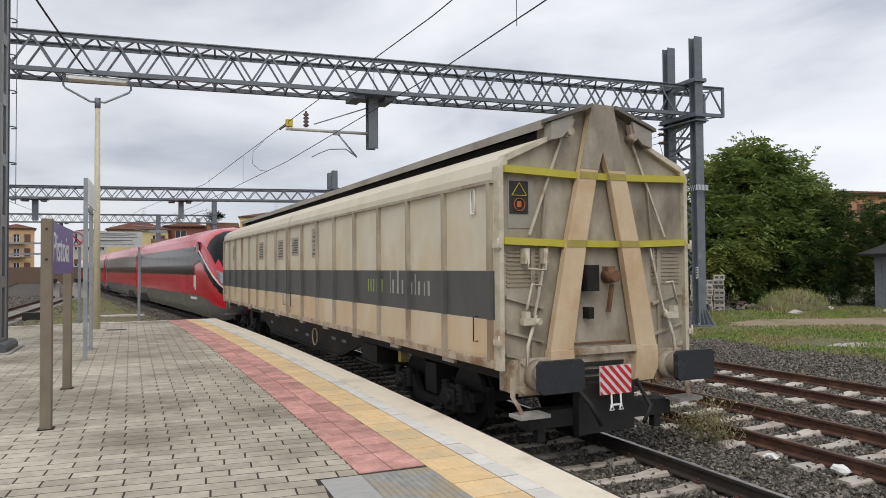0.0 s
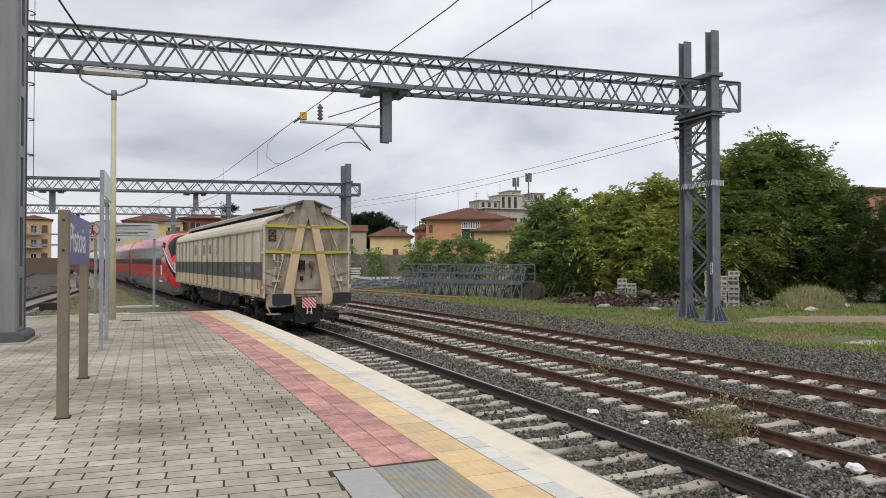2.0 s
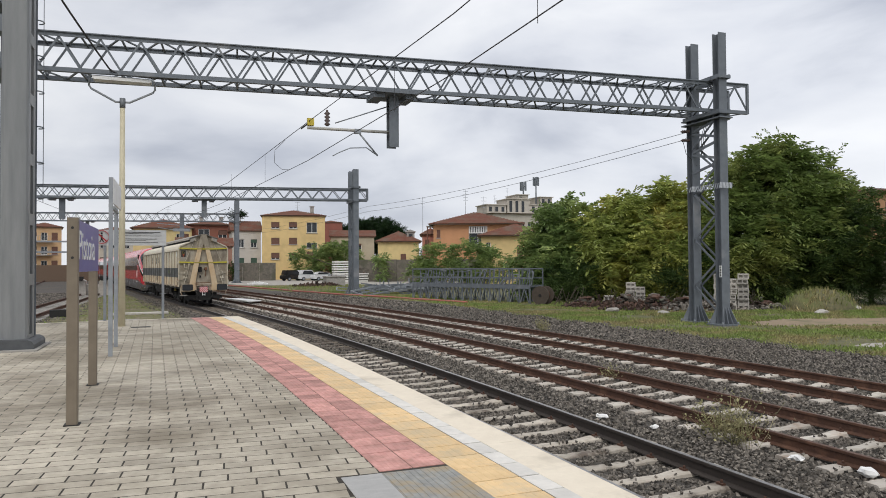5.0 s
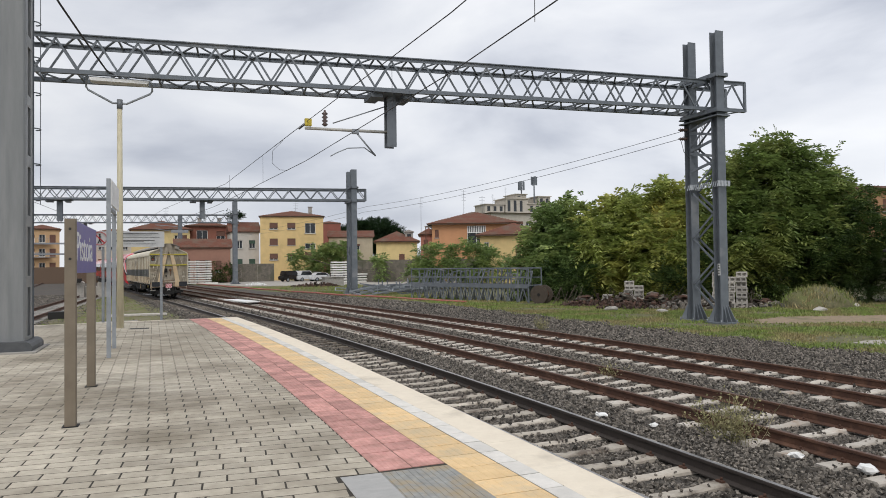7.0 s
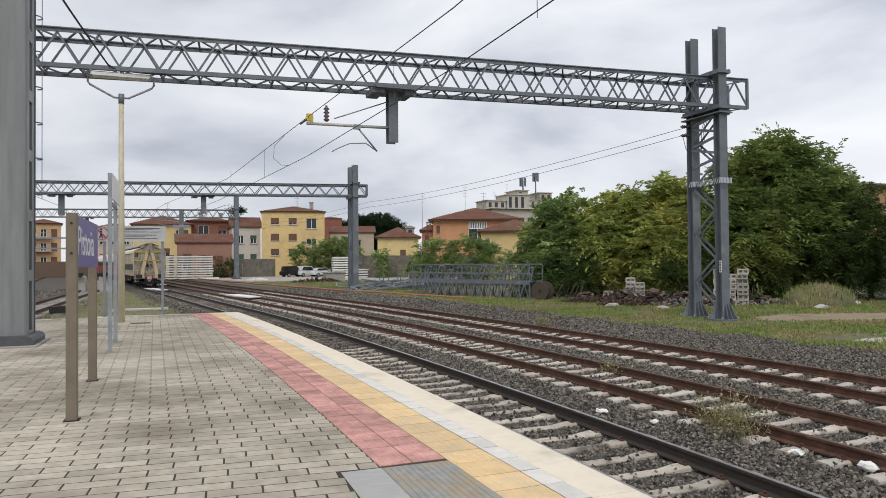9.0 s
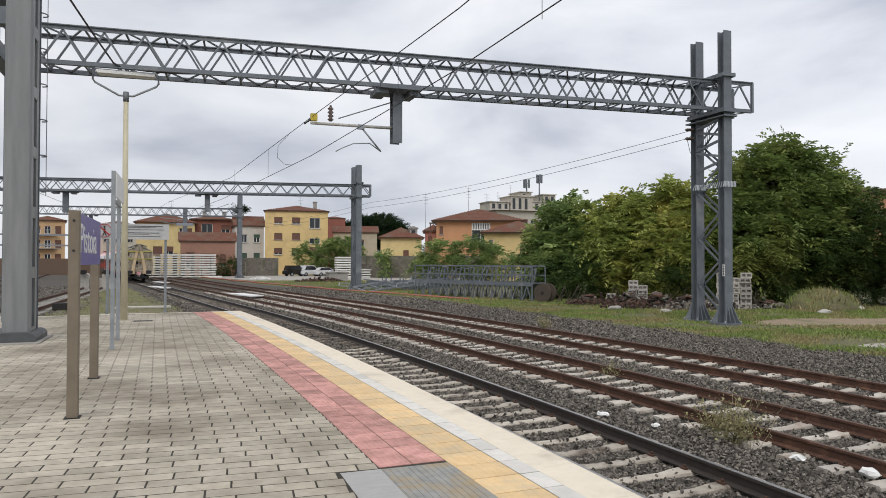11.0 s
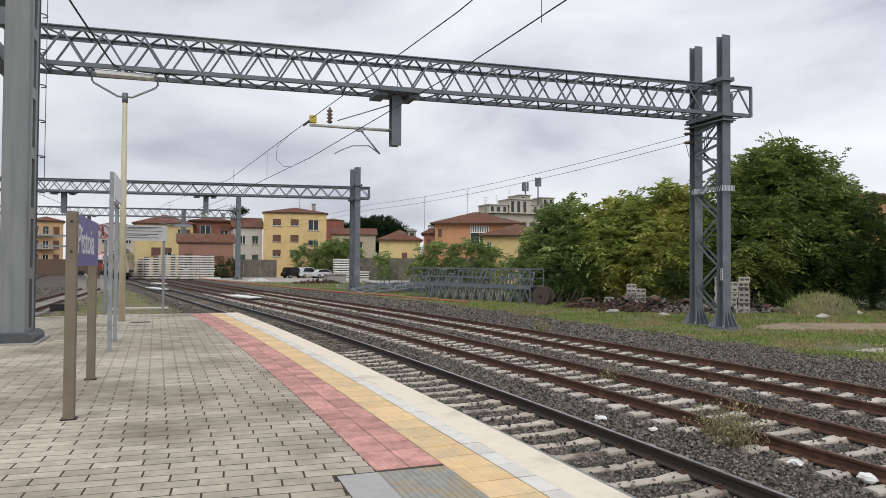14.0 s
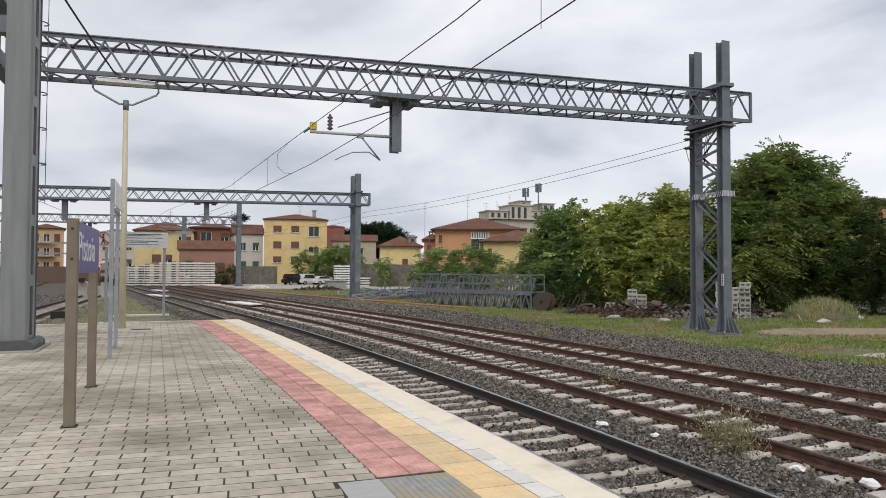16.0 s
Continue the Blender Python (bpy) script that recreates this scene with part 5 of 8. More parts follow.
        for a, b in (((-1.26, 3.17), (-1.06, 3.17)), ((-1.06, 3.17), (-1.16, 3.32)), ((-1.16, 3.32), (-1.26, 3.17))):
            beam(bm, m @ Vector((a[0], 0.042, a[1])), m @ Vector((b[0], 0.042, b[1])), 0.006, 0.022, up=(0, 1, 0))
        part("triangle", bm, M["yellow"], lab)
        bm = bmesh.new()
        for i in range(16):
            t0, t1 = 2 * math.pi * i / 16, 2 * math.pi * (i + 1) / 16
            beam(bm, m @ Vector((-1.16 + 0.075 * math.cos(t0), 0.042, 3.06 + 0.075 * math.sin(t0))), m @ Vector((-1.16 + 0.075 * math.cos(t1), 0.042, 3.06 + 0.075 * math.sin(t1))), 0.006, 0.03, up=(0, 1, 0))
        box(bm, -1.19, -1.13, 0.04, 0.044, 3.03, 3.1, m)
        part("ring", bm, M["orange"], lab)
        bm = bmesh.new()
        box(bm, -1.31, -0.95, 0.052, 0.062, 2.78, 3.37, m)
        part("patch", bm, mat("grey_paint_patch", (0.30, 0.28, 0.23), (0.25, 0.23, 0.19), 0.6, 5), wall, "overpainted grey patch")
        bm = bmesh.new()
        box(bm, -0.30, -0.12, -0.12, 0.06, 2.02, 2.34, m)
        part("lamp_socket", bm, M["black_steel"], wall, "black lamp socket")
        bm = bmesh.new()
        box(bm, -0.24, -0.16, -0.06, 0.06, 1.68, 1.82, m)
        part("junction_box", bm, M["black_steel"], wall, "small black box")
        bm = bmesh.new()
        rod(bm, m @ Vector((0.13, -0.14, 2.2)), m @ Vector((0.13, 0.05, 2.2)), 0.075, 0.095, 12)
        box(bm, 0.07, 0.18, -0.06, 0.06, 2.14, 2.32, m)
        beam(bm, m @ Vector((0.13, -0.05, 2.1)), m @ Vector((0.11, 0.0, 1.75)), 0.04, 0.05)
        part("lamp_bracket", bm, M["rust"], wall, "rusty lamp bracket")
        for sx in (-1, 1):
            bm = bmesh.new()
            box(bm, sx * 1.16 - 0.19, sx * 1.16 + 0.19, 0.048, 0.062, 2.62, 2.66, m)
            box(bm, sx * 0.98 - 0.03, sx * 0.98 + 0.03, 0.035, 0.062, 1.24, 2.55, m)
            part("panel_frame", bm, M["cream_end"], wall)
            for k in range(6):
                bm = bmesh.new()
                q = m @ Vector((sx * 0.79, -0.025, 0.90 + 0.065 * k))
                rod(bm, q, q + (m.to_3x3() @ Vector((0, -0.02, 0))), 0.014, 0.014, 6)
                part("rivet", bm, M["rust"], wall)
        bm = bmesh.new()
        box(bm, -0.42, 0.42, 0.045, 0.062, 1.36, 1.385, m)
        part("door_seam", bm, M["rust"], wall, "rusty seam of the end door")
        # buffer beam, buffers, coupling
        bm = bmesh.new()
        box(bm, -1.3, 1.3, -0.02, 0.3, 0.85, 1.24, m)
        box(bm, -0.55, 0.55, -0.08, 0.0, 1.25, 1.33, m)
        part("buffer_beam", bm, M["rusty_cream"], w, "dirty cream buffer beam")
        for i in range(3):
            bm = bmesh.new()
            box(bm, -0.4, 0.3, -0.05, -0.02, 0.92 + i * 0.09, 0.97 + i * 0.09, m)
            part("beam_slot", bm, M["dark"], w)
        bm = bmesh.new()
        box(bm, -0.45, 0.4, -0.12, 0.0, 0.3, 0.9, m)
        part("draw_box", bm, M["dark"], w, "black draw box")
        bm = bmesh.new()
        tube(bm, [m @ Vector(q) for q in ((-0.5, -0.1, 0.9), (-0.42, -0.3, 0.7), (-0.3, -0.35, 0.45))], 0.03, 6)
        part("brake_hose", bm, M["dark"], w, "black brake hose")
        bm = bmesh.new()
        tube(bm, [m @ Vector(q) for q in ((0.45, -0.1, 0.9), (0.5, -0.3, 0.6), (0.35, -0.35, 0.42))], 0.03, 6)
        part("brake_hose", bm, M["dark"], w, "black brake hose")
        # added black beam and stubs in place of the shaded voids under the end
        bm = bmesh.new()
        box(bm, -1.1, 1.1, 0.0, 0.25, 0.40, 0.60, m)
        for gx in (-0.9, -0.3, 0.3, 0.9):
            box(bm, gx - 0.05, gx + 0.05, 0.02, 0.12, 0.24, 0.40, m)
        part("void_beam", bm, M["dark"], w, "black beam added for the dark voids above the rails")
        for sx in (-1, 1):
            bm = bmesh.new()
            rod(bm, m @ Vector((sx * 1.0, 0.0, 1.05)), m @ Vector((sx * 1.0, -0.49, 1.09)), 0.14, 0.13, 16)
            rod(bm, m @ Vector((sx * 1.0, -0.02, 1.05)), m @ Vector((sx * 1.0, -0.18, 1.05)), 0.19, 0.17, 16)
            b = part("buffer", bm, M["cream_end"], w, "cream buffer with a black rectangular pad")
            bm = bmesh.new()
            prism(bm, [(sx * 1.0 - 0.26, 0.92), (sx * 1.0 + 0.26, 0.92), (sx * 1.0 + 0.30, 0.96), (sx * 1.0 + 0.30, 1.24), (sx * 1.0 + 0.26, 1.28), (sx * 1.0 - 0.26, 1.28), (sx * 1.0 - 0.30, 1.24), (sx * 1.0 - 0.30, 0.96)], -0.57, -0.49, m=m)
            part("buffer_pad", bm, M["rubber"], b, "black rubber pad")
            bm = bmesh.new()
            box(bm, sx * 1.0 - 0.24, sx * 1.0 + 0.24, -0.055, -0.021, 0.82, 1.25, m)
            for kx in (-0.2, 0.2):
                for kz in (0.87, 1.2):
                    q = m @ Vector((sx * 1.0 + kx, -0.055, kz))
                    rod(bm, q, q + (m.to_3x3() @ Vector((0, -0.03, 0))), 0.024, 0.024, 6)
            part("base_plate", bm, M["rusty_cream"], b, "rust-stained cream base plate with bolts")
            bm = bmesh.new()
            box(bm, sx * 1.18 - 0.2, sx * 1.18 + 0.2, -0.3, -0.28, 0.60, 0.64, m)
            box(bm, sx * 1.18 - 0.2, sx * 1.18 + 0.2, -0.06, -0.04, 0.60, 0.64, m)
            box(bm, sx * 1.18 - 0.2, sx * 1.18 - 0.18, -0.28, -0.06, 0.60, 0.64, m)
            box(bm, sx * 1.18 + 0.18, sx * 1.18 + 0.2, -0.28, -0.06, 0.60, 0.64, m)
            foot = part("step", bm, M["concrete"], w, "grey grating footstep on a rusty cream strap")
            for k in range(6):
                bm = bmesh.new()
                box(bm, sx * 1.18 - 0.18, sx * 1.18 + 0.18, -0.27 + k * 0.035, -0.25 + k * 0.035, 0.61, 0.635, m)
                part("tread_bar", bm, M["concrete"], foot)
            bm = bmesh.new()
            for q0, q1 in zip(((sx * 1.33, -0.06, 1.2), (sx * 1.34, -0.06, 0.82), (sx * 1.30, -0.12, 0.72)), ((sx * 1.34, -0.06, 0.82), (sx * 1.30, -0.12, 0.72), (sx * 1.27, -0.17, 0.62))):
                beam(bm, m @ Vector(q0), m @ Vector(q1), 0.06, 0.02)
            part("strap", bm, M["rusty_cream"], foot, "rust-streaked cream strap")
        if end == 0:
            bm = bmesh.new()
            box(bm, -0.27, 0.20, -0.30, -0.285, 0.79, 1.13)
            pl = part("tail_plate", bm, M["plate_white"], w, "white tail plate with red diagonal stripes")
            bm = bmesh.new()
            x0, x1, z0, z1 = -0.27, 0.20, 0.79, 1.13
            for i in range(-6, 9):
                a = x0 + i * 0.115
                poly = []
                # stripe falling to the right, clipped to the plate
                for xx, zz in ((a, z1), (a + 0.06, z1), (a + 0.06 + 0.34, z0), (a + 0.34, z0)):
                    poly.append([xx, zz])
                for lim, sgn in ((x0, 1), (x1, -1)):
                    outp = []
                    for u, v in zip(poly, poly[1:] + poly[:1]):
                        iu, iv = sgn * (u[0] - lim) >= 0, sgn * (v[0] - lim) >= 0
                        if iu:
                            outp.append(u)
                        if iu != iv:
                            f = (lim - u[0]) / (v[0] - u[0])
                            outp.append([lim, u[1] + f * (v[1] - u[1])])
                    poly = outp
                    if len(poly) < 3:
                        break
                if len(poly) >= 3:
                    bm.faces.new([bm.verts.new((q[0], -0.304, q[1])) for q in poly])
            part("red_stripes", bm, M["red"], pl, "red diagonal stripes")
            bm = bmesh.new()
            for x in (-0.10, 0.04):
                tube(bm, [(x, -0.29, 0.8), (x, -0.3, 0.66), (x + 0.03, -0.3, 0.6), (x - 0.03, -0.3, 0.6), (x, -0.3, 0.66)], 0.012, 6)
            box(bm, -0.11, 0.06, -0.3, -0.28, 0.65, 0.67)
            part("plate_hook", bm, M["white"], pl)
    # underframe
    bm = bmesh.new()
    for sx in (-1, 1):
        box(bm, sx * 1.25 - 0.04, sx * 1.25 + 0.04, 0.2, WL - 0.2, 0.98, 1.16)
    box(bm, -1.2, 1.2, 0.2, WL - 0.2, 1.0, 1.12)
    part("sole_bar", bm, M["black_steel"], w, "black sole bars")
    for sx in (-1, 1):
        bm = bmesh.new()
        prism(bm, [(4.9, 1.05), (WL - 4.9, 1.05), (WL - 6.9, 0.52), (6.9, 0.52)], sx * 1.16 - 0.03, sx * 1.16 + 0.03, m=Matrix(((0, 1, 0, 0), (1, 0, 0, 0), (0, 0, 1, 0), (0, 0, 0, 1))))
        box(bm, sx * 1.16 - 0.07, sx * 1.16 + 0.07, 6.9, WL - 6.9, 0.5, 0.55)
        girder = part("truss_girder", bm, M["black_steel"], w, "black fish-bellied girder")
        for y, z in ((6.6, 0.85), (7.3, 0.85), (9.4, 0.75), (10.4, 0.78), (13.2, 0.8)):
            bm = bmesh.new()
            box(bm, sx * 1.2 - 0.005, sx * 1.2 + 0.005, y - 0.14, y + 0.14, z - 0.03, z + 0.03)
            part("stencil_bar", bm, M["steel"], girder, "faded stencilled bar")
        bm = bmesh.new()
        for i in range(20):
            t0, t1 = 2 * math.pi * i / 20, 2 * math.pi * (i + 1) / 20
            rod(bm, (sx * 1.24, 8.6 + 0.19 * math.cos(t0), 0.78 + 0.19 * math.sin(t0)), (sx * 1.24, 8.6 + 0.19 * math.cos(t1), 0.78 + 0.19 * math.sin(t1)), 0.016, 0.016, 6)
        part("hand_wheel", bm, M["brace"], w, "yellowed brake hand wheel")
    bm = bmesh.new()
    box(bm, -1.3, -0.7, 4.2, 5.6, 0.62, 0.66)
    box(bm, -1.25, -0.8, 4.6, 5.4, 0.66, 0.95)
    part("battery_box", bm, M["black_steel"], w)
    bm = bmesh.new()
    box(bm, -1.2, -1.08, 3.62, 3.74, 0.78, 1.0)
    part("valve_box", bm, M["dirty_yellow"], w, "small dirty yellow valve box")
    for y in (2.9, WL - 2.9):
        bogie(w, y)
    return w


# ---- the red high-speed train ----
def section(hw, top, z0):
    """Half-rounded body section, from the bottom left over the roof to the bottom right."""
    half = [(0.90, 0.32), (0.97, 0.6), (1.0, 1.15), (1.0, 1.55), (1.0, 1.95), (0.997, 2.45), (0.985, 2.95), (0.95, 3.3), (0.86, 3.6), (0.70, 3.85), (0.45, 4.02), (0.0, 4.1)]
    k = (top - z0) / 3.78
    pts = [(-hw * x, z0 + (z - 0.32) * k) for x, z in half]
    return pts + [(-x, z) for x, z in pts[-2::-1]]


NOSE = 1.3  # length of the nose against a short one


def coach(nose, length, label):
    c = empty("train_coach", label=label, category="train", group="coaches of the red train")
    bm = bmesh.new()
    stations = []
    if nose:
        for y, hw, top, z0 in ((0.0, 0.50, 1.35, 0.55), (0.12, 0.88, 1.75, 0.42), (0.4, 1.14, 2.2, 0.32), (0.8, 1.29, 2.65, 0.28), (1.25, 1.38, 3.1, 0.26), (1.75, 1.43, 3.6, 0.26), (2.3, 1.45, 3.98, 0.28), (3.1, 1.46, 4.15, 0.3), (4.4, 1.46, 4.18, 0.32)):
            stations.append((y * NOSE, hw, top, z0))
    else:
        stations.append((0.0, 1.46, 4.18, 0.32))
    y = stations[-1][0]
    while y < length - 0.01:
        y = min(length, y + 1.6)
        stations.append((y, 1.46, 4.18, 0.32))
    rings = [[bm.verts.new((x, y, z)) for x, z in section(hw, top, z0)] for y, hw, top, z0 in stations]
    for (ra, sa), (rb, sb) in zip(zip(rings, stations), list(zip(rings, stations))[1:]):
        for i in range(len(ra) - 1):
            f = bm.faces.new((ra[i], ra[i + 1], rb[i + 1], rb[i]))
            yy = sa[0] / NOSE
            last = len(ra) - 2
            e = min(i, last - i)
            f.smooth = bool(nose and yy < 4.3)
            f.material_index = 1 if e < 2 or (nose and e == 2 and yy < 0.3) else 0
            if nose and ((0.7 < yy < 2.2 and e >= 8) or (1.2 < yy < 2.2 and e == 7)):
                f.material_index = 2
    bm.faces.new(rings[0])
    bm.faces.new(rings[-1][::-1])
    part("body", bm, [M["red_train"], M["train_grey"], M["train_dark"]], c, "glossy red body with a grey skirt and a dark window band")
    for sx in (-1, 1):
        bm = bmesh.new()
        prism(bm, [(sx * 1.40, 2.06), (sx * 1.468, 2.06), (sx * 1.468, 2.5), (sx * 1.454, 2.96), (sx * 1.418, 3.24), (sx * 1.385, 3.34), (sx * 1.30, 3.34)], 5.2 if nose else 0.25, length - 0.25)
        part("window_band", bm, M["train_dark"], c, "continuous dark window band")
        k = 6.6 if nose else 2.2
        while k < length - 2.5:
            bm = bmesh.new()
            prism(bm, [(sx * 1.44, 2.2), (sx * 1.4705, 2.2), (sx * 1.4705, 2.5), (sx * 1.4575, 2.94), (sx * 1.44, 2.94)], k, k + 1.5)
            part("window", bm, M["train_dark"], c)
            k += 1.9
        bm = bmesh.new()
        x0, x1 = sorted((sx * 1.45, sx * 1.482))
        yd = length - 1.7
        box(bm, x0, x1, yd, yd + 0.9, 1.05, 3.0)
        part("door", bm, M["train_dark"], c, "dark door in the window band")
        for yy in (yd - 0.07, yd + 0.9):
            bm = bmesh.new()
            box(bm, x0, x1 + 0.004, yy, yy + 0.07, 0.7, 3.3)
            part("door_edge", bm, M["galv"], c, "pale grey door edge")
        if nose:
            bm = bmesh.new()
            prism(bm, [(0.42 * NOSE, 1.75), (0.95 * NOSE, 2.02), (1.05 * NOSE, 2.26), (0.6 * NOSE, 2.12)], sx * 1.0, sx * 1.33, m=Matrix(((0, 1, 0, 0), (1, 0, 0, 0), (0, 0, 1, 0), (0, 0, 0, 1))))
            part("headlight", bm, M["lamp_glass"], c, "slanted headlight")
            bm = bmesh.new()
            fl = [(sx * x, y * NOSE, z) for y, x, z in ((0.4, 1.15, 1.52), (0.8, 1.30, 1.74), (1.25, 1.39, 2.0), (1.75, 1.44, 2.3), (2.3, 1.462, 2.62), (3.2, 1.465, 3.1))]
            for q0, q1 in zip(fl, fl[1:]):
                beam(bm, q0, q1, 0.03, 0.07)
            part("silver_flash", bm, M["white"], c, "thin silver flash along the nose")
            bm = bmesh.new()
            for q0, q1 in zip(fl, fl[1:]):
                beam(bm, Vector(q0) - Vector((0, 0, 0.16)), Vector(q1) - Vector((0, 0, 0.22)), 0.03, 0.22)
            beam(bm, Vector(fl[-1]) - Vector((0, 0, 0.22)), (sx * 1.466, 5.3, 2.75), 0.03, 0.5)
            part("black_flash", bm, M["train_dark"], c, "black stripe below the silver flash")
            bm = bmesh.new()
            prism(bm, [(4.05, 2.95), (4.35, 2.9), (4.62, 3.1), (4.7, 3.4), (4.5, 3.5), (4.2, 3.3)], sx * 1.30, sx * 1.462, m=Matrix(((0, 1, 0, 0), (1, 0, 0, 0), (0, 0, 1, 0), (0, 0, 0, 1))))
            part("cab_window", bm, M["train_dark"], c, "small dark cab side window")
            bm = bmesh.new()
            box(bm, *sorted((sx * 1.46, sx * 1.478)), 4.85, 5.0, 1.4, 2.05)
            box(bm, *sorted((sx * 1.46, sx * 1.478)), 5.1, 5.25, 1.5, 2.05)
            box(bm, *sorted((sx * 1.46, sx * 1.478)), 4.6, 5.9, 0.98, 1.08)
            part("emblem", bm, M["white"], c, "pale painted emblem as a plain shape")
        # dark patches laid on the skirt; their colour is the shade of bogie openings
        for y in ((length - 3.2,) if nose else (3.2, length - 3.2)):
            bm = bmesh.new()
            prism(bm, [(y - 1.5, 0.3), (y + 1.5, 0.3), (y + 1.25, 0.78), (y - 1.25, 0.78)], sx * 1.28, sx * 1.458, m=Matrix(((0, 1, 0, 0), (1, 0, 0, 0), (0, 0, 1, 0), (0, 0, 0, 1))))
            part("bogie_shade_patch", bm, M["black_steel"], c, "dark patch in place of the shaded bogie opening")
    bm = bmesh.new()
    box(bm, -0.5, 0.5, 12 if nose else 3, length - 4, 4.0, 4.14)
    part("roof_fairing", bm, M["red_train"], c)
    if not nose:
        bm = bmesh.new()
        box(bm, -1.3, 1.3, -0.55, 0.0, 0.5, 3.6)
        part("gangway", bm, M["black_steel"], c, "dark gangway bellows")
    for y in ((5.0 if nose else 3.2), length - 3.2):
        bogie(c, y, 2.6, 0.45)
    return c


WAGON = wagon()
COACHES = [coach(True, 25.5, "red high-speed train end car with a pointed nose and dark windows"),
           coach(False, 25.0, "red high-speed train coach with a dark window band"),
           coach(False, 25.0, "red high-speed train coach with a dark window band"),
           coach(False, 25.0, "red high-speed train coach with a dark window band")]


def rail_point(s):
    """A point on the nearest track, s metres along that track."""
    return line(5.13, s * R0 / (R0 + 5.13) if s < S1 * (R0 + 5.13) / R0 else S1 + s - S1 * (R0 + 5.13) / R0)


def motions():
    def rows(start, a, b):
        out = []
        for i in range(33):
            t = i * 0.5
            s = 7.3 + 7.75 * t - 0.03 * t * t + float(np.interp(t, [0, 0.5, 1, 1.5, 2, 2.5, 3, 4, 6.5, 16], [0.02, 0.2, 0.34, 0.47, 0.56, 0.58, 0.56, 0.5, 0.42, 0.4])) + start
            p, q = rail_point(s + a), rail_point(s + b)
            d = (q - p).normalized()
            o = p - d * a
            out.append((t, Matrix.Translation(o) @ Matrix.Rotation(math.atan2(-d.x, d.y), 4, "Z")))
        return out
    walk(WAGON, rows(0.0, 2.9, WL - 2.9))
    s = WL + 0.75
    for i, c in enumerate(COACHES):
        ln = 25.5 if i == 0 else 25.0
        walk(c, rows(s, 3.5, ln - 3.2))
        s += ln + 0.6


# ---- houses behind the yard ----
M["roof_tile"] = mat("terracotta_roof_tiles", (0.20, 0.085, 0.058), (0.115, 0.056, 0.042), 0.95, 3, bump=0.5, bscale=6, stain=(0.15, 0.11, 0.085), stain_scale=0.6, stain_at=0.56, soft=0.1, spec=0.1)
M["glass"] = mat("dark_window_pane", (0.03, 0.035, 0.04), rough=0.15, bump=0)
M["shutter_brown"] = mat("brown_shutter", (0.16, 0.075, 0.05), rough=0.7, bump=0.1)
M["shutter_green"] = mat("green_shutter", (0.05, 0.10, 0.07), rough=0.7, bump=0.1)
M["trunk"] = mat("tree_bark", (0.085, 0.065, 0.05), (0.05, 0.04, 0.03), 0.9, 5, bump=0.6, bscale=14)
M["stone_wall"] = mat("rough_stone_wall", (0.19, 0.17, 0.14), (0.10, 0.09, 0.075), 0.95, 2.2, bump=0.8, bscale=4, stain=(0.10, 0.10, 0.07), stain_scale=0.5)
M["brick_rubble"] = mat("brick_rubble", (0.10, 0.052, 0.037), (0.045, 0.032, 0.025), 0.95, 5, bump=0.4, vary=0.6, island=True)
M["block"] = mat("hollow_concrete_block", (0.46, 0.43, 0.39), (0.33, 0.31, 0.28), 0.9, 6, bump=0.3, vary=0.2)
M["wood"] = mat("weathered_wood", (0.17, 0.115, 0.08), (0.10, 0.068, 0.046), 0.85, 4, bump=0.4, stretch=(1, 1, 4))
M["car_white"] = mat("white_car_paint", (0.72, 0.73, 0.74), rough=0.25, bump=0)
M["car_silver"] = mat("silver_car_paint", (0.50, 0.51, 0.53), rough=0.25, metal=0.4, bump=0)
M["tyre"] = mat("tyre_rubber", (0.02, 0.02, 0.02), rough=0.85, bump=0)


def stucco(name, c):
    return mat(name, c, tuple(x * 0.86 for x in c), 0.9, 0.8, bump=0.15, bscale=12, stain=tuple(x * 0.7 for x in c), stain_scale=0.35, stain_at=0.62, soft=0.12)


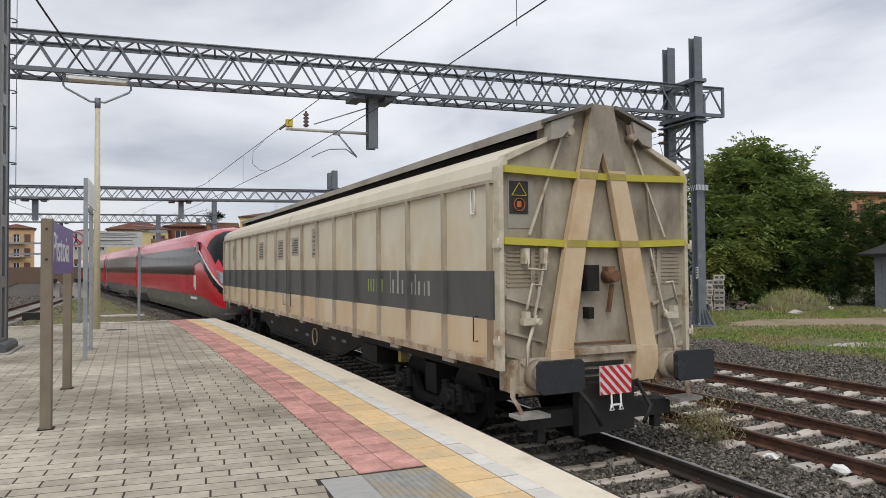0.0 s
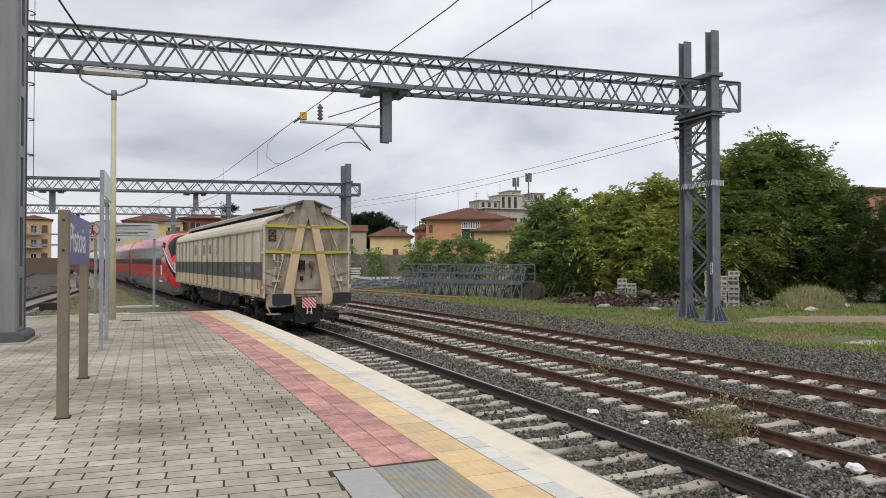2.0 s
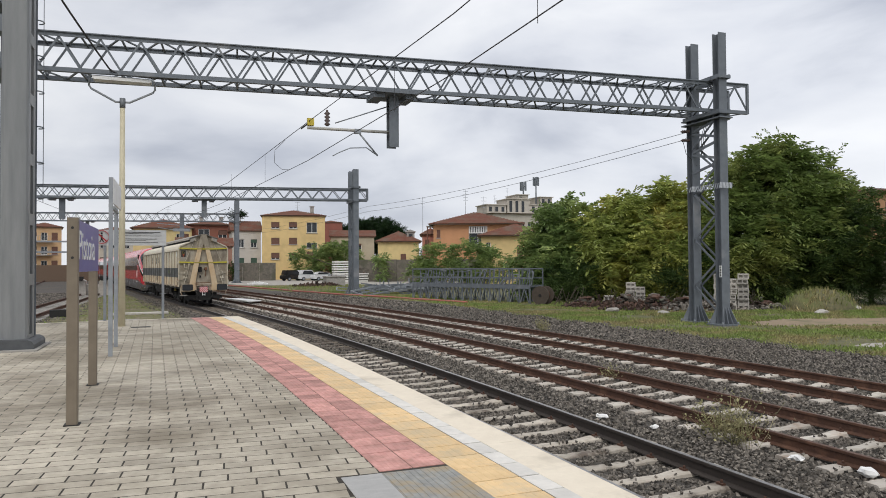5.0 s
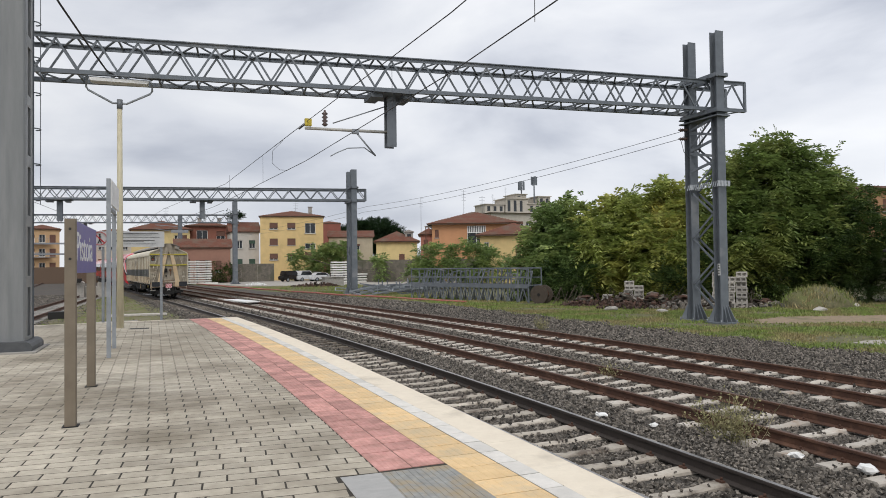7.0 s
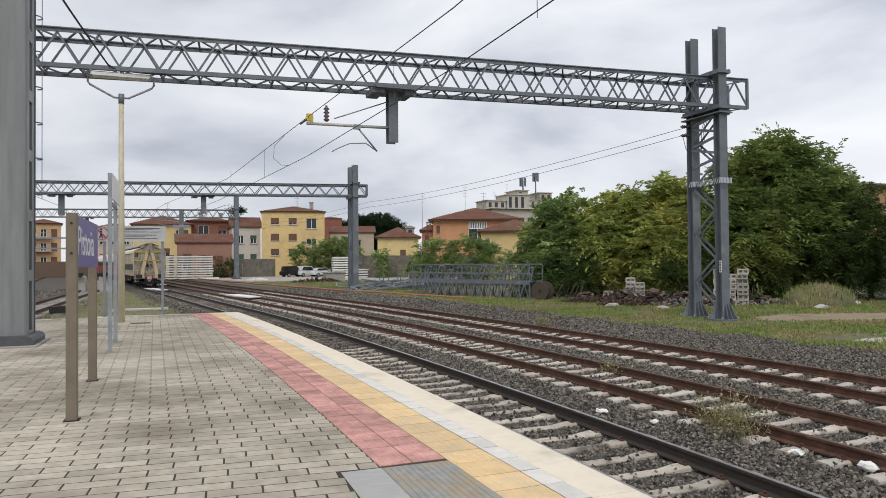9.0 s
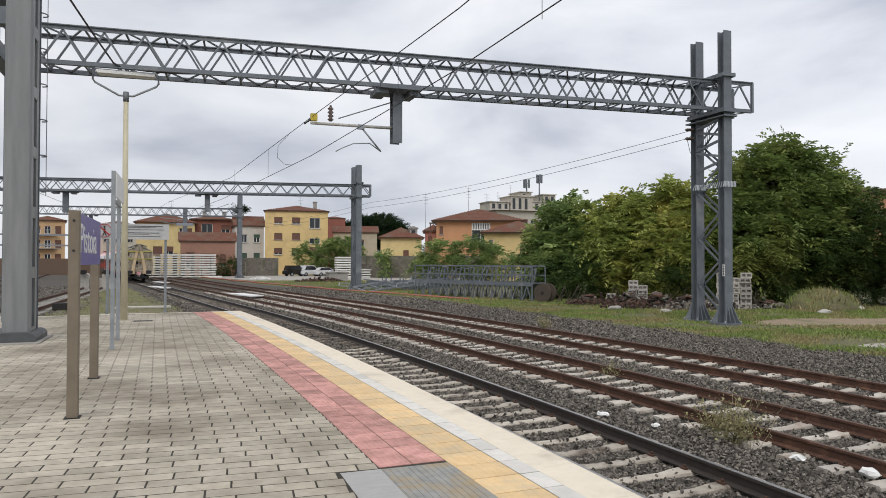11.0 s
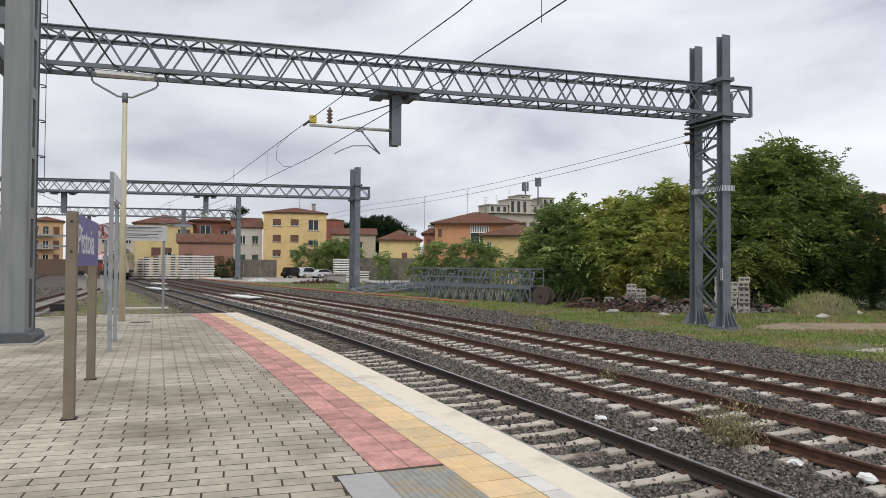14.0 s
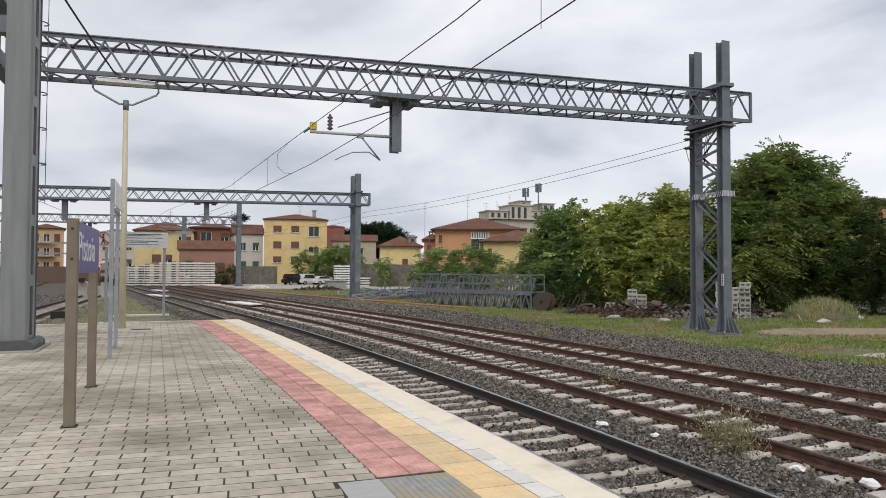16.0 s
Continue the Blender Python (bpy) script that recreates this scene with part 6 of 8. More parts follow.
def house(label, x0, x1, y, depth, z_eave, wall_mat, roof_h, windows, turn=0.0, over=0.5, shutter="shutter_brown", roof="hip", name="house", z_base=-0.3, chimneys=()):
    """A house whose front, from x0 to x1 at y, faces the tracks; windows: (across 0..1, sill z, width, height, closed)."""
    cx = (x0 + x1) / 2
    h = empty(name, Matrix.Translation((cx, y, 0)) @ Matrix.Rotation(radians(turn), 4, "Z"), label, "house", "houses behind the yard")
    w = (x1 - x0) / 2
    # front wall in strips, with real openings
    bm = bmesh.new()
    cols = sorted({-w, w} | {e for f, s, ww, hh, c in windows for e in (-w + f * 2 * w - ww / 2, -w + f * 2 * w + ww / 2)})
    lev = sorted({z_base, z_eave} | {e for f, s, ww, hh, c in windows for e in (s, s + hh)})
    for a, b in zip(cols, cols[1:]):
        for c, d in zip(lev, lev[1:]):
            mx, mz = (a + b) / 2, (c + d) / 2
            if any(abs(mx - (-w + f * 2 * w)) < ww / 2 and s < mz < s + hh for f, s, ww, hh, cl in windows):
                continue
            if b - a > 0.001:
                box(bm, a, b, 0, 0.35, c, d)
    bmesh.ops.remove_doubles(bm, verts=bm.verts, dist=0.0005)
    part("front_wall", bm, wall_mat, h)
    for nm, q in (("side_wall", (-w, -w + 0.3, 0.35, depth)), ("side_wall", (w - 0.3, w, 0.35, depth)), ("back_wall", (-w + 0.3, w - 0.3, depth - 0.3, depth))):
        bm = bmesh.new()
        box(bm, *q, z_base, z_eave)
        part(nm, bm, wall_mat, h)
    bm = bmesh.new()
    box(bm, -w + 0.3, w - 0.3, 1.2, 1.3, z_base, z_eave - 0.1)
    part("inner_wall", bm, M["dark"], h)
    bm = bmesh.new()
    box(bm, -w - over, w + over, -over, depth + over, z_eave, z_eave + 0.158)
    part("eaves_board", bm, M["wood"], h)
    bm = bmesh.new()
    a, b, c, d = -w - over - 0.1, w + over + 0.1, -over - 0.1, depth + over + 0.1
    z = z_eave + 0.16
    lo = [bm.verts.new(v) for v in ((a, c, z), (b, c, z), (b, d, z), (a, d, z))]
    if roof == "hip":
        r = min(w, depth / 2) + over
        if w >= depth / 2:
            e = [bm.verts.new((a + r, (c + d) / 2, z + roof_h)), bm.verts.new((b - r, (c + d) / 2, z + roof_h))]
            fs = ((lo[0], lo[1], e[1], e[0]), (lo[1], lo[2], e[1]), (lo[2], lo[3], e[0], e[1]), (lo[3], lo[0], e[0]))
        else:
            e = [bm.verts.new((0, c + r, z + roof_h)), bm.verts.new((0, d - r, z + roof_h))]
            fs = ((lo[0], lo[1], e[0]), (lo[1], lo[2], e[1], e[0]), (lo[2], lo[3], e[1]), (lo[3], lo[0], e[0], e[1]))
    else:
        e = [bm.verts.new((a, (c + d) / 2, z + roof_h)), bm.verts.new((b, (c + d) / 2, z + roof_h))]
        fs = ((lo[0], lo[1], e[1], e[0]), (lo[1], lo[2], e[1]), (lo[2], lo[3], e[0], e[1]), (lo[3], lo[0], e[0]))
    for f in fs:
        bm.faces.new(f)
    bm.faces.new(lo[::-1])
    rf = part("roof", bm, M["roof_tile"] if roof_h > 0.3 else M["concrete"], h, "weathered terracotta tile roof" if roof_h > 0.3 else "flat concrete roof")
    if roof_h > 0.3:
        bm = bmesh.new()
        n = int((b - a) / 0.45)
        for i in range(n + 1):
            x = a + (b - a) * i / n
            t = min(1.0, (x - a) / max(0.1, r), (b - x) / max(0.1, r)) if roof == "hip" and w >= depth / 2 else (1 if roof != "hip" else min(1, max(0.05, 1 - abs(x) / (w + over))))
            if t > 0.08:
                beam(bm, (x, c, z + 0.03), (x, c + ((d - c) / 2 if w >= depth / 2 or roof != "hip" else r) * t, z + roof_h * t + 0.03), 0.2, 0.045)
        tl = part("tile_field", bm, M["roof_tile"], rf)
        tl["kind"] = "stuff"
    for x, yy in chimneys:
        bm = bmesh.new()
        box(bm, x - 0.35, x + 0.35, yy - 0.35, yy + 0.35, z_eave, z_eave + roof_h + 0.9)
        box(bm, x - 0.45, x + 0.45, yy - 0.45, yy + 0.45, z_eave + roof_h + 0.9, z_eave + roof_h + 1.05)
        part("chimney", bm, M["concrete"], h)
    for f, s, ww, hh, closed in windows:
        x = -w + f * 2 * w
        bm = bmesh.new()
        for q in ((x - ww / 2, x - ww / 2 + 0.08, s, s + hh), (x + ww / 2 - 0.08, x + ww / 2, s, s + hh), (x - 0.04, x + 0.04, s, s + hh), (x - ww / 2, x + ww / 2, s + hh - 0.08, s + hh), (x - ww / 2, x + ww / 2, s, s + 0.08)):
            box(bm, q[0], q[1], 0.14, 0.2, q[2], q[3])
        win = part("window", bm, M["white"], h)
        bm = bmesh.new()
        box(bm, x - ww / 2, x + ww / 2, 0.2, 0.22, s, s + hh)
        part("pane", bm, M["glass"], win)
        bm = bmesh.new()
        box(bm, x - ww / 2 - 0.1, x + ww / 2 + 0.1, -0.1, 0.1, s - 0.12, s - 0.002)
        part("sill", bm, M["concrete"], win)
        if closed:
            bm = bmesh.new()
            k = 10
            z1 = s + hh - hh * closed
            st_ = (s + hh - z1) / k
            edge = [q for i in range(k) for q in ((0.045, z1 + st_ * i), (0.07, z1 + st_ * (i + 0.9)))]
            prism(bm, edge + [(0.07, s + hh), (0.1, s + hh), (0.1, z1)], x - ww / 2 + 0.01, x + ww / 2 - 0.01, m=Matrix(((0, 1, 0, 0), (1, 0, 0, 0), (0, 0, 1, 0), (0, 0, 0, 1))))
            part("shutter", bm, M[shutter], win, "slatted closed shutter")
    return h


YEL, YEL2 = stucco("ochre_yellow_stucco", (0.72, 0.53, 0.25)), stucco("pale_yellow_stucco", (0.70, 0.56, 0.27))
house("three-storey ochre house with brown shutters and a red hip roof", 14.04, 25.2, 128.5, 11, 11.4, YEL, 1.3,
      [(f, z, 1.45, 1.2, c) for f, cs in ((0.21, (0.75, 1, 0.8)), (0.49, (0.55, 1, 0.75))) for z, c in zip((3.6, 6.3, 9.15), cs)]
      + [(0.79, 3.3, 1.9, 1.7, 0.5), (0.79, 5.6, 1.9, 1.0, 0), (0.79, 8.4, 1.9, 1.9, 0), (0.1, 0.4, 1.6, 1.7, 0.5)], turn=-8.7, over=0.25, chimneys=((3.4, 6),))
house("white-grey plastered house with green shutters and tiled roof", 9.2, 14.2, 132, 9, 8.7, stucco("grey_white_stucco", (0.56, 0.53, 0.48)), 2.0,
      [(f, z, 1.1, 1.5, c) for f, cs in ((0.3, (1, 0)), (0.75, (1, 0.4))) for z, c in zip((2.4, 5.8), cs)], shutter="shutter_green", roof="gable", over=0.2)
house("low brick-red house with a long tiled roof", -0.1, 8.3, 120, 7, 5.5, stucco("faded_brick_red_stucco", (0.34, 0.185, 0.135)), 1.55,
      [(0.18, 1.2, 1.4, 2.6, 0.6), (0.5, 1.4, 2.0, 2.2, 1), (0.78, 1.6, 0.9, 1.9, 0.8)], roof="gable", over=0.2)
house("dark red house with roof terrace behind the low house", 2.0, 9.6, 142, 9, 10.3, stucco("dark_red_stucco", (0.27, 0.11, 0.075)), 0.9,
      [(0.35, 7.4, 2.0, 2.2, 0), (0.8, 7.6, 1.6, 1.8, 0.5)], chimneys=((-1.5, 4), (2.2, 4)))
house("yellow house with tiled hip roof behind the sleeper stacks", -7.6, 2.4, 139, 10, 9.4, YEL2, 1.9,
      [(0.36, 3.6, 1.6, 1.5, 1), (0.55, 3.6, 1.6, 1.5, 0.6), (0.78, 7.0, 1.0, 1.5, 0), (0.9, 7.0, 1.0, 1.5, 0.5), (0.9, 3.6, 1.0, 1.5, 1)])
tan_house = house("tall tan apartment house with balconies and a brown roof", -28.0, -21.9, 159, 9, 10.4, stucco("tan_orange_render", (0.60, 0.40, 0.22)), 1.0,
                  [(f, z, 1.1, 1.6, c) for f, c in ((0.2, 0.4), (0.5, 0), (0.8, 1)) for z in (2.2, 5.0, 7.8)], turn=8.9, over=0.3)
for z in (4.8, 7.6):
    bm = bmesh.new()
    box(bm, -2.6, 1.4, -1.0, 0.0, z, z + 0.15)
    slab = part("balcony", bm, M["concrete"], tan_house, "projecting balcony with a thin railing")
    for k in range(11):
        bm = bmesh.new()
        box(bm, -2.58 + k * 0.39, -2.54 + k * 0.39, -0.98, -0.94, z + 0.15, z + 1.05)
        part("baluster", bm, M["galv"], slab)
    bm = bmesh.new()
    box(bm, -2.6, 1.4, -0.99, -0.93, z + 1.05, z + 1.12)
    part("handrail", bm, M["galv"], slab)
orange_house = house("large orange house with a broad tiled hip roof", 34.9, 47.3, 95.3, 12, 8.3, stucco("orange_stucco", (0.56, 0.29, 0.15)), 2.1,
                     [(0.06, 6.4, 0.55, 1.2, 1), (0.53, 5.2, 2.7, 2.9, 0), (0.88, 5.2, 1.2, 1.6, 1)], turn=-23.3, over=0.7, shutter="shutter_brown")
for k in range(11):
    bm = bmesh.new()
    box(bm, -0.93 + k * 0.255, -0.79 + k * 0.255, -0.06, -0.02, 7.15, 8.1)
    part("screen_slat", bm, M["white"], orange_house, "white slat of the balcony screen")
bm = bmesh.new()
box(bm, -0.98, 1.92, -0.08, 0.02, 7.02, 7.15)
part("balcony_rail", bm, M["white"], orange_house)
for z in (8.2, 5.0):
    bm = bmesh.new()
    box(bm, -7.3, -6.2, 0.3, 2.4, z - 0.14, z)
    part("side_balcony", bm, M["concrete"], orange_house)
bm = bmesh.new()
box(bm, -7.2, -7.05, 0.35, 0.5, 5.0, 8.1)
part("balcony_post", bm, M["shutter_brown"], orange_house)
house("cream-yellow house with a low tiled hip roof", 35.7, 44.4, 80.0, 9, 5.95, stucco("cream_yellow_stucco", (0.64, 0.48, 0.23)), 1.7,
      [(0.10, 3.6, 0.6, 1.6, 0), (0.56, 1.4, 0.7, 3.4, 0.9), (0.85, 3.0, 0.8, 1.8, 1)], turn=-25.8, over=0.5)
yellow_house = house("low yellow house with a red tiled roof", 32.95, 40.2, 119.3, 9, 6.5, YEL2, 1.95, [(0.62, 2.4, 1.0, 2.0, 1)], turn=-17.1, over=0.5)
bm = bmesh.new()
box(bm, 1.5, 2.9, 1.2, 4.0, 6.7, 8.3)
prism(bm, [(1.3, 8.3), (3.1, 8.3), (3.1, 8.45), (2.2, 8.75), (1.3, 8.45)], 1.0, 4.2)
dormer = part("dormer", bm, M["concrete"], yellow_house, "small pale roof dormer")
bm = bmesh.new()
box(bm, 1.85, 2.55, 1.17, 1.2, 7.2, 8.0)
part("pane", bm, M["glass"], dormer)
house("small pink house with tiled roof", 36.9, 39.6, 107, 8, 7.2, stucco("pink_red_stucco", (0.46, 0.20, 0.145)), 1.1, [(0.3, 5.0, 0.7, 1.5, 1)], turn=-19.5, over=0.35)
house("beige house with a red tiled roof", 27.9, 36.4, 135.6, 9, 7.95, stucco("beige_stucco", (0.46, 0.40, 0.30)), 1.45, [(0.6, 5.0, 1.8, 1.7, 0.2), (0.25, 5.0, 1.4, 1.7, 1)], turn=-13.3, roof="gable", over=0.2)
house("brick-red house side behind the ochre house", 28.6, 33.4, 150.6, 8, 11.6, stucco("deep_red_stucco", (0.26, 0.095, 0.07)), 0.5, [(0.5, 6.0, 1.0, 1.5, 1)], turn=-11.8, over=0.05)
house("brown-orange house roof above the ivy", 70.5, 90, 62, 12, 10.9, stucco("tan_orange_stucco", (0.42, 0.24, 0.13)), 1.0, [(0.25, 8.3, 1.3, 1.5, 1), (0.6, 8.3, 1.3, 1.5, 1)], turn=-20, chimneys=((-6.5, 4),))

house("pale cream house far behind the red train", -17.5, -9.5, 172, 9, 10.2, stucco("pale_cream_stucco", (0.58, 0.54, 0.45)), 1.2, [(f, z, 1.2, 1.6, 0.6) for f in (0.25, 0.55, 0.85) for z in (3.0, 6.6)])

# the apartment block with its roof structures and antennas
AP = stucco("grey_beige_render", (0.50, 0.46, 0.40))
apt = house("grey-beige apartment block with roof terraces and penthouse", 102, 131, 221, 16, 20.2, AP, 0.2,
            [(0.06 + 0.11 * i, z, 2.0, 1.8, 0.5 if (i * 3) % 4 == 1 else 0) for i in range(9) for z in (12.0, 15.6)], over=0.9)
for x0, x1, z0, z1 in ((-15.4, -8, 20.4, 23.4), (-7.5, 1.5, 20.4, 25.6), (1.5, 15, 20.4, 23.8), (5.5, 10.5, 23.8, 26.6), (-3.5, 0.8, 25.6, 27.2)):
    bm = bmesh.new()
    box(bm, x0, x1, 3, 12, z0, z1)
    box(bm, x0 - 0.4, x1 + 0.4, 2.6, 12.4, z1, z1 + 0.25)
    ph = part("penthouse", bm, AP, apt, "stepped penthouse storey")
    bm = bmesh.new()
    k = x0 + 0.8
    while k < x1 - 1.2:
        box(bm, k, k + 1.1, 2.96, 3.04, z0 + 0.7, z1 - 0.6)
        k += 2.4
    part("window", bm, M["glass"], ph)


def antenna(x, y, z0, z1, panels):
    a = empty("antenna_mast", label="grey rooftop antenna mast with panel aerials", category="antenna")
    bm = bmesh.new()
    rod(bm, (x, y, z0), (x, y, z1), 0.3, 0.22, 8)
    part("pole", bm, M["steel"], a)
    for i in range(panels):
        t = 2 * math.pi * i / panels
        bm = bmesh.new()
        px, py = x + 0.95 * math.cos(t), y + 0.95 * math.sin(t)
        box(bm, px - 0.28, px + 0.28, py - 0.15, py + 0.15, z1 - 3.2, z1 - 0.1)
        beam(bm, (x, y, z1 - 1.6), (px, py, z1 - 1.6), 0.12, 0.12)
        part("panel_aerial", bm, M["steel"], a)
    return a


antenna(121.0, 221.0 + 4, 20.4, 34.0, 4)
antenna(116.4, 221.0 + 5, 26.6, 32.2, 5)


def tv_aerial(x, y, z0, z1):
    a = empty("tv_aerial", label="thin rooftop television aerial", category="antenna", group="roof aerials")
    bm = bmesh.new()
    rod(bm, (x, y, z0), (x, y, z1), 0.04, 0.03, 5)
    part("pole", bm, M["galv"], a)
    for i in range(4):
        bm = bmesh.new()
        z = z1 - 0.2 - i * 0.5
        beam(bm, (x - 0.5 + i * 0.05, y, z), (x + 0.5 - i * 0.05, y, z), 0.04, 0.04)
        part("element", bm, M["galv"], a)


for q in ((44.0, 106, 8.5, 14.6), (39.0, 113, 7.4, 14.0), (21.2, 134, 12, 14.6), (-1.8, 144, 11, 14), (5.4, 146, 11, 13.6), (104, 224, 21, 27), (109, 224, 25, 29.5), (105.5, 226, 20, 26), (44.6, 100, 10, 13)):
    tv_aerial(*q)


# ---- walls, stacks, trestle and clutter of the yard ----
def yard_wall(x0, y0, x1, y1, h, label):
    d = Vector((x1 - x0, y1 - y0, 0))
    n = int(d.length / 2.5)
    w = empty("yard_wall", label=label, category="wall", kind="structure")
    for i in range(n):
        b2 = bmesh.new()
        a, b = Vector((x0, y0, -0.3 + h / 2)) + d * i / n, Vector((x0, y0, -0.3 + h / 2)) + d * (i + 1) / n
        beam(b2, a, b - d.normalized() * 0.03, 0.3, h + 0.3 + random.uniform(-0.05, 0.05))
        part("wall_bay", b2, M["stone_wall"], w)
    return w


yard_wall(4.8, 123, 15.6, 122, 3.1, "grey concrete yard wall below the houses")
yard_wall(24.2, 105, 46, 92, 3.4, "old grey stone wall behind the yard")
yard_wall(46, 92, 80, 60, 3.2, "old grey stone wall behind the trees")


M["new_sleeper"] = mat("fresh_sleeper_concrete", (0.72, 0.71, 0.67), (0.58, 0.57, 0.53), 0.85, 5, vary=0.12)
STACKED = SLEEPER.copy()
STACKED.materials[0] = M["new_sleeper"]


def sleeper_stack(x, y, layers, count, width, turn, label, name="sleeper_stack"):
    st = empty(name, Matrix.Translation((x, y, -0.06)) @ Matrix.Rotation(radians(turn), 4, "Z"), label, "sleeper stack", "stacks of concrete sleepers")
    me = STACKED
    for k in range(layers):
        for i in range(count):
            m = Matrix.Translation((random.uniform(-0.1, 0.1), i * 0.36 + random.uniform(-0.03, 0.03), 0.24 + k * 0.36)) @ Matrix.Rotation(random.uniform(-0.02, 0.02), 4, "Z") @ Matrix.Diagonal((1.02, 1.25, 1.0, 1))
            share("stacked_sleeper", me, st, m)
        for sx in (-0.7, 0.7):
            bm = bmesh.new()
            box(bm, sx - 0.05, sx + 0.05, 0.05, count * 0.36 - 0.3, 0.242 + k * 0.36, 0.378 + k * 0.36)
            part("spacer_batten", bm, M["wood"], st)
    return st


for x, y, turn, layers in ((3.75, 111.4, 6, 10), (1.25, 112.0, 14, 10), (-1.2, 112.7, 18, 10), (-3.55, 113.6, 22, 9), (-5.7, 115.0, 26, 8)):
    sleeper_stack(x, y, layers, 6, 2.6, turn, "tall stack of pale concrete sleepers on battens")
sleeper_stack(4.6, 109.6, 1, 3, 2.6, 4, "few loose pale concrete sleepers on the ground")
sleeper_stack(23.0, 104, 9, 4, 2.6, 0, "stack of pale concrete sleepers in the yard")
sleeper_stack(25.6, 103, 4, 5, 2.6, 8, "low stack of pale concrete sleepers in the yard")
sleeper_stack(24.9, 70, 5, 4, 2.6, -20, "low stack of pale concrete sleepers by the trestle")


def trestle():
    t = empty("steel_trestle", label="long grey steel lattice walkway lying on trestle legs", category="trestle")
    a, b = Vector((15.9, 48.35, 0)), Vector((20.2, 38.5, 0))
    d = (b - a).normalized()
    n = Vector((-d.y, d.x, 0))
    if n.x < 0:
        n = -n
    L = (b - a).length

    def at(s, o, z):
        return a + d * s + n * o + Vector((0, 0, z))
    for o in (0, 1.3):
        for z, h in ((0.95, 0.24), (1.5, 0.07), (2.08, 0.08)):
            bm = bmesh.new()
            beam(bm, at(0, o, z), at(L, o, z), 0.08, h)
            part("side_rail", bm, M["steel"], t)
        k = 13
        for i in range(k + 1):
            bm = bmesh.new()
            beam(bm, at(L * i / k, o, 0.9), at(L * i / k, o, 2.08), 0.06, 0.06)
            part("upright", bm, M["steel"], t)
            bm = bmesh.new()
            beam(bm, at(L * i / k, o, -0.06), at(L * i / k, o, 0.85), 0.09, 0.06)
            part("trestle_leg", bm, M["steel"], t)
            if i < k:
                bm = bmesh.new()
                beam(bm, at(L * (i + 0.1) / k, o, 0.0), at(L * (i + 0.5) / k, o, 0.85), 0.06, 0.045)
                part("diagonal", bm, M["galv"], t)
                bm = bmesh.new()
                beam(bm, at(L * (i + 0.9) / k, o, 0.0), at(L * (i + 0.5) / k, o, 0.85), 0.06, 0.045)
                part("diagonal", bm, M["steel"], t)
    bm = bmesh.new()
    for i in range(60):
        beam(bm, at(L * i / 60, 0, 0.98), at(L * i / 60, 1.3, 0.98), 0.12, 0.03)
    part("grating", bm, M["steel"], t)
    # loose steel frames stored on the walkway
    for i in range(20):
        s0 = L * (0.02 + 0.047 * i)
        bm = bmesh.new()
        p0, p1 = at(s0, 0.45 + 0.1 * (i % 5), 1.0), at(s0 + random.uniform(0.15, 0.5), 0.5 + 0.1 * (i % 4), random.uniform(1.7, 2.05))
        q = d * 0.35
        for u, v in ((p0, p1), (p0 + q, p1 + q), (p1, p1 + q), (p0.lerp(p1, 0.5), p0.lerp(p1, 0.5) + q)):
            beam(bm, u, v, 0.05, 0.05)
        part("stored_frame", bm, M["galv" if i % 2 else "steel"], t)
    return t


trestle()


def scrap_frames(x, y, n, label):
    s = empty("scrap_frames", Matrix.Translation((x, y, -0.06)), label, "scrap pile")
    for i in range(n):
        bm = bmesh.new()
        c = Vector((random.uniform(-2.6, 2.6), random.uniform(-1.2, 1.2), 0.12 + 0.06 * i))
        m = Matrix.Translation(c) @ Euler((random.uniform(-0.25, 0.25), random.uniform(-0.2, 0.2), random.uniform(-0.5, 0.5))).to_matrix().to_4x4()
        w, h = random.uniform(0.9, 1.8), random.uniform(0.5, 0.9)
        pts = [m @ Vector(q) for q in ((-w, -h, 0), (w, -h, 0), (w, h, 0), (-w, h, 0))]
        for p0, p1 in zip(pts, pts[1:] + pts[:1]):
            beam(bm, p0, p1, 0.09, 0.09)
        beam(bm, pts[0].lerp(pts[1], 0.5), pts[2].lerp(pts[3], 0.5), 0.07, 0.07)
        beam(bm, pts[0].lerp(pts[1], 0.5), pts[0].lerp(pts[1], 0.5) + Vector((0, 0, 0.55)), 0.07, 0.07)
        part("frame", bm, M["steel" if i % 2 else "galv"], s)
    return s


scrap_frames(17.2, 56, 12, "heap of grey steel frames on the grass")
scrap_frames(20.5, 60, 10, "heap of grey steel frames on the grass")
scrap_frames(16.4, 63, 8, "heap of grey steel frames on the grass")
bm = bmesh.new()
box(bm, 16.7, 19.0, 84, 86.0, -0.06, 1.0)
box(bm, 16.6, 19.1, 83.9, 86.1, 1.0, 1.1)
box(bm, 17.3, 18.6, 83.96, 84.0, 0.1, 0.8)
tagged(part("concrete_bin", bm, M["concrete"]), "open grey concrete bin in the yard", "bin")

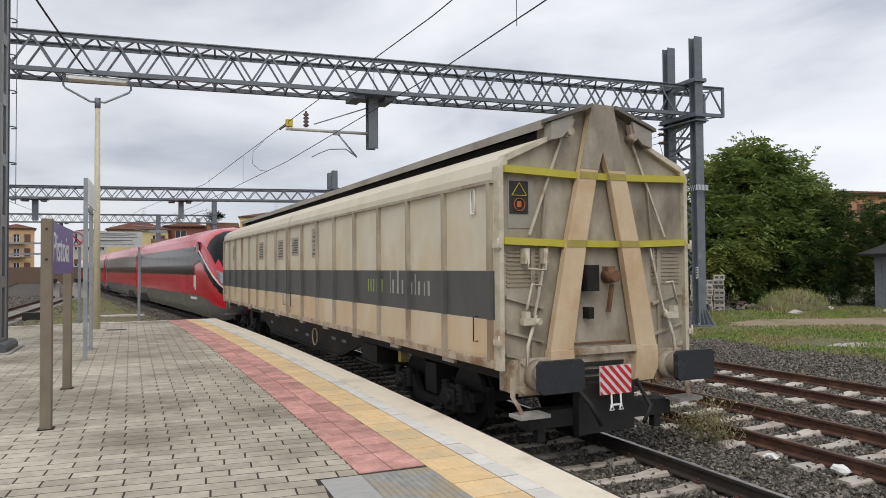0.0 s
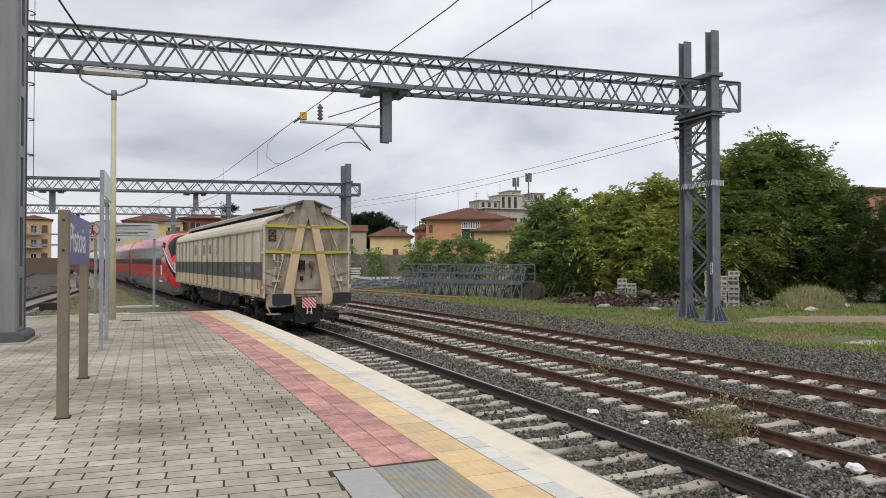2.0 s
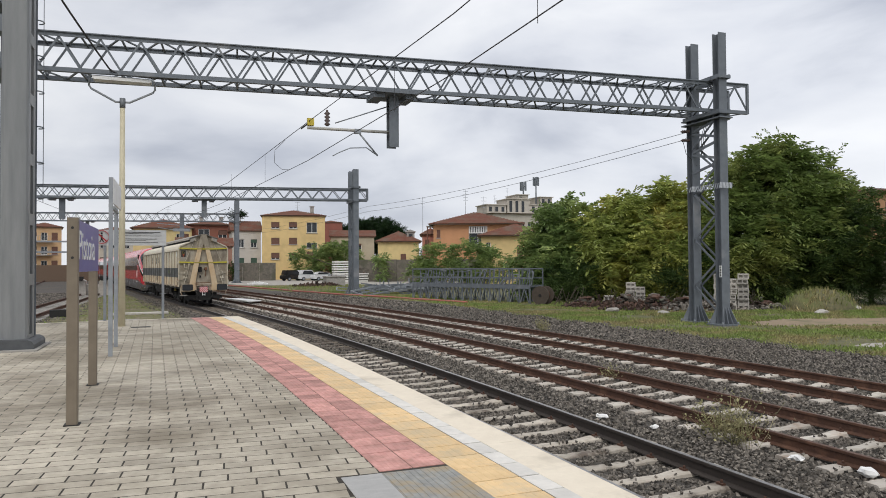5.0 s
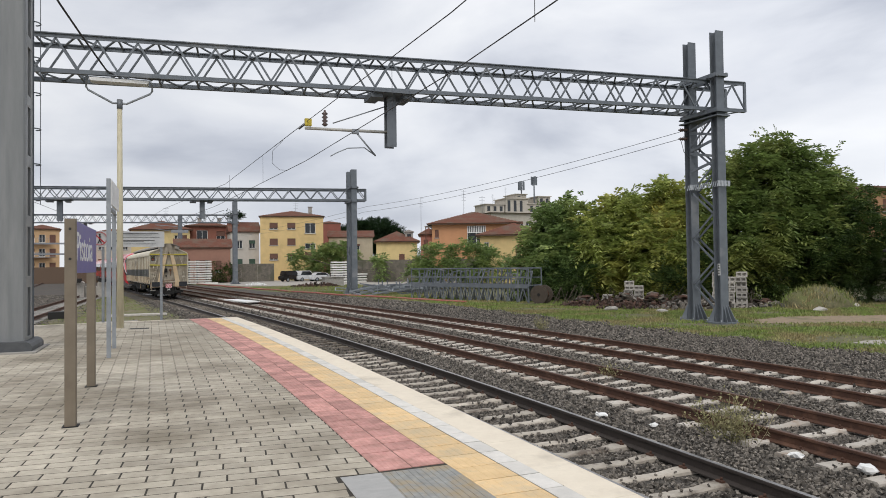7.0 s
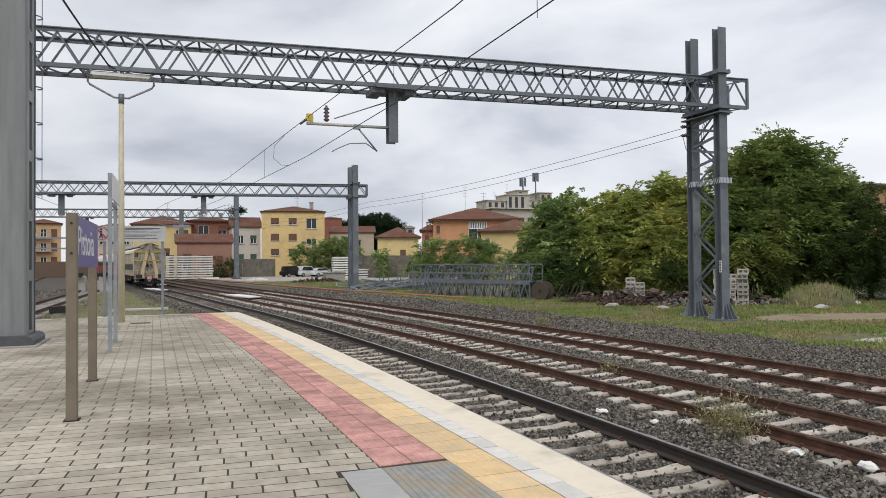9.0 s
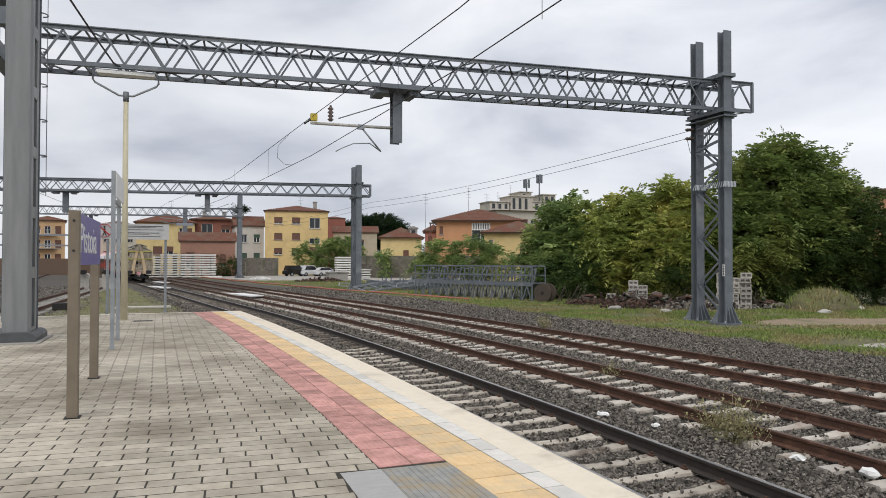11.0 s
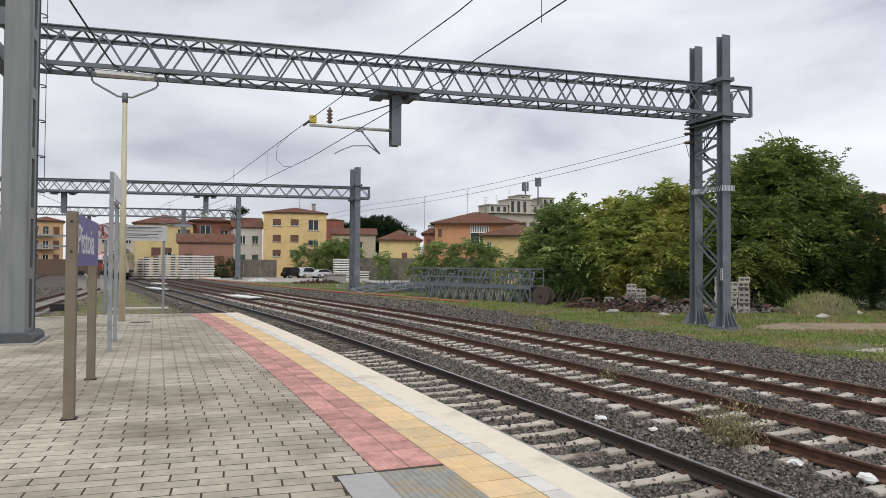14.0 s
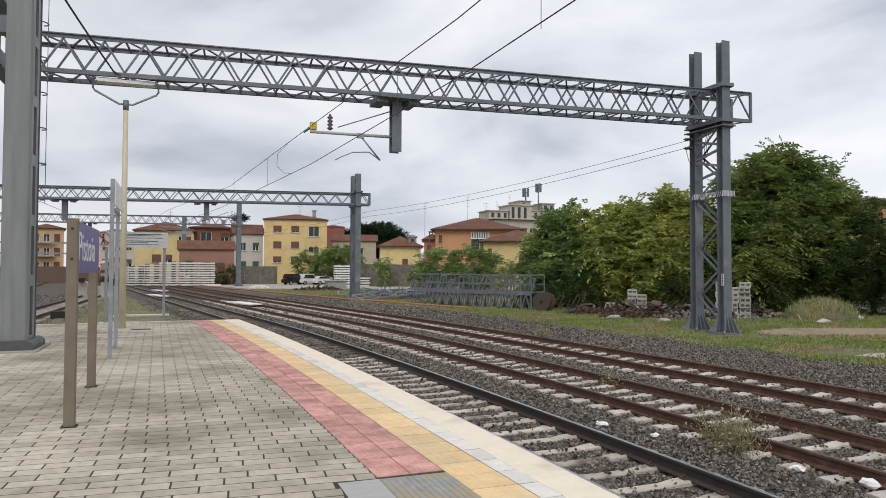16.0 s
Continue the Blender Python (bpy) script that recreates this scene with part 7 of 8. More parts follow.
# cable drum
dr = empty("cable_drum", Matrix.Translation((20.4, 37.2, 0.5)) @ Matrix.Rotation(radians(35), 4, "Z"), "weathered brown wooden cable drum standing on edge", "cable drum")
for x in (-0.35, 0.35):
    bm = bmesh.new()
    rod(bm, (x - 0.05, 0, 0), (x + 0.05, 0, 0), 0.56, 0.56, 28)
    part("flange", bm, M["trunk"], dr)
bm = bmesh.new()
rod(bm, (-0.32, 0, 0), (0.32, 0, 0), 0.33, 0.33, 20)
part("core", bm, M["rust"], dr)
bm = bmesh.new()
rod(bm, (-0.42, 0, 0), (-0.405, 0, 0), 0.1, 0.1, 12)
part("hub", bm, M["dark"], dr)


def block_stack(x, y, cols, rows, turn, label):
    """Hollow concrete blocks; each shows two dark cells on its end."""
    st = empty("block_stack", Matrix.Translation((x, y, -0.06)) @ Matrix.Rotation(radians(turn), 4, "Z"), label, "block stack")
    bm = bmesh.new()
    w, h, d, t = 0.54, 0.26, 0.9, 0.065
    for q in ((-w / 2, w / 2, 0, t), (-w / 2, w / 2, h - t, h), (-w / 2, -w / 2 + t, t, h - t), (w / 2 - t, w / 2, t, h - t), (-t / 2, t / 2, t, h - t)):
        box(bm, q[0], q[1], 0, d, q[2], q[3])
    box(bm, -w / 2 + t, w / 2 - t, 0.12, 0.17, t, h - t)
    me = bpy.data.meshes.new("hollow_block")
    bm.to_mesh(me)
    bm.free()
    me.materials.append(M["block"])
    for c in range(cols):
        for r in range(rows - (c % 2)):
            share("hollow_block", me, st, Matrix.Translation((c * 0.56 + random.uniform(-0.04, 0.04), random.uniform(-0.05, 0.05), r * 0.265)))
    return st


block_stack(26.3, 29.1, 3, 7, -43, "stack of grey hollow concrete blocks under the trees")
block_stack(24.6, 34.4, 2, 5, -37, "stack of grey hollow concrete blocks by the rubble")
block_stack(23.6, 35.2, 1, 2, -37, "low stack of hollow concrete blocks")


def rubble(x, y, rx, ry, n, size, material, label, name="rubble_heap", hgt=0.45):
    bm = bmesh.new()
    for i in range(n):
        a, r = random.uniform(0, 2 * math.pi), math.sqrt(random.random())
        px, py = x + rx * r * math.cos(a), y + ry * r * math.sin(a)
        z = -0.05 + hgt * (1 - r) * random.random()
        s = size * random.uniform(0.4, 1.3)
        m = Matrix.Translation((px, py, z + s * 0.25)) @ Euler([random.uniform(0, 6) for _ in range(3)]).to_matrix().to_4x4()
        box(bm, -s, s, -s * 0.55, s * 0.55, -s * 0.35, s * 0.35, m)
    return tagged(part(name, bm, material), label, "rubble", kind="stuff")


rubble(22.6, 34.2, 2.6, 1.6, 320, 0.10, M["brick_rubble"], "heap of broken red-brown bricks and roots", hgt=0.6)
rubble(23.8, 31.2, 3.4, 1.8, 360, 0.10, M["brick_rubble"], "heap of broken red-brown bricks under the bushes", hgt=0.6)
rubble(25.4, 29.4, 3.0, 1.5, 220, 0.12, M["stones"], "grey rubble and stones under the bushes", hgt=0.6)
rubble(15.6, 84, 3.0, 2.0, 160, 0.16, M["brick_rubble"], "heap of reddish debris in the yard", hgt=0.6)
rubble(10.0, 97, 1.3, 0.8, 90, 0.12, M["white"], "small heap of white rubble by the lot", hgt=0.5)
rubble(30.2, 27.5, 3.5, 1.6, 160, 0.13, M["stones"], "grey stones under the trees", hgt=0.3)
for x, y, s in ((27.9, 24.3, 0.25), (33.0, 23.4, 0.2), (29.3, 27.2, 0.3), (31.7, 25.6, 0.25), (21.6, 27.6, 0.22), (20.3, 29.9, 0.25)):
    bm = bmesh.new()
    bmesh.ops.create_icosphere(bm, subdivisions=2, radius=s)
    for v in bm.verts:
        v.co = Vector((v.co.x * 1.5 + x, v.co.y + y, v.co.z * 0.55 + s * 0.3 - 0.05)) + noise.noise_vector(v.co * 4 + Vector((x, y, 0))) * s * 0.35
    tagged(part("boulder", bm, M["block"]), "pale grey lump of stone in the grass", "stone", "stones in the grass")


def slab_pile(x, y, n, w, d, label):
    """Uneven pile of thin stone slabs and boards."""
    p = empty("slab_pile", Matrix.Translation((x, y, -0.06)) @ Matrix.Rotation(radians(-38), 4, "Z"), label, "pile", "piles under the bushes")
    for i in range(n * 5):
        h = random.uniform(0.04, 0.10)
        r = random.random()
        bm = bmesh.new()
        a, b = random.uniform(0.10, 0.34), random.uniform(0.08, 0.2)
        box(bm, -a, a, -b, b, 0, h, Matrix.Translation((random.uniform(-w, w) * (1.15 - r), random.uniform(-d, d), n * 0.075 * r)) @ Euler((random.uniform(-0.35, 0.35), random.uniform(-0.35, 0.35), random.uniform(0, 3))).to_matrix().to_4x4())
        part("slab", bm, M[("stone_wall", "brick_rubble", "trunk", "brick_rubble")[i % 4]], p)
    return p


for x, y, n, w, d in ((21.9, 34.9, 6, 0.7, 0.5), (23.6, 33.4, 8, 0.6, 0.5), (24.0, 31.4, 9, 0.8, 0.5), (25.2, 30.6, 7, 0.6, 0.5), (27.6, 29.9, 5, 0.9, 0.6), (29.2, 28.9, 4, 0.7, 0.5)):
    slab_pile(x, y, n, w, d, "untidy pile of grey-brown slabs and boards")
for x, y in ((21.2, 36.2), (22.9, 33.0), (25.0, 32.0), (26.9, 30.6), (28.6, 29.4)):
    bm = bmesh.new()
    for i in range(22):
        c = Vector((x + random.uniform(-1.0, 1.0), y + random.uniform(-0.8, 0.8), 0.0))
        beam(bm, c, c + Vector((random.uniform(-0.9, 0.9), random.uniform(-0.5, 0.5), random.uniform(0.2, 1.1))), 0.025, 0.025)
    tagged(part("dead_branches", bm, M["trunk"]), "tangle of dead branches on the rubble", "branches", kind="stuff")

# white lumps and slabs by the tracks
for off, s, w, l, h, tn in ((6.56, 9.53, 0.07, 0.11, 0.025, 0.4), (7.59, 5.80, 0.08, 0.12, 0.055, 0.3), (7.35, 6.56, 0.05, 0.10, 0.025, 0.9), (6.85, 8.61, 0.04, 0.06, 0.02, 1.4)):
    p = line(off, s, -0.12)
    bm = bmesh.new()
    bmesh.ops.create_icosphere(bm, subdivisions=2, radius=1)
    for v in bm.verts:
        v.co = Matrix.Rotation(tn, 3, "Z") @ Vector((v.co.x * w, v.co.y * l, v.co.z * h)) + noise.noise_vector(v.co * 3 + Vector((off, s, 0))) * 0.04 + p
    tagged(part("white_stone", bm, M["white"]), "white lump of broken plaster on the ballast", "stone", "stones on the ballast")
for off, s, w, l in ((8.6, 50, 0.5, 2.3), (5.0, 68, 0.4, 2.6), (7.0, 84, 0.35, 2.4)):
    p = line(off, s)
    bm = bmesh.new()
    box(bm, -w, w, -l, l, -0.02, 0.05, Matrix.Translation((p.x, p.y, 0)) @ Matrix.Rotation(heading(s) + 0.12, 4, "Z"))
    tagged(part("point_cover", bm, M["white"]), "long white cover board between the rails", "cover board")

# red plastic conduit along the edge of the ballast
pts = [line(float(np.interp(s, [38, 42, 58, 88, 110], [19.6, 19.4, 17.3, 16.0, 15.4])) + 0.16 * math.sin(s * 0.55), s, 0.01) for s in range(38, 110, 1)]
bm = bmesh.new()
tube(bm, pts, 0.07, 8)
tagged(part("conduit", bm, mat("faded_red_plastic", (0.42, 0.12, 0.10), (0.32, 0.10, 0.085), 0.7, 3)), "faded red plastic conduit lying along the ballast", "conduit")


def car(x, y, turn, paint, label, suv=False):
    c = empty("car", Matrix.Translation((x, y, -0.05)) @ Matrix.Rotation(radians(turn), 4, "Z"), label, "car", "parked cars")
    hh = 1.75 if suv else 1.45
    bm = bmesh.new()
    prism(bm, [(-2.1, 0.3), (-2.15, 0.75), (-2.0, 0.95), (-1.2, 1.0), (1.0, 1.0), (2.0, 0.85), (2.15, 0.6), (2.1, 0.3)], -0.85, 0.85)
    prism(bm, [(-1.95 if suv else -1.7, 1.0), (-1.7 if suv else -1.2, hh), (0.3, hh), (1.05, 1.0)], -0.72, 0.72)
    bmesh.ops.bevel(bm, geom=bm.edges, offset=0.06, segments=2, affect="EDGES")
    part("body", bm, paint, c)
    for sy in (-1, 1):
        bm = bmesh.new()
        prism(bm, [(-1.5, 1.04), (-1.2, hh - 0.1), (0.2, hh - 0.1), (0.8, 1.04)], sy * 0.725 - 0.01, sy * 0.725 + 0.01)
        part("side_window", bm, M["glass"], c)
        for xx in (-1.3, 1.3):
            bm = bmesh.new()
            rod(bm, (xx, sy * 0.86, 0.32), (xx, sy * 0.66, 0.32), 0.32, 0.32, 20)
            wh = part("wheel", bm, M["tyre"], c)
            bm = bmesh.new()
            rod(bm, (xx, sy * 0.87, 0.32), (xx, sy * 0.86, 0.32), 0.2, 0.2, 14)
            part("rim", bm, M["galv"], wh)
    return c


car(17.8, 117, 25, M["black_steel"], "dark off-road car parked on the lot", True)
car(20.3, 117.5, 20, M["car_white"], "white van-like car parked on the lot", True)
car(22.5, 115.5, 15, M["car_white"], "white hatchback parked on the lot")
car(25.2, 114, 8, M["car_silver"], "silver estate car parked on the lot")

# left side: buffer stop, siding, crates
LT = empty("siding", label="rusty siding track that ends at a buffer stop", category="railway track", kind="structure")
for x in (-8.2, -6.7):
    bm = bmesh.new()
    prism(bm, [(x + a * 1.2, z) for a, z in RAIL], 27, 71)
    part("rail", bm, M["rail_rust"], LT)
bm = bmesh.new()
for i in range(74):
    box(bm, -8.65, -6.25, 27 + i * 0.6, 27.26 + i * 0.6, -0.3, -0.17)
sl = part("siding_sleepers", bm, M["concrete"], LT)
sl["kind"] = "stuff"
sheet("siding_ballast", [(-12, 26.9), (-5.2, 26.9), (-4.6, 52)] + [tuple(line(3.45, s))[:2] for s in (52, 70, 90, 120, 150)] + [(-24, 150)], -0.24, M["ballast"], "dark ballast of the siding", "ballast")
for x0, dx in ((-11.4, -0.10), (-12.5, -0.11), (-13.4, -0.12), (-14.9, -0.12), (-17.4, -0.14), (-18.9, -0.14)):
    bm = bmesh.new()
    beam(bm, (x0 + 2, 30, -0.1), (x0 + dx * 120, 150, -0.1), 0.07, 0.17)
    tagged(part("far_rail", bm, M["rail_rust"]), "rusty rail of a far running line", "rail", kind="structure")
sheet("far_ballast", [(-12.2, 26), (-24, 26), (-44, 160), (-22, 160)], -0.26, M["ballast"], "dark ballast of the far running lines", "ballast")
bs = empty("buffer_stop", label="grey concrete buffer stop with two dark buffers", category="buffer stop")
bm = bmesh.new()
box(bm, -9.0, -5.75, 72.6, 74, -0.3, 0.75)
part("concrete_block", bm, M["block"], bs)
for x in (-8.42, -6.35):
    bm = bmesh.new()
    prism(bm, [(x - 0.52, -0.3), (x + 0.52, -0.3), (x + 0.46, 1.1), (x + 0.30, 1.24), (x - 0.30, 1.24), (x - 0.46, 1.1)], 72, 73.2)
    part("pedestal", bm, M["block"], bs, "pale concrete pedestal")
for x in (-8.42, -6.35):
    bm = bmesh.new()
    rod(bm, (x, 72.4, 1.36), (x, 71.7, 1.36), 0.16, 0.16, 14)
    prism(bm, [(x - 0.36, 1.30), (x - 0.24, 1.14), (x + 0.24, 1.14), (x + 0.36, 1.30), (x + 0.36, 1.52), (x - 0.36, 1.52)], 71.55, 71.7)
    part("buffer", bm, M["dark"], bs)
bm = bmesh.new()
box(bm, -6.2, -5.0, 41, 41.7, -0.3, 0.15)
tagged(part("cable_box", bm, M["dark"]), "low dark cable box on the ground", "cable box")
for x, y, l in ((-4.5, 33.5, 1.1), (-2.6, 36.0, 0.9), (-0.3, 33.0, 0.7), (-1.9, 41.5, 1.4), (0.8, 30.2, 0.5)):
    bm = bmesh.new()
    box(bm, -l, l, -0.22, 0.22, -0.05, 0.09, Matrix.Translation((x, y, -0.19)) @ Matrix.Rotation(random.uniform(-0.3, 0.3), 4, "Z"))
    bmesh.ops.bevel(bm, geom=bm.edges, offset=0.03, segments=1, affect="EDGES")
    tagged(part("concrete_slab_piece", bm, M["block"]), "pale concrete slab lying in the grass", "slab", "slabs in the grass")
# blue-grey signal gantry and fence far on the other side
sg = empty("signal_gantry", label="pale blue steel signal gantry far along the lines", category="gantry")
for x in (-27, -21, -15):
    bm = bmesh.new()
    box(bm, x - 0.2, x + 0.2, 120, 120.4, -0.3, 6.5)
    part("post", bm, M["galv"], sg)
for z in (4.6, 6.2):
    bm = bmesh.new()
    box(bm, -27.5, -14.5, 120.1, 120.3, z, z + 0.25)
    part("beam", bm, M["galv"], sg)
bm = bmesh.new()
box(bm, -60, -11, 150, 150.4, -0.3, 2.85)
tagged(part("far_fence", bm, M["wood"]), "long brown retaining wall along the far lines", "wall", kind="structure")

# shed at the yard's edge
sh = empty("tin_shed", label="grey corrugated metal shed beside the trees", category="shed")
bm = bmesh.new()
box(bm, 35.0, 38.7, 19.6, 25.5, -0.06, 2.7)
part("wall", bm, M["galv"], sh)
bm = bmesh.new()
for i in range(16):
    box(bm, 34.96, 35.0, 19.7 + i * 0.36, 19.85 + i * 0.36, -0.06, 2.7)
part("corrugation", bm, M["galv"], sh)
bm = bmesh.new()
prism(bm, [(34.2, 2.72), (39.0, 3.9), (39.0, 4.02), (34.2, 2.84)], 19.2, 25.9)
part("roof", bm, M["dark"], sh)
# earth mound
bm = bmesh.new()
bmesh.ops.create_icosphere(bm, subdivisions=4, radius=1)
for v in bm.verts:
    q = v.co.copy()
    v.co = Vector((30.4 + q.x * 2.0, 26.6 + q.y * 1.5, -0.15 + max(-0.2, q.z) * 1.1)) + noise.noise_vector(q * 2.5) * 0.16
tagged(part("earth_mound", bm, M["ground"], smooth=True), "low mound of earth grown over with weeds", "mound")


# ---- plants ----
sheet("moss_patch", [(-5.0, 27.0)] + [tuple(line(2.9, s))[:2] for s in (27, 34, 42, 50, 58, 66, 74)] + [tuple(line(o, s))[:2] for o, s in ((1.2, 76), (-1.6, 66), (-2.6, 52), (-3.0, 40))], -0.222, M["moss"], "mossy grass patch beyond the platform end", "grass", 0.18)


def leaf_mat(name, a, b, c):
    m = mat(name, a, b, 0.55, 0.7, vary=0.45, island=True, bump=0, stain=c, stain_scale=0.35, stain_at=0.6, soft=0.12, spec=0.3)
    n, l = m.node_tree.nodes, m.node_tree.links
    bs_ = n["Principled BSDF"]
    tr, mx = n.new("ShaderNodeBsdfTranslucent"), n.new("ShaderNodeMixShader")
    l.new(bs_.inputs["Base Color"].links[0].from_socket, tr.inputs["Color"])
    mx.inputs["Fac"].default_value = 0.4
    l.new(bs_.outputs[0], mx.inputs[1])
    l.new(tr.outputs[0], mx.inputs[2])
    l.new(mx.outputs[0], n["Material Output"].inputs["Surface"])
    return m


M["leaf_bush"] = leaf_mat("pale_green_leaves", (0.265, 0.345, 0.12), (0.125, 0.195, 0.06), (0.34, 0.38, 0.12))
M["leaf"] = leaf_mat("fresh_green_leaves", (0.225, 0.29, 0.085), (0.10, 0.155, 0.042), (0.31, 0.32, 0.09))
M["leaf_yellow"] = leaf_mat("yellowing_leaves", (0.43, 0.47, 0.135), (0.20, 0.26, 0.068), (0.55, 0.48, 0.13))
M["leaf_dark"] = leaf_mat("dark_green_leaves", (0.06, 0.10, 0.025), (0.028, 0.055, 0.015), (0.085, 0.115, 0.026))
M["leaf_pine"] = leaf_mat("pine_needles", (0.022, 0.048, 0.017), (0.012, 0.028, 0.010), (0.03, 0.055, 0.018))
M["weed"] = leaf_mat("dry_weed", (0.44, 0.40, 0.23), (0.27, 0.26, 0.12), (0.56, 0.50, 0.34))


def fronds(rng, centres, out, size, leaflets=9, droop=0.5):
    """Feathered leaves: at each centre a stalk along out with pairs of leaflets. Returns vertices and quads."""
    n = len(centres)
    out = out / (np.linalg.norm(out, axis=1, keepdims=True) + 1e-9)
    up = np.array([0, 0, 1.0])
    side = np.cross(out, up)
    side /= np.linalg.norm(side, axis=1, keepdims=True) + 1e-9
    nor = np.cross(side, out)
    ln = size * rng.uniform(0.6, 1.3, n)
    V = []
    for k in range(leaflets):
        f = (k // 2 + 0.8) / (leaflets / 2 + 0.8)
        sgn = 1 if k % 2 else -1
        base = centres + out * (ln * f)[:, None] - up * (droop * ln * f * f)[:, None]
        tip_dir = side * sgn * 0.85 + out * 0.45 - up * rng.uniform(0.1, 0.6, (n, 1)) + rng.normal(0, 0.12, (n, 3))
        ll = (ln * 0.42 * (1 - 0.35 * abs(f - 0.4)))[:, None]
        wd = out * ll * 0.17 + nor * ll * rng.uniform(-0.08, 0.08, (n, 1))
        mid_ = base + tip_dir * ll * 0.45
        V.append(np.stack([base, mid_ + wd, base + tip_dir * ll, mid_ - wd], 1))
    V = np.concatenate(V, 0).reshape(-1, 3)
    F = np.arange(len(V)).reshape(-1, 4)
    return V, F


def crown_points(rng, lobes, n, shell=0.55):
    """Points in a crown of several lobes (x, y, z, rx, ry, rz), denser near the outside, cut into clumps."""
    lobes = np.array(lobes, float)
    vol = lobes[:, 3] * lobes[:, 4] * lobes[:, 5]
    pick = rng.choice(len(lobes), n, p=vol / vol.sum())
    d = rng.normal(size=(n, 3))
    d /= np.linalg.norm(d, axis=1, keepdims=True)
    r = shell + (1 - shell) * rng.random(n) ** 0.6
    # clumps: outline pushed in and out by a slow pattern
    ph = rng.uniform(0, 6, 6)
    bumpy = 1 + 0.16 * np.sin(d[:, 0] * 7 + ph[0] + pick) * np.sin(d[:, 1] * 6 + ph[1]) + 0.14 * np.sin(d[:, 2] * 9 + ph[2] + d[:, 0] * 5) + 0.08 * np.sin(d[:, 0] * 17 + d[:, 2] * 15)
    c = lobes[pick, :3] + d * (r * bumpy)[:, None] * lobes[pick, 3:]
    return c, d


def tree(name, label, category, lobes, n, size, material, trunks, seed, leaflets=9, droop=0.5, shell=0.5, group=""):
    rng = np.random.default_rng(seed)
    t = empty(name, label=label, category=category, group=group)
    per = 14
    c, d = crown_points(rng, lobes, max(8, n // per), shell)
    c, d = np.repeat(c, per, 0), np.repeat(d, per, 0)
    c = c + rng.normal(0, size * 0.28, c.shape)
    keep = c[:, 2] > 0.05
    c, d = c[keep], d[keep]
    o = d * 0.7 + rng.normal(0, 0.6, d.shape) + np.array([0, 0, 0.25])
    V, F = fronds(rng, c, o, size, leaflets, droop)
    me = bpy.data.meshes.new("crown")
    me.from_pydata(V.tolist(), [], F.tolist())
    me.materials.append(material)
    ob = new("crown", me)
    ob.parent = t
    ob["kind"] = "stuff"
    lob = np.array(lobes, float)
    for k, (x, y, z, r) in enumerate(trunks):
        bm = bmesh.new()
        p, q = Vector((x, y, -0.3)), Vector((x, y, -0.3))
        for i in range(5):
            q = p + Vector((rng.uniform(-0.25, 0.25), rng.uniform(-0.25, 0.25), z / 5))
            rod(bm, p, q, r * (1 - 0.16 * i), r * (1 - 0.16 * (i + 1)), 8)
            p = q
        part("trunk", bm, M["trunk"], t)
        for j in range(6):
            b = bmesh.new()
            lb = lob[rng.integers(len(lob))]
            s = Vector((x, y, z * rng.uniform(0.3, 0.85)))
            e = Vector(lb[:3]) + Vector(rng.uniform(-0.6, 0.6, 3) * lb[3:])
            m_ = s.lerp(e, 0.5) + Vector((0, 0, 0.2))
            rod(b, s, m_, r * 0.4, r * 0.28, 6)
            rod(b, m_, e, r * 0.28, r * 0.08, 6)
            part("limb", b, M["trunk"], t)
    return t


tree("tree", "broad green tree with feathery leaves beside the mast", "tree",
     [(33.0, 33, 5.4, 2.9, 3.0, 3.4), (35.4, 33.0, 6.4, 2.5, 2.8, 2.6), (33.2, 33, 7.7, 2.0, 2.2, 1.7), (36.6, 32, 4.6, 2.1, 2.4, 3.0), (31.0, 32, 3.2, 2.2, 2.4, 2.6), (34.6, 31.4, 3.2, 3.0, 2.2, 2.9)], 10500, 0.92, M["leaf"],
     [(33.5, 33, 6.0, 0.2), (36, 33.2, 6.0, 0.18)], 11)
tree("thin_tree", "slender tree with sparse upright twigs", "tree", [(37.2, 33.5, 8.4, 1.0, 1.0, 1.9), (38.9, 33.2, 7.6, 0.9, 0.9, 1.9)], 420, 0.38, M["leaf_dark"],
     [(37.2, 33.5, 10.4, 0.07), (38.9, 33.2, 9.4, 0.06), (38.0, 33.4, 9.6, 0.05)], 12, 5, 0.2, 0.2)
tree("ivy_thicket", "dark ivy-covered thicket at the yard's edge", "thicket",
     [(36.2, 29.3, 2.8, 2.0, 2.0, 3.3), (38.0, 29, 3.2, 2.2, 2.2, 3.4), (40.6, 28.6, 3.0, 2.6, 2.2, 3.4), (34.4, 29.4, 1.6, 1.8, 1.6, 2.2), (43.5, 28, 3.2, 2.6, 2.2, 3.4)], 17000, 0.42, M["leaf_dark"], [(38.0, 29.6, 4.0, 0.16)], 13, 7, 0.6, 0.3)
tree("bush", "tall feathery green bush behind the rubble", "bush", [(24.3, 43.5, 2.6, 1.8, 2.0, 2.3), (25.6, 43, 4.1, 2.0, 2.0, 2.5), (22.9, 42, 1.2, 1.5, 1.4, 1.5), (25.4, 41.4, 2.2, 2.4, 1.6, 2.4)], 5200, 0.92, M["leaf_bush"], [(24.6, 43, 3.6, 0.1)], 14, 13, group="bushes")
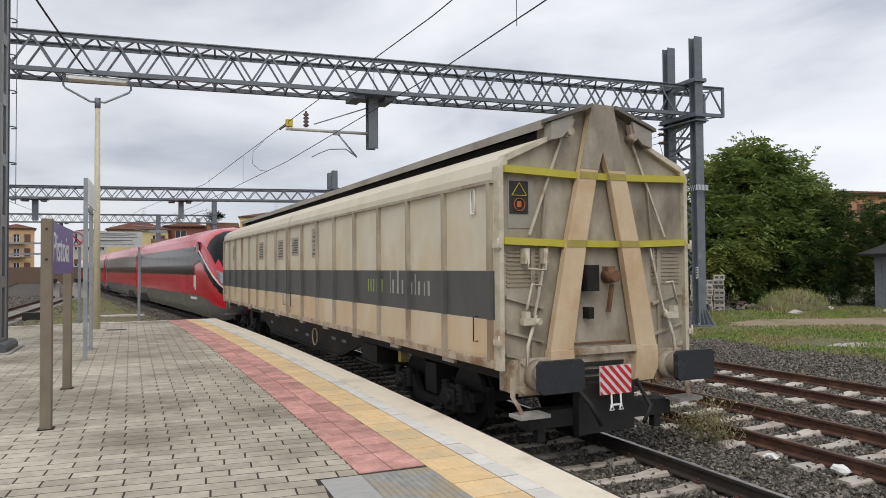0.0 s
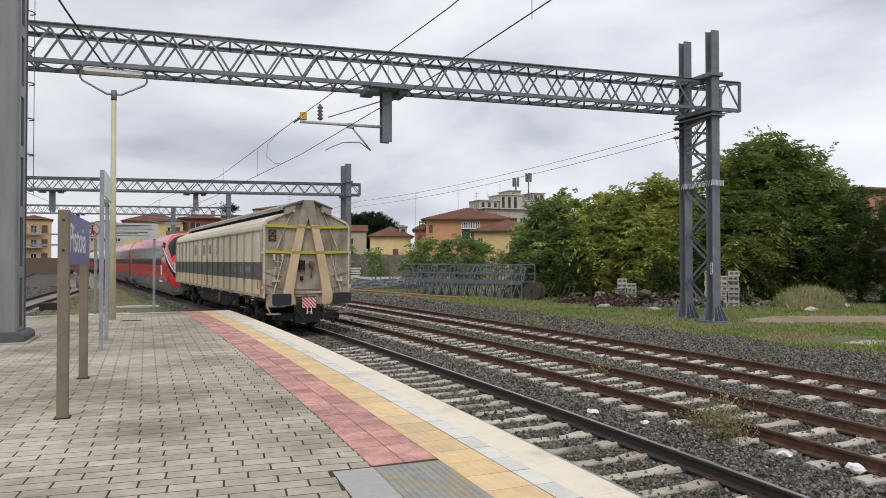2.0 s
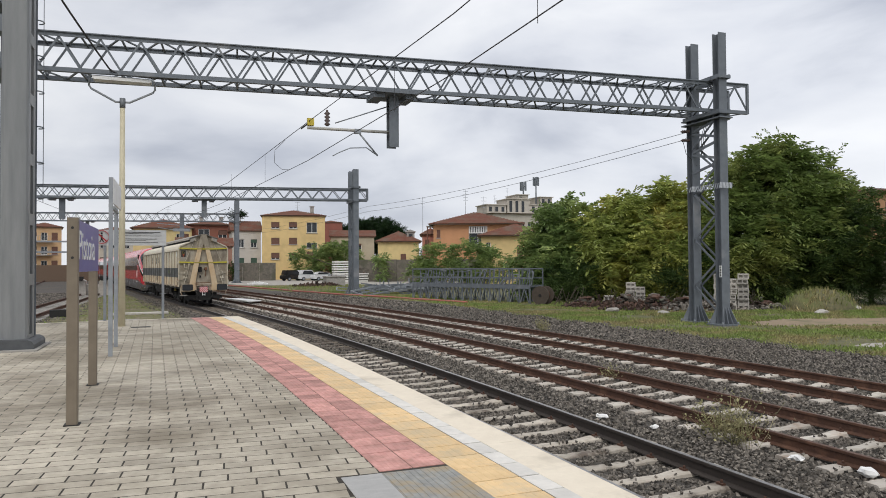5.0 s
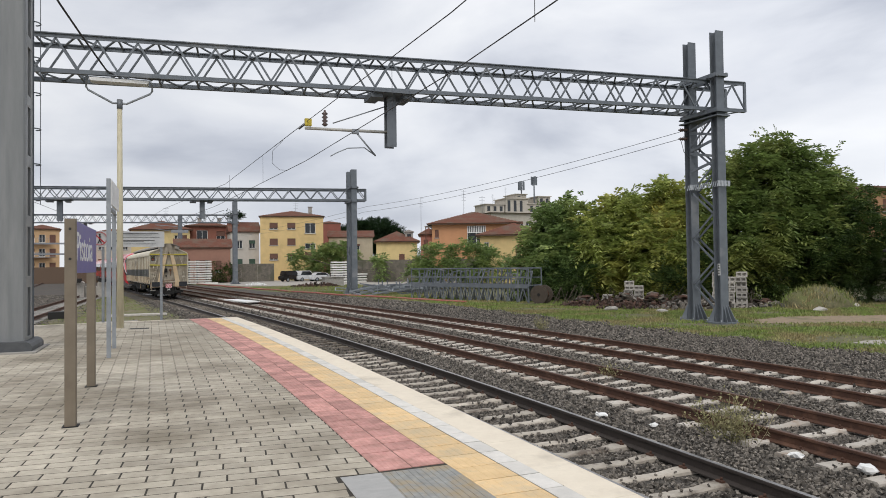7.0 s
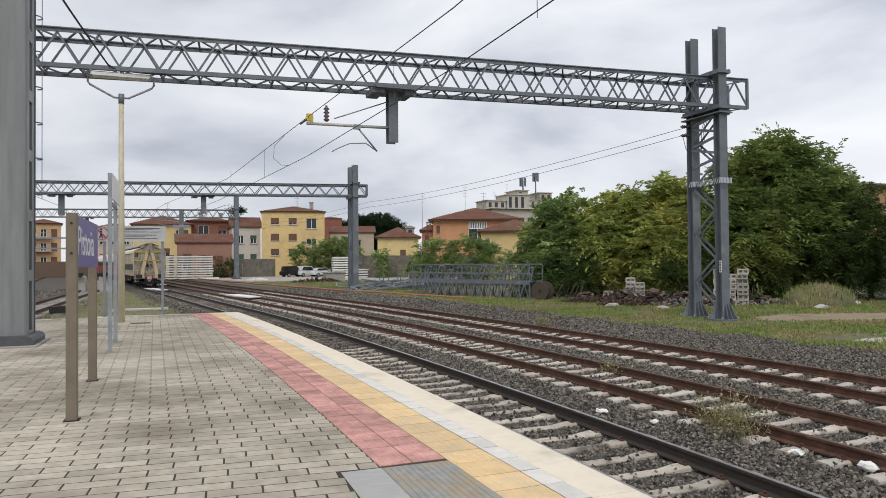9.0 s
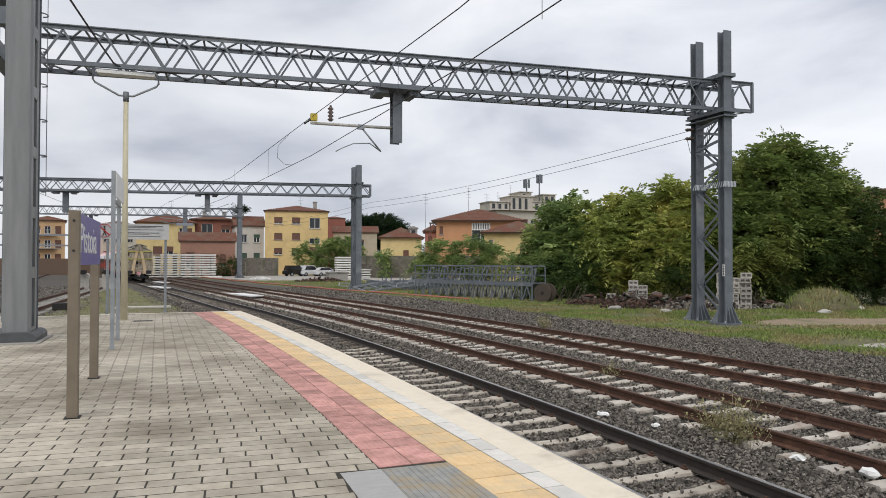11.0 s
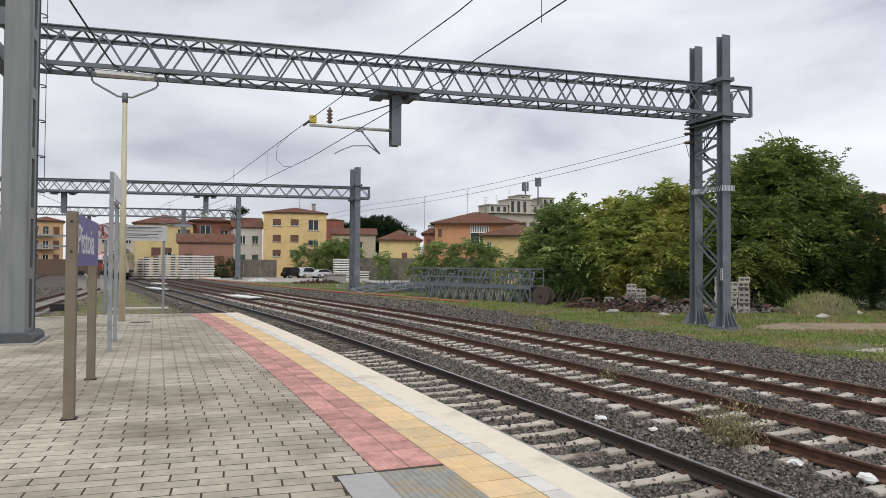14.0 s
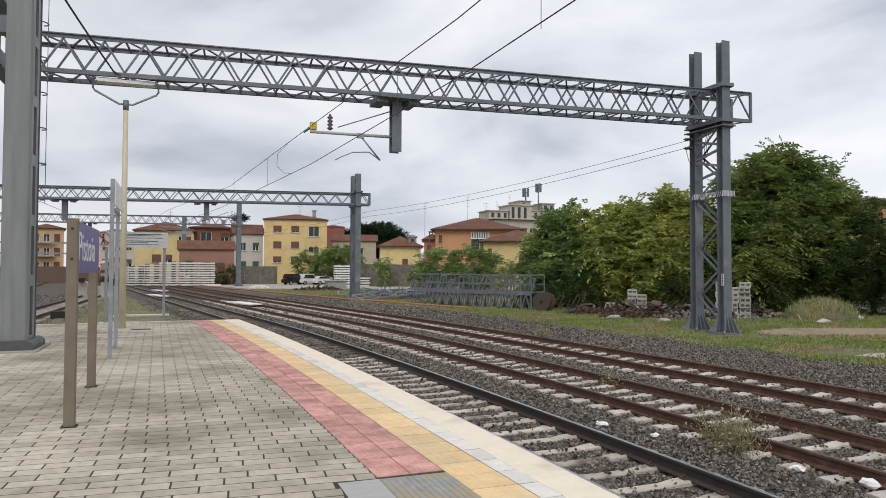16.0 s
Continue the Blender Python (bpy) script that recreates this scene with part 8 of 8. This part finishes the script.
tree("bush", "yellowing feathery bush beside the rubble", "bush", [(27.4, 39.5, 3.5, 2.1, 1.8, 2.7), (28.4, 39, 5.0, 1.8, 1.6, 1.7), (26.4, 38.5, 2.6, 1.7, 1.3, 2.2), (29.6, 38, 3.4, 1.9, 1.8, 2.7)], 5200, 0.92, M["leaf_yellow"], [(27.8, 39.6, 4.2, 0.1)], 15, 13, group="bushes")
tree("bush", "feathery green-yellow bush behind the mast", "bush", [(30.0, 36.0, 4.4, 1.9, 1.8, 2.8), (29.4, 36.4, 6.2, 1.3, 1.2, 1.2), (28.0, 35.2, 2.8, 1.9, 1.6, 2.4), (30.6, 34.5, 2.6, 1.9, 1.6, 2.5)], 4800, 0.88, M["leaf_yellow"], [(29.6, 36.2, 5.0, 0.1)], 16, 13, group="bushes")
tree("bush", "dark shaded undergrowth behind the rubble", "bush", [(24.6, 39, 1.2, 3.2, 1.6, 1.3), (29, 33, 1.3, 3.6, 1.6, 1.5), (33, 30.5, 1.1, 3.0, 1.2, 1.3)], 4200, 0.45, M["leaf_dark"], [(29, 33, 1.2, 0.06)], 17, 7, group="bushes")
tree("bush", "rounded green bush before the orange house", "bush", [(24.4, 66, 2.6, 2.0, 1.8, 1.9), (27.4, 65, 2.8, 2.2, 1.8, 2.1), (29.4, 64, 2.0, 1.8, 1.8, 1.7), (22.6, 66, 1.6, 1.4, 1.4, 1.3)], 3600, 0.7, M["leaf_bush"], [(25.5, 66, 2.4, 0.1)], 18, group="bushes")
tree("bush", "leafy green bush beside the parked cars", "bush", [(24.4, 121, 3.0, 3.0, 2.4, 3.0), (27.4, 121, 3.6, 3.0, 2.4, 3.0), (20.0, 123, 2.8, 1.6, 1.3, 2.6), (27.8, 100, 1.8, 1.1, 1.2, 1.9), (27.8, 99, 3.2, 0.7, 0.7, 1.3)], 3600, 1.0, M["leaf_bush"], [(22.5, 108, 3.0, 0.15)], 19, group="bushes")
tree("bush", "round clipped hedge bush by the yard wall", "bush", [(7.0, 119.5, 1.4, 2.2, 1.6, 1.7)], 800, 0.7, M["leaf_dark"], [(7.0, 119.5, 1.2, 0.1)], 20, 7, group="bushes")
tree("stone_pine", "broad dark stone pine behind the houses", "tree", [(53.5, 200, 11.6, 8.5, 6, 4.3), (46.5, 200, 10.8, 5.6, 5, 3.2), (59.5, 200, 10.6, 4.6, 5, 2.9), (53.0, 200, 9.4, 10.5, 5, 2.6)], 40000, 0.9, M["leaf_pine"], [(54.6, 200, 9.5, 0.6)], 21, 7, 0.1)
tree("conifer", "small dark conifer behind the roofs", "tree", [(10.4, 136, 11.0, 1.2, 1.2, 2.2)], 380, 0.8, M["leaf_pine"], [(10.4, 136, 10.6, 0.14)], 22, 7, 0.2)
for x in (38.6, 39.8, 40.6):
    tree("cypress", "small dark cypress before the yellow house", "tree", [(x, 113, 3.2, 0.5, 0.5, 2.2)], 240, 0.5, M["leaf_dark"], [(x, 113, 3, 0.08)], int(x * 7), 5, 0.0, group="cypresses")


def grass_field():
    rng = np.random.default_rng(30)
    V, F = [], []
    k = 0
    areas = ((15.0, 21.5, 24.0, 40.0, 46000, 0.10), (15.2, 8.0, 34.0, 22.0, 90000, 0.085), (20, 21.5, 36.0, 27.5, 48000, 0.13), (12.5, 40.0, 19.5, 66.0, 16000, 0.15), (8.0, 62.0, 22.0, 89.0, 9000, 0.2), (28.2, 25.2, 32.6, 28.0, 1500, 0.36), (-8.0, 27.2, 2.4, 75.0, 15000, 0.07))
    for x0, y0, x1, y1, n, h in areas:
        x, y = rng.uniform(x0, x1, n), rng.uniform(y0, y1, n)
        off, along = offset_of(x, y)
        patch = np.sin(x * 0.9 + 1.3 * np.sin(y * 0.6)) + np.sin(y * 1.1 + x * 0.35) + rng.normal(0, 0.5, n)
        ok = patch > -1.0
        if x0 > 5:
            track_y = np.interp(x, [21, 24, 30, 45], [21.3, 21.2, 19.3, 18.0])
            ok &= (off > ballast_edge(along) + rng.normal(0, 0.12, n)) & ~((np.abs(y - track_y) < np.interp(x, [21, 24, 40], [0.8, 2.1, 2.2]) * rng.uniform(0.7, 1.1, n)) & (x > 20.9 + rng.normal(0, 0.3, n)))
            zb = -0.06
        else:
            ok &= (off < 2.8 + rng.normal(0, 0.15, n)) & (off > np.interp(along, [27, 52, 66, 76], [-5, -2.6, -1.6, 1.2]) + rng.normal(0, 0.2, n)) & (along > 27)
            zb = -0.225
        x, y = x[ok], y[ok]
        n = len(x)
        z = np.full(n, zb)
        if h == 0.36:
            q = 1 - ((x - 30.4) / 2.0) ** 2 - ((y - 26.6) / 1.5) ** 2
            z = np.maximum(zb, -0.15 + 1.0 * np.sqrt(np.maximum(0, q)))
        hh = h * rng.uniform(0.3, 1.1, n)
        a = rng.uniform(0, 2 * math.pi, n)
        wd = 0.014 + 0.022 * rng.random(n)
        b = np.stack([x, y, z], 1)
        s = np.stack([np.cos(a), np.sin(a), 0 * a], 1) * wd[:, None]
        lean = rng.normal(0, 0.35, (n, 3)) * hh[:, None]
        lean[:, 2] = hh
        v = np.stack([b - s, b + s, b + lean], 1).reshape(-1, 3)
        V.append(v)
        F.append(np.arange(n * 3).reshape(-1, 3) + k)
        k += n * 3
    me = bpy.data.meshes.new("grass")
    me.from_pydata(np.concatenate(V).tolist(), [], np.concatenate(F).tolist())
    me.materials.append(M["grass"])
    tagged(new("grass", me), "patchy green and yellowing grass of the yard", "grass", kind="stuff")


grass_field()


def weed(x, y, z, h, n, seed, label):
    """A dry, wiry plant of many thin stems with small seed heads."""
    rng = np.random.default_rng(seed)
    w = empty("weed", Matrix.Translation((x, y, z)), label, "weed", "weeds between the tracks")
    bm = bmesh.new()
    heads = []
    for i in range(n):
        a, s = rng.uniform(0, 2 * math.pi), rng.uniform(0.25, 1.0)
        p = Vector((rng.normal(0, 0.08), rng.normal(0, 0.12), 0))
        d = Vector((math.cos(a) * s * 0.75, math.sin(a) * s * 0.85, rng.uniform(0.5, 1.0)))
        for j in range(3):
            q = p + d * h * 0.34 + Vector(rng.normal(0, 0.03, 3))
            rod(bm, p, q, 0.004, 0.003, 3)
            heads.append((q, h * 0.34))
            p = q
    part("stem_tangle", bm, M["weed"], w, "wiry dry stems")["kind"] = "stuff"
    V, F = [], []
    for q, s in heads:
        for j in range(4):
            c = np.array(q) + rng.normal(0, 0.055, 3)
            u, v = rng.normal(0, 0.011, 3), rng.normal(0, 0.011, 3)
            k = len(V)
            V += [c - u, c + v, c + u, c - v]
            F.append((k, k + 1, k + 2, k + 3))
    me = bpy.data.meshes.new("leaves")
    me.from_pydata([tuple(q) for q in V], [], F)
    me.materials.append(M["weed"])
    ob = new("leaves", me)
    ob.parent = w
    ob["kind"] = "stuff"
    return w


weed(7.30, 7.72, -0.2, 0.62, 48, 40, "dry wiry weed growing in the ballast")
weed(7.25, 8.15, -0.16, 0.42, 30, 41, "dry wiry weed growing in the ballast")
weed(12.9, 23.6, -0.16, 0.45, 40, 42, "small brown weed beside a rail")
weed(8.9, 13.2, -0.16, 0.3, 14, 43, "small thin weed between the rails")


motions()
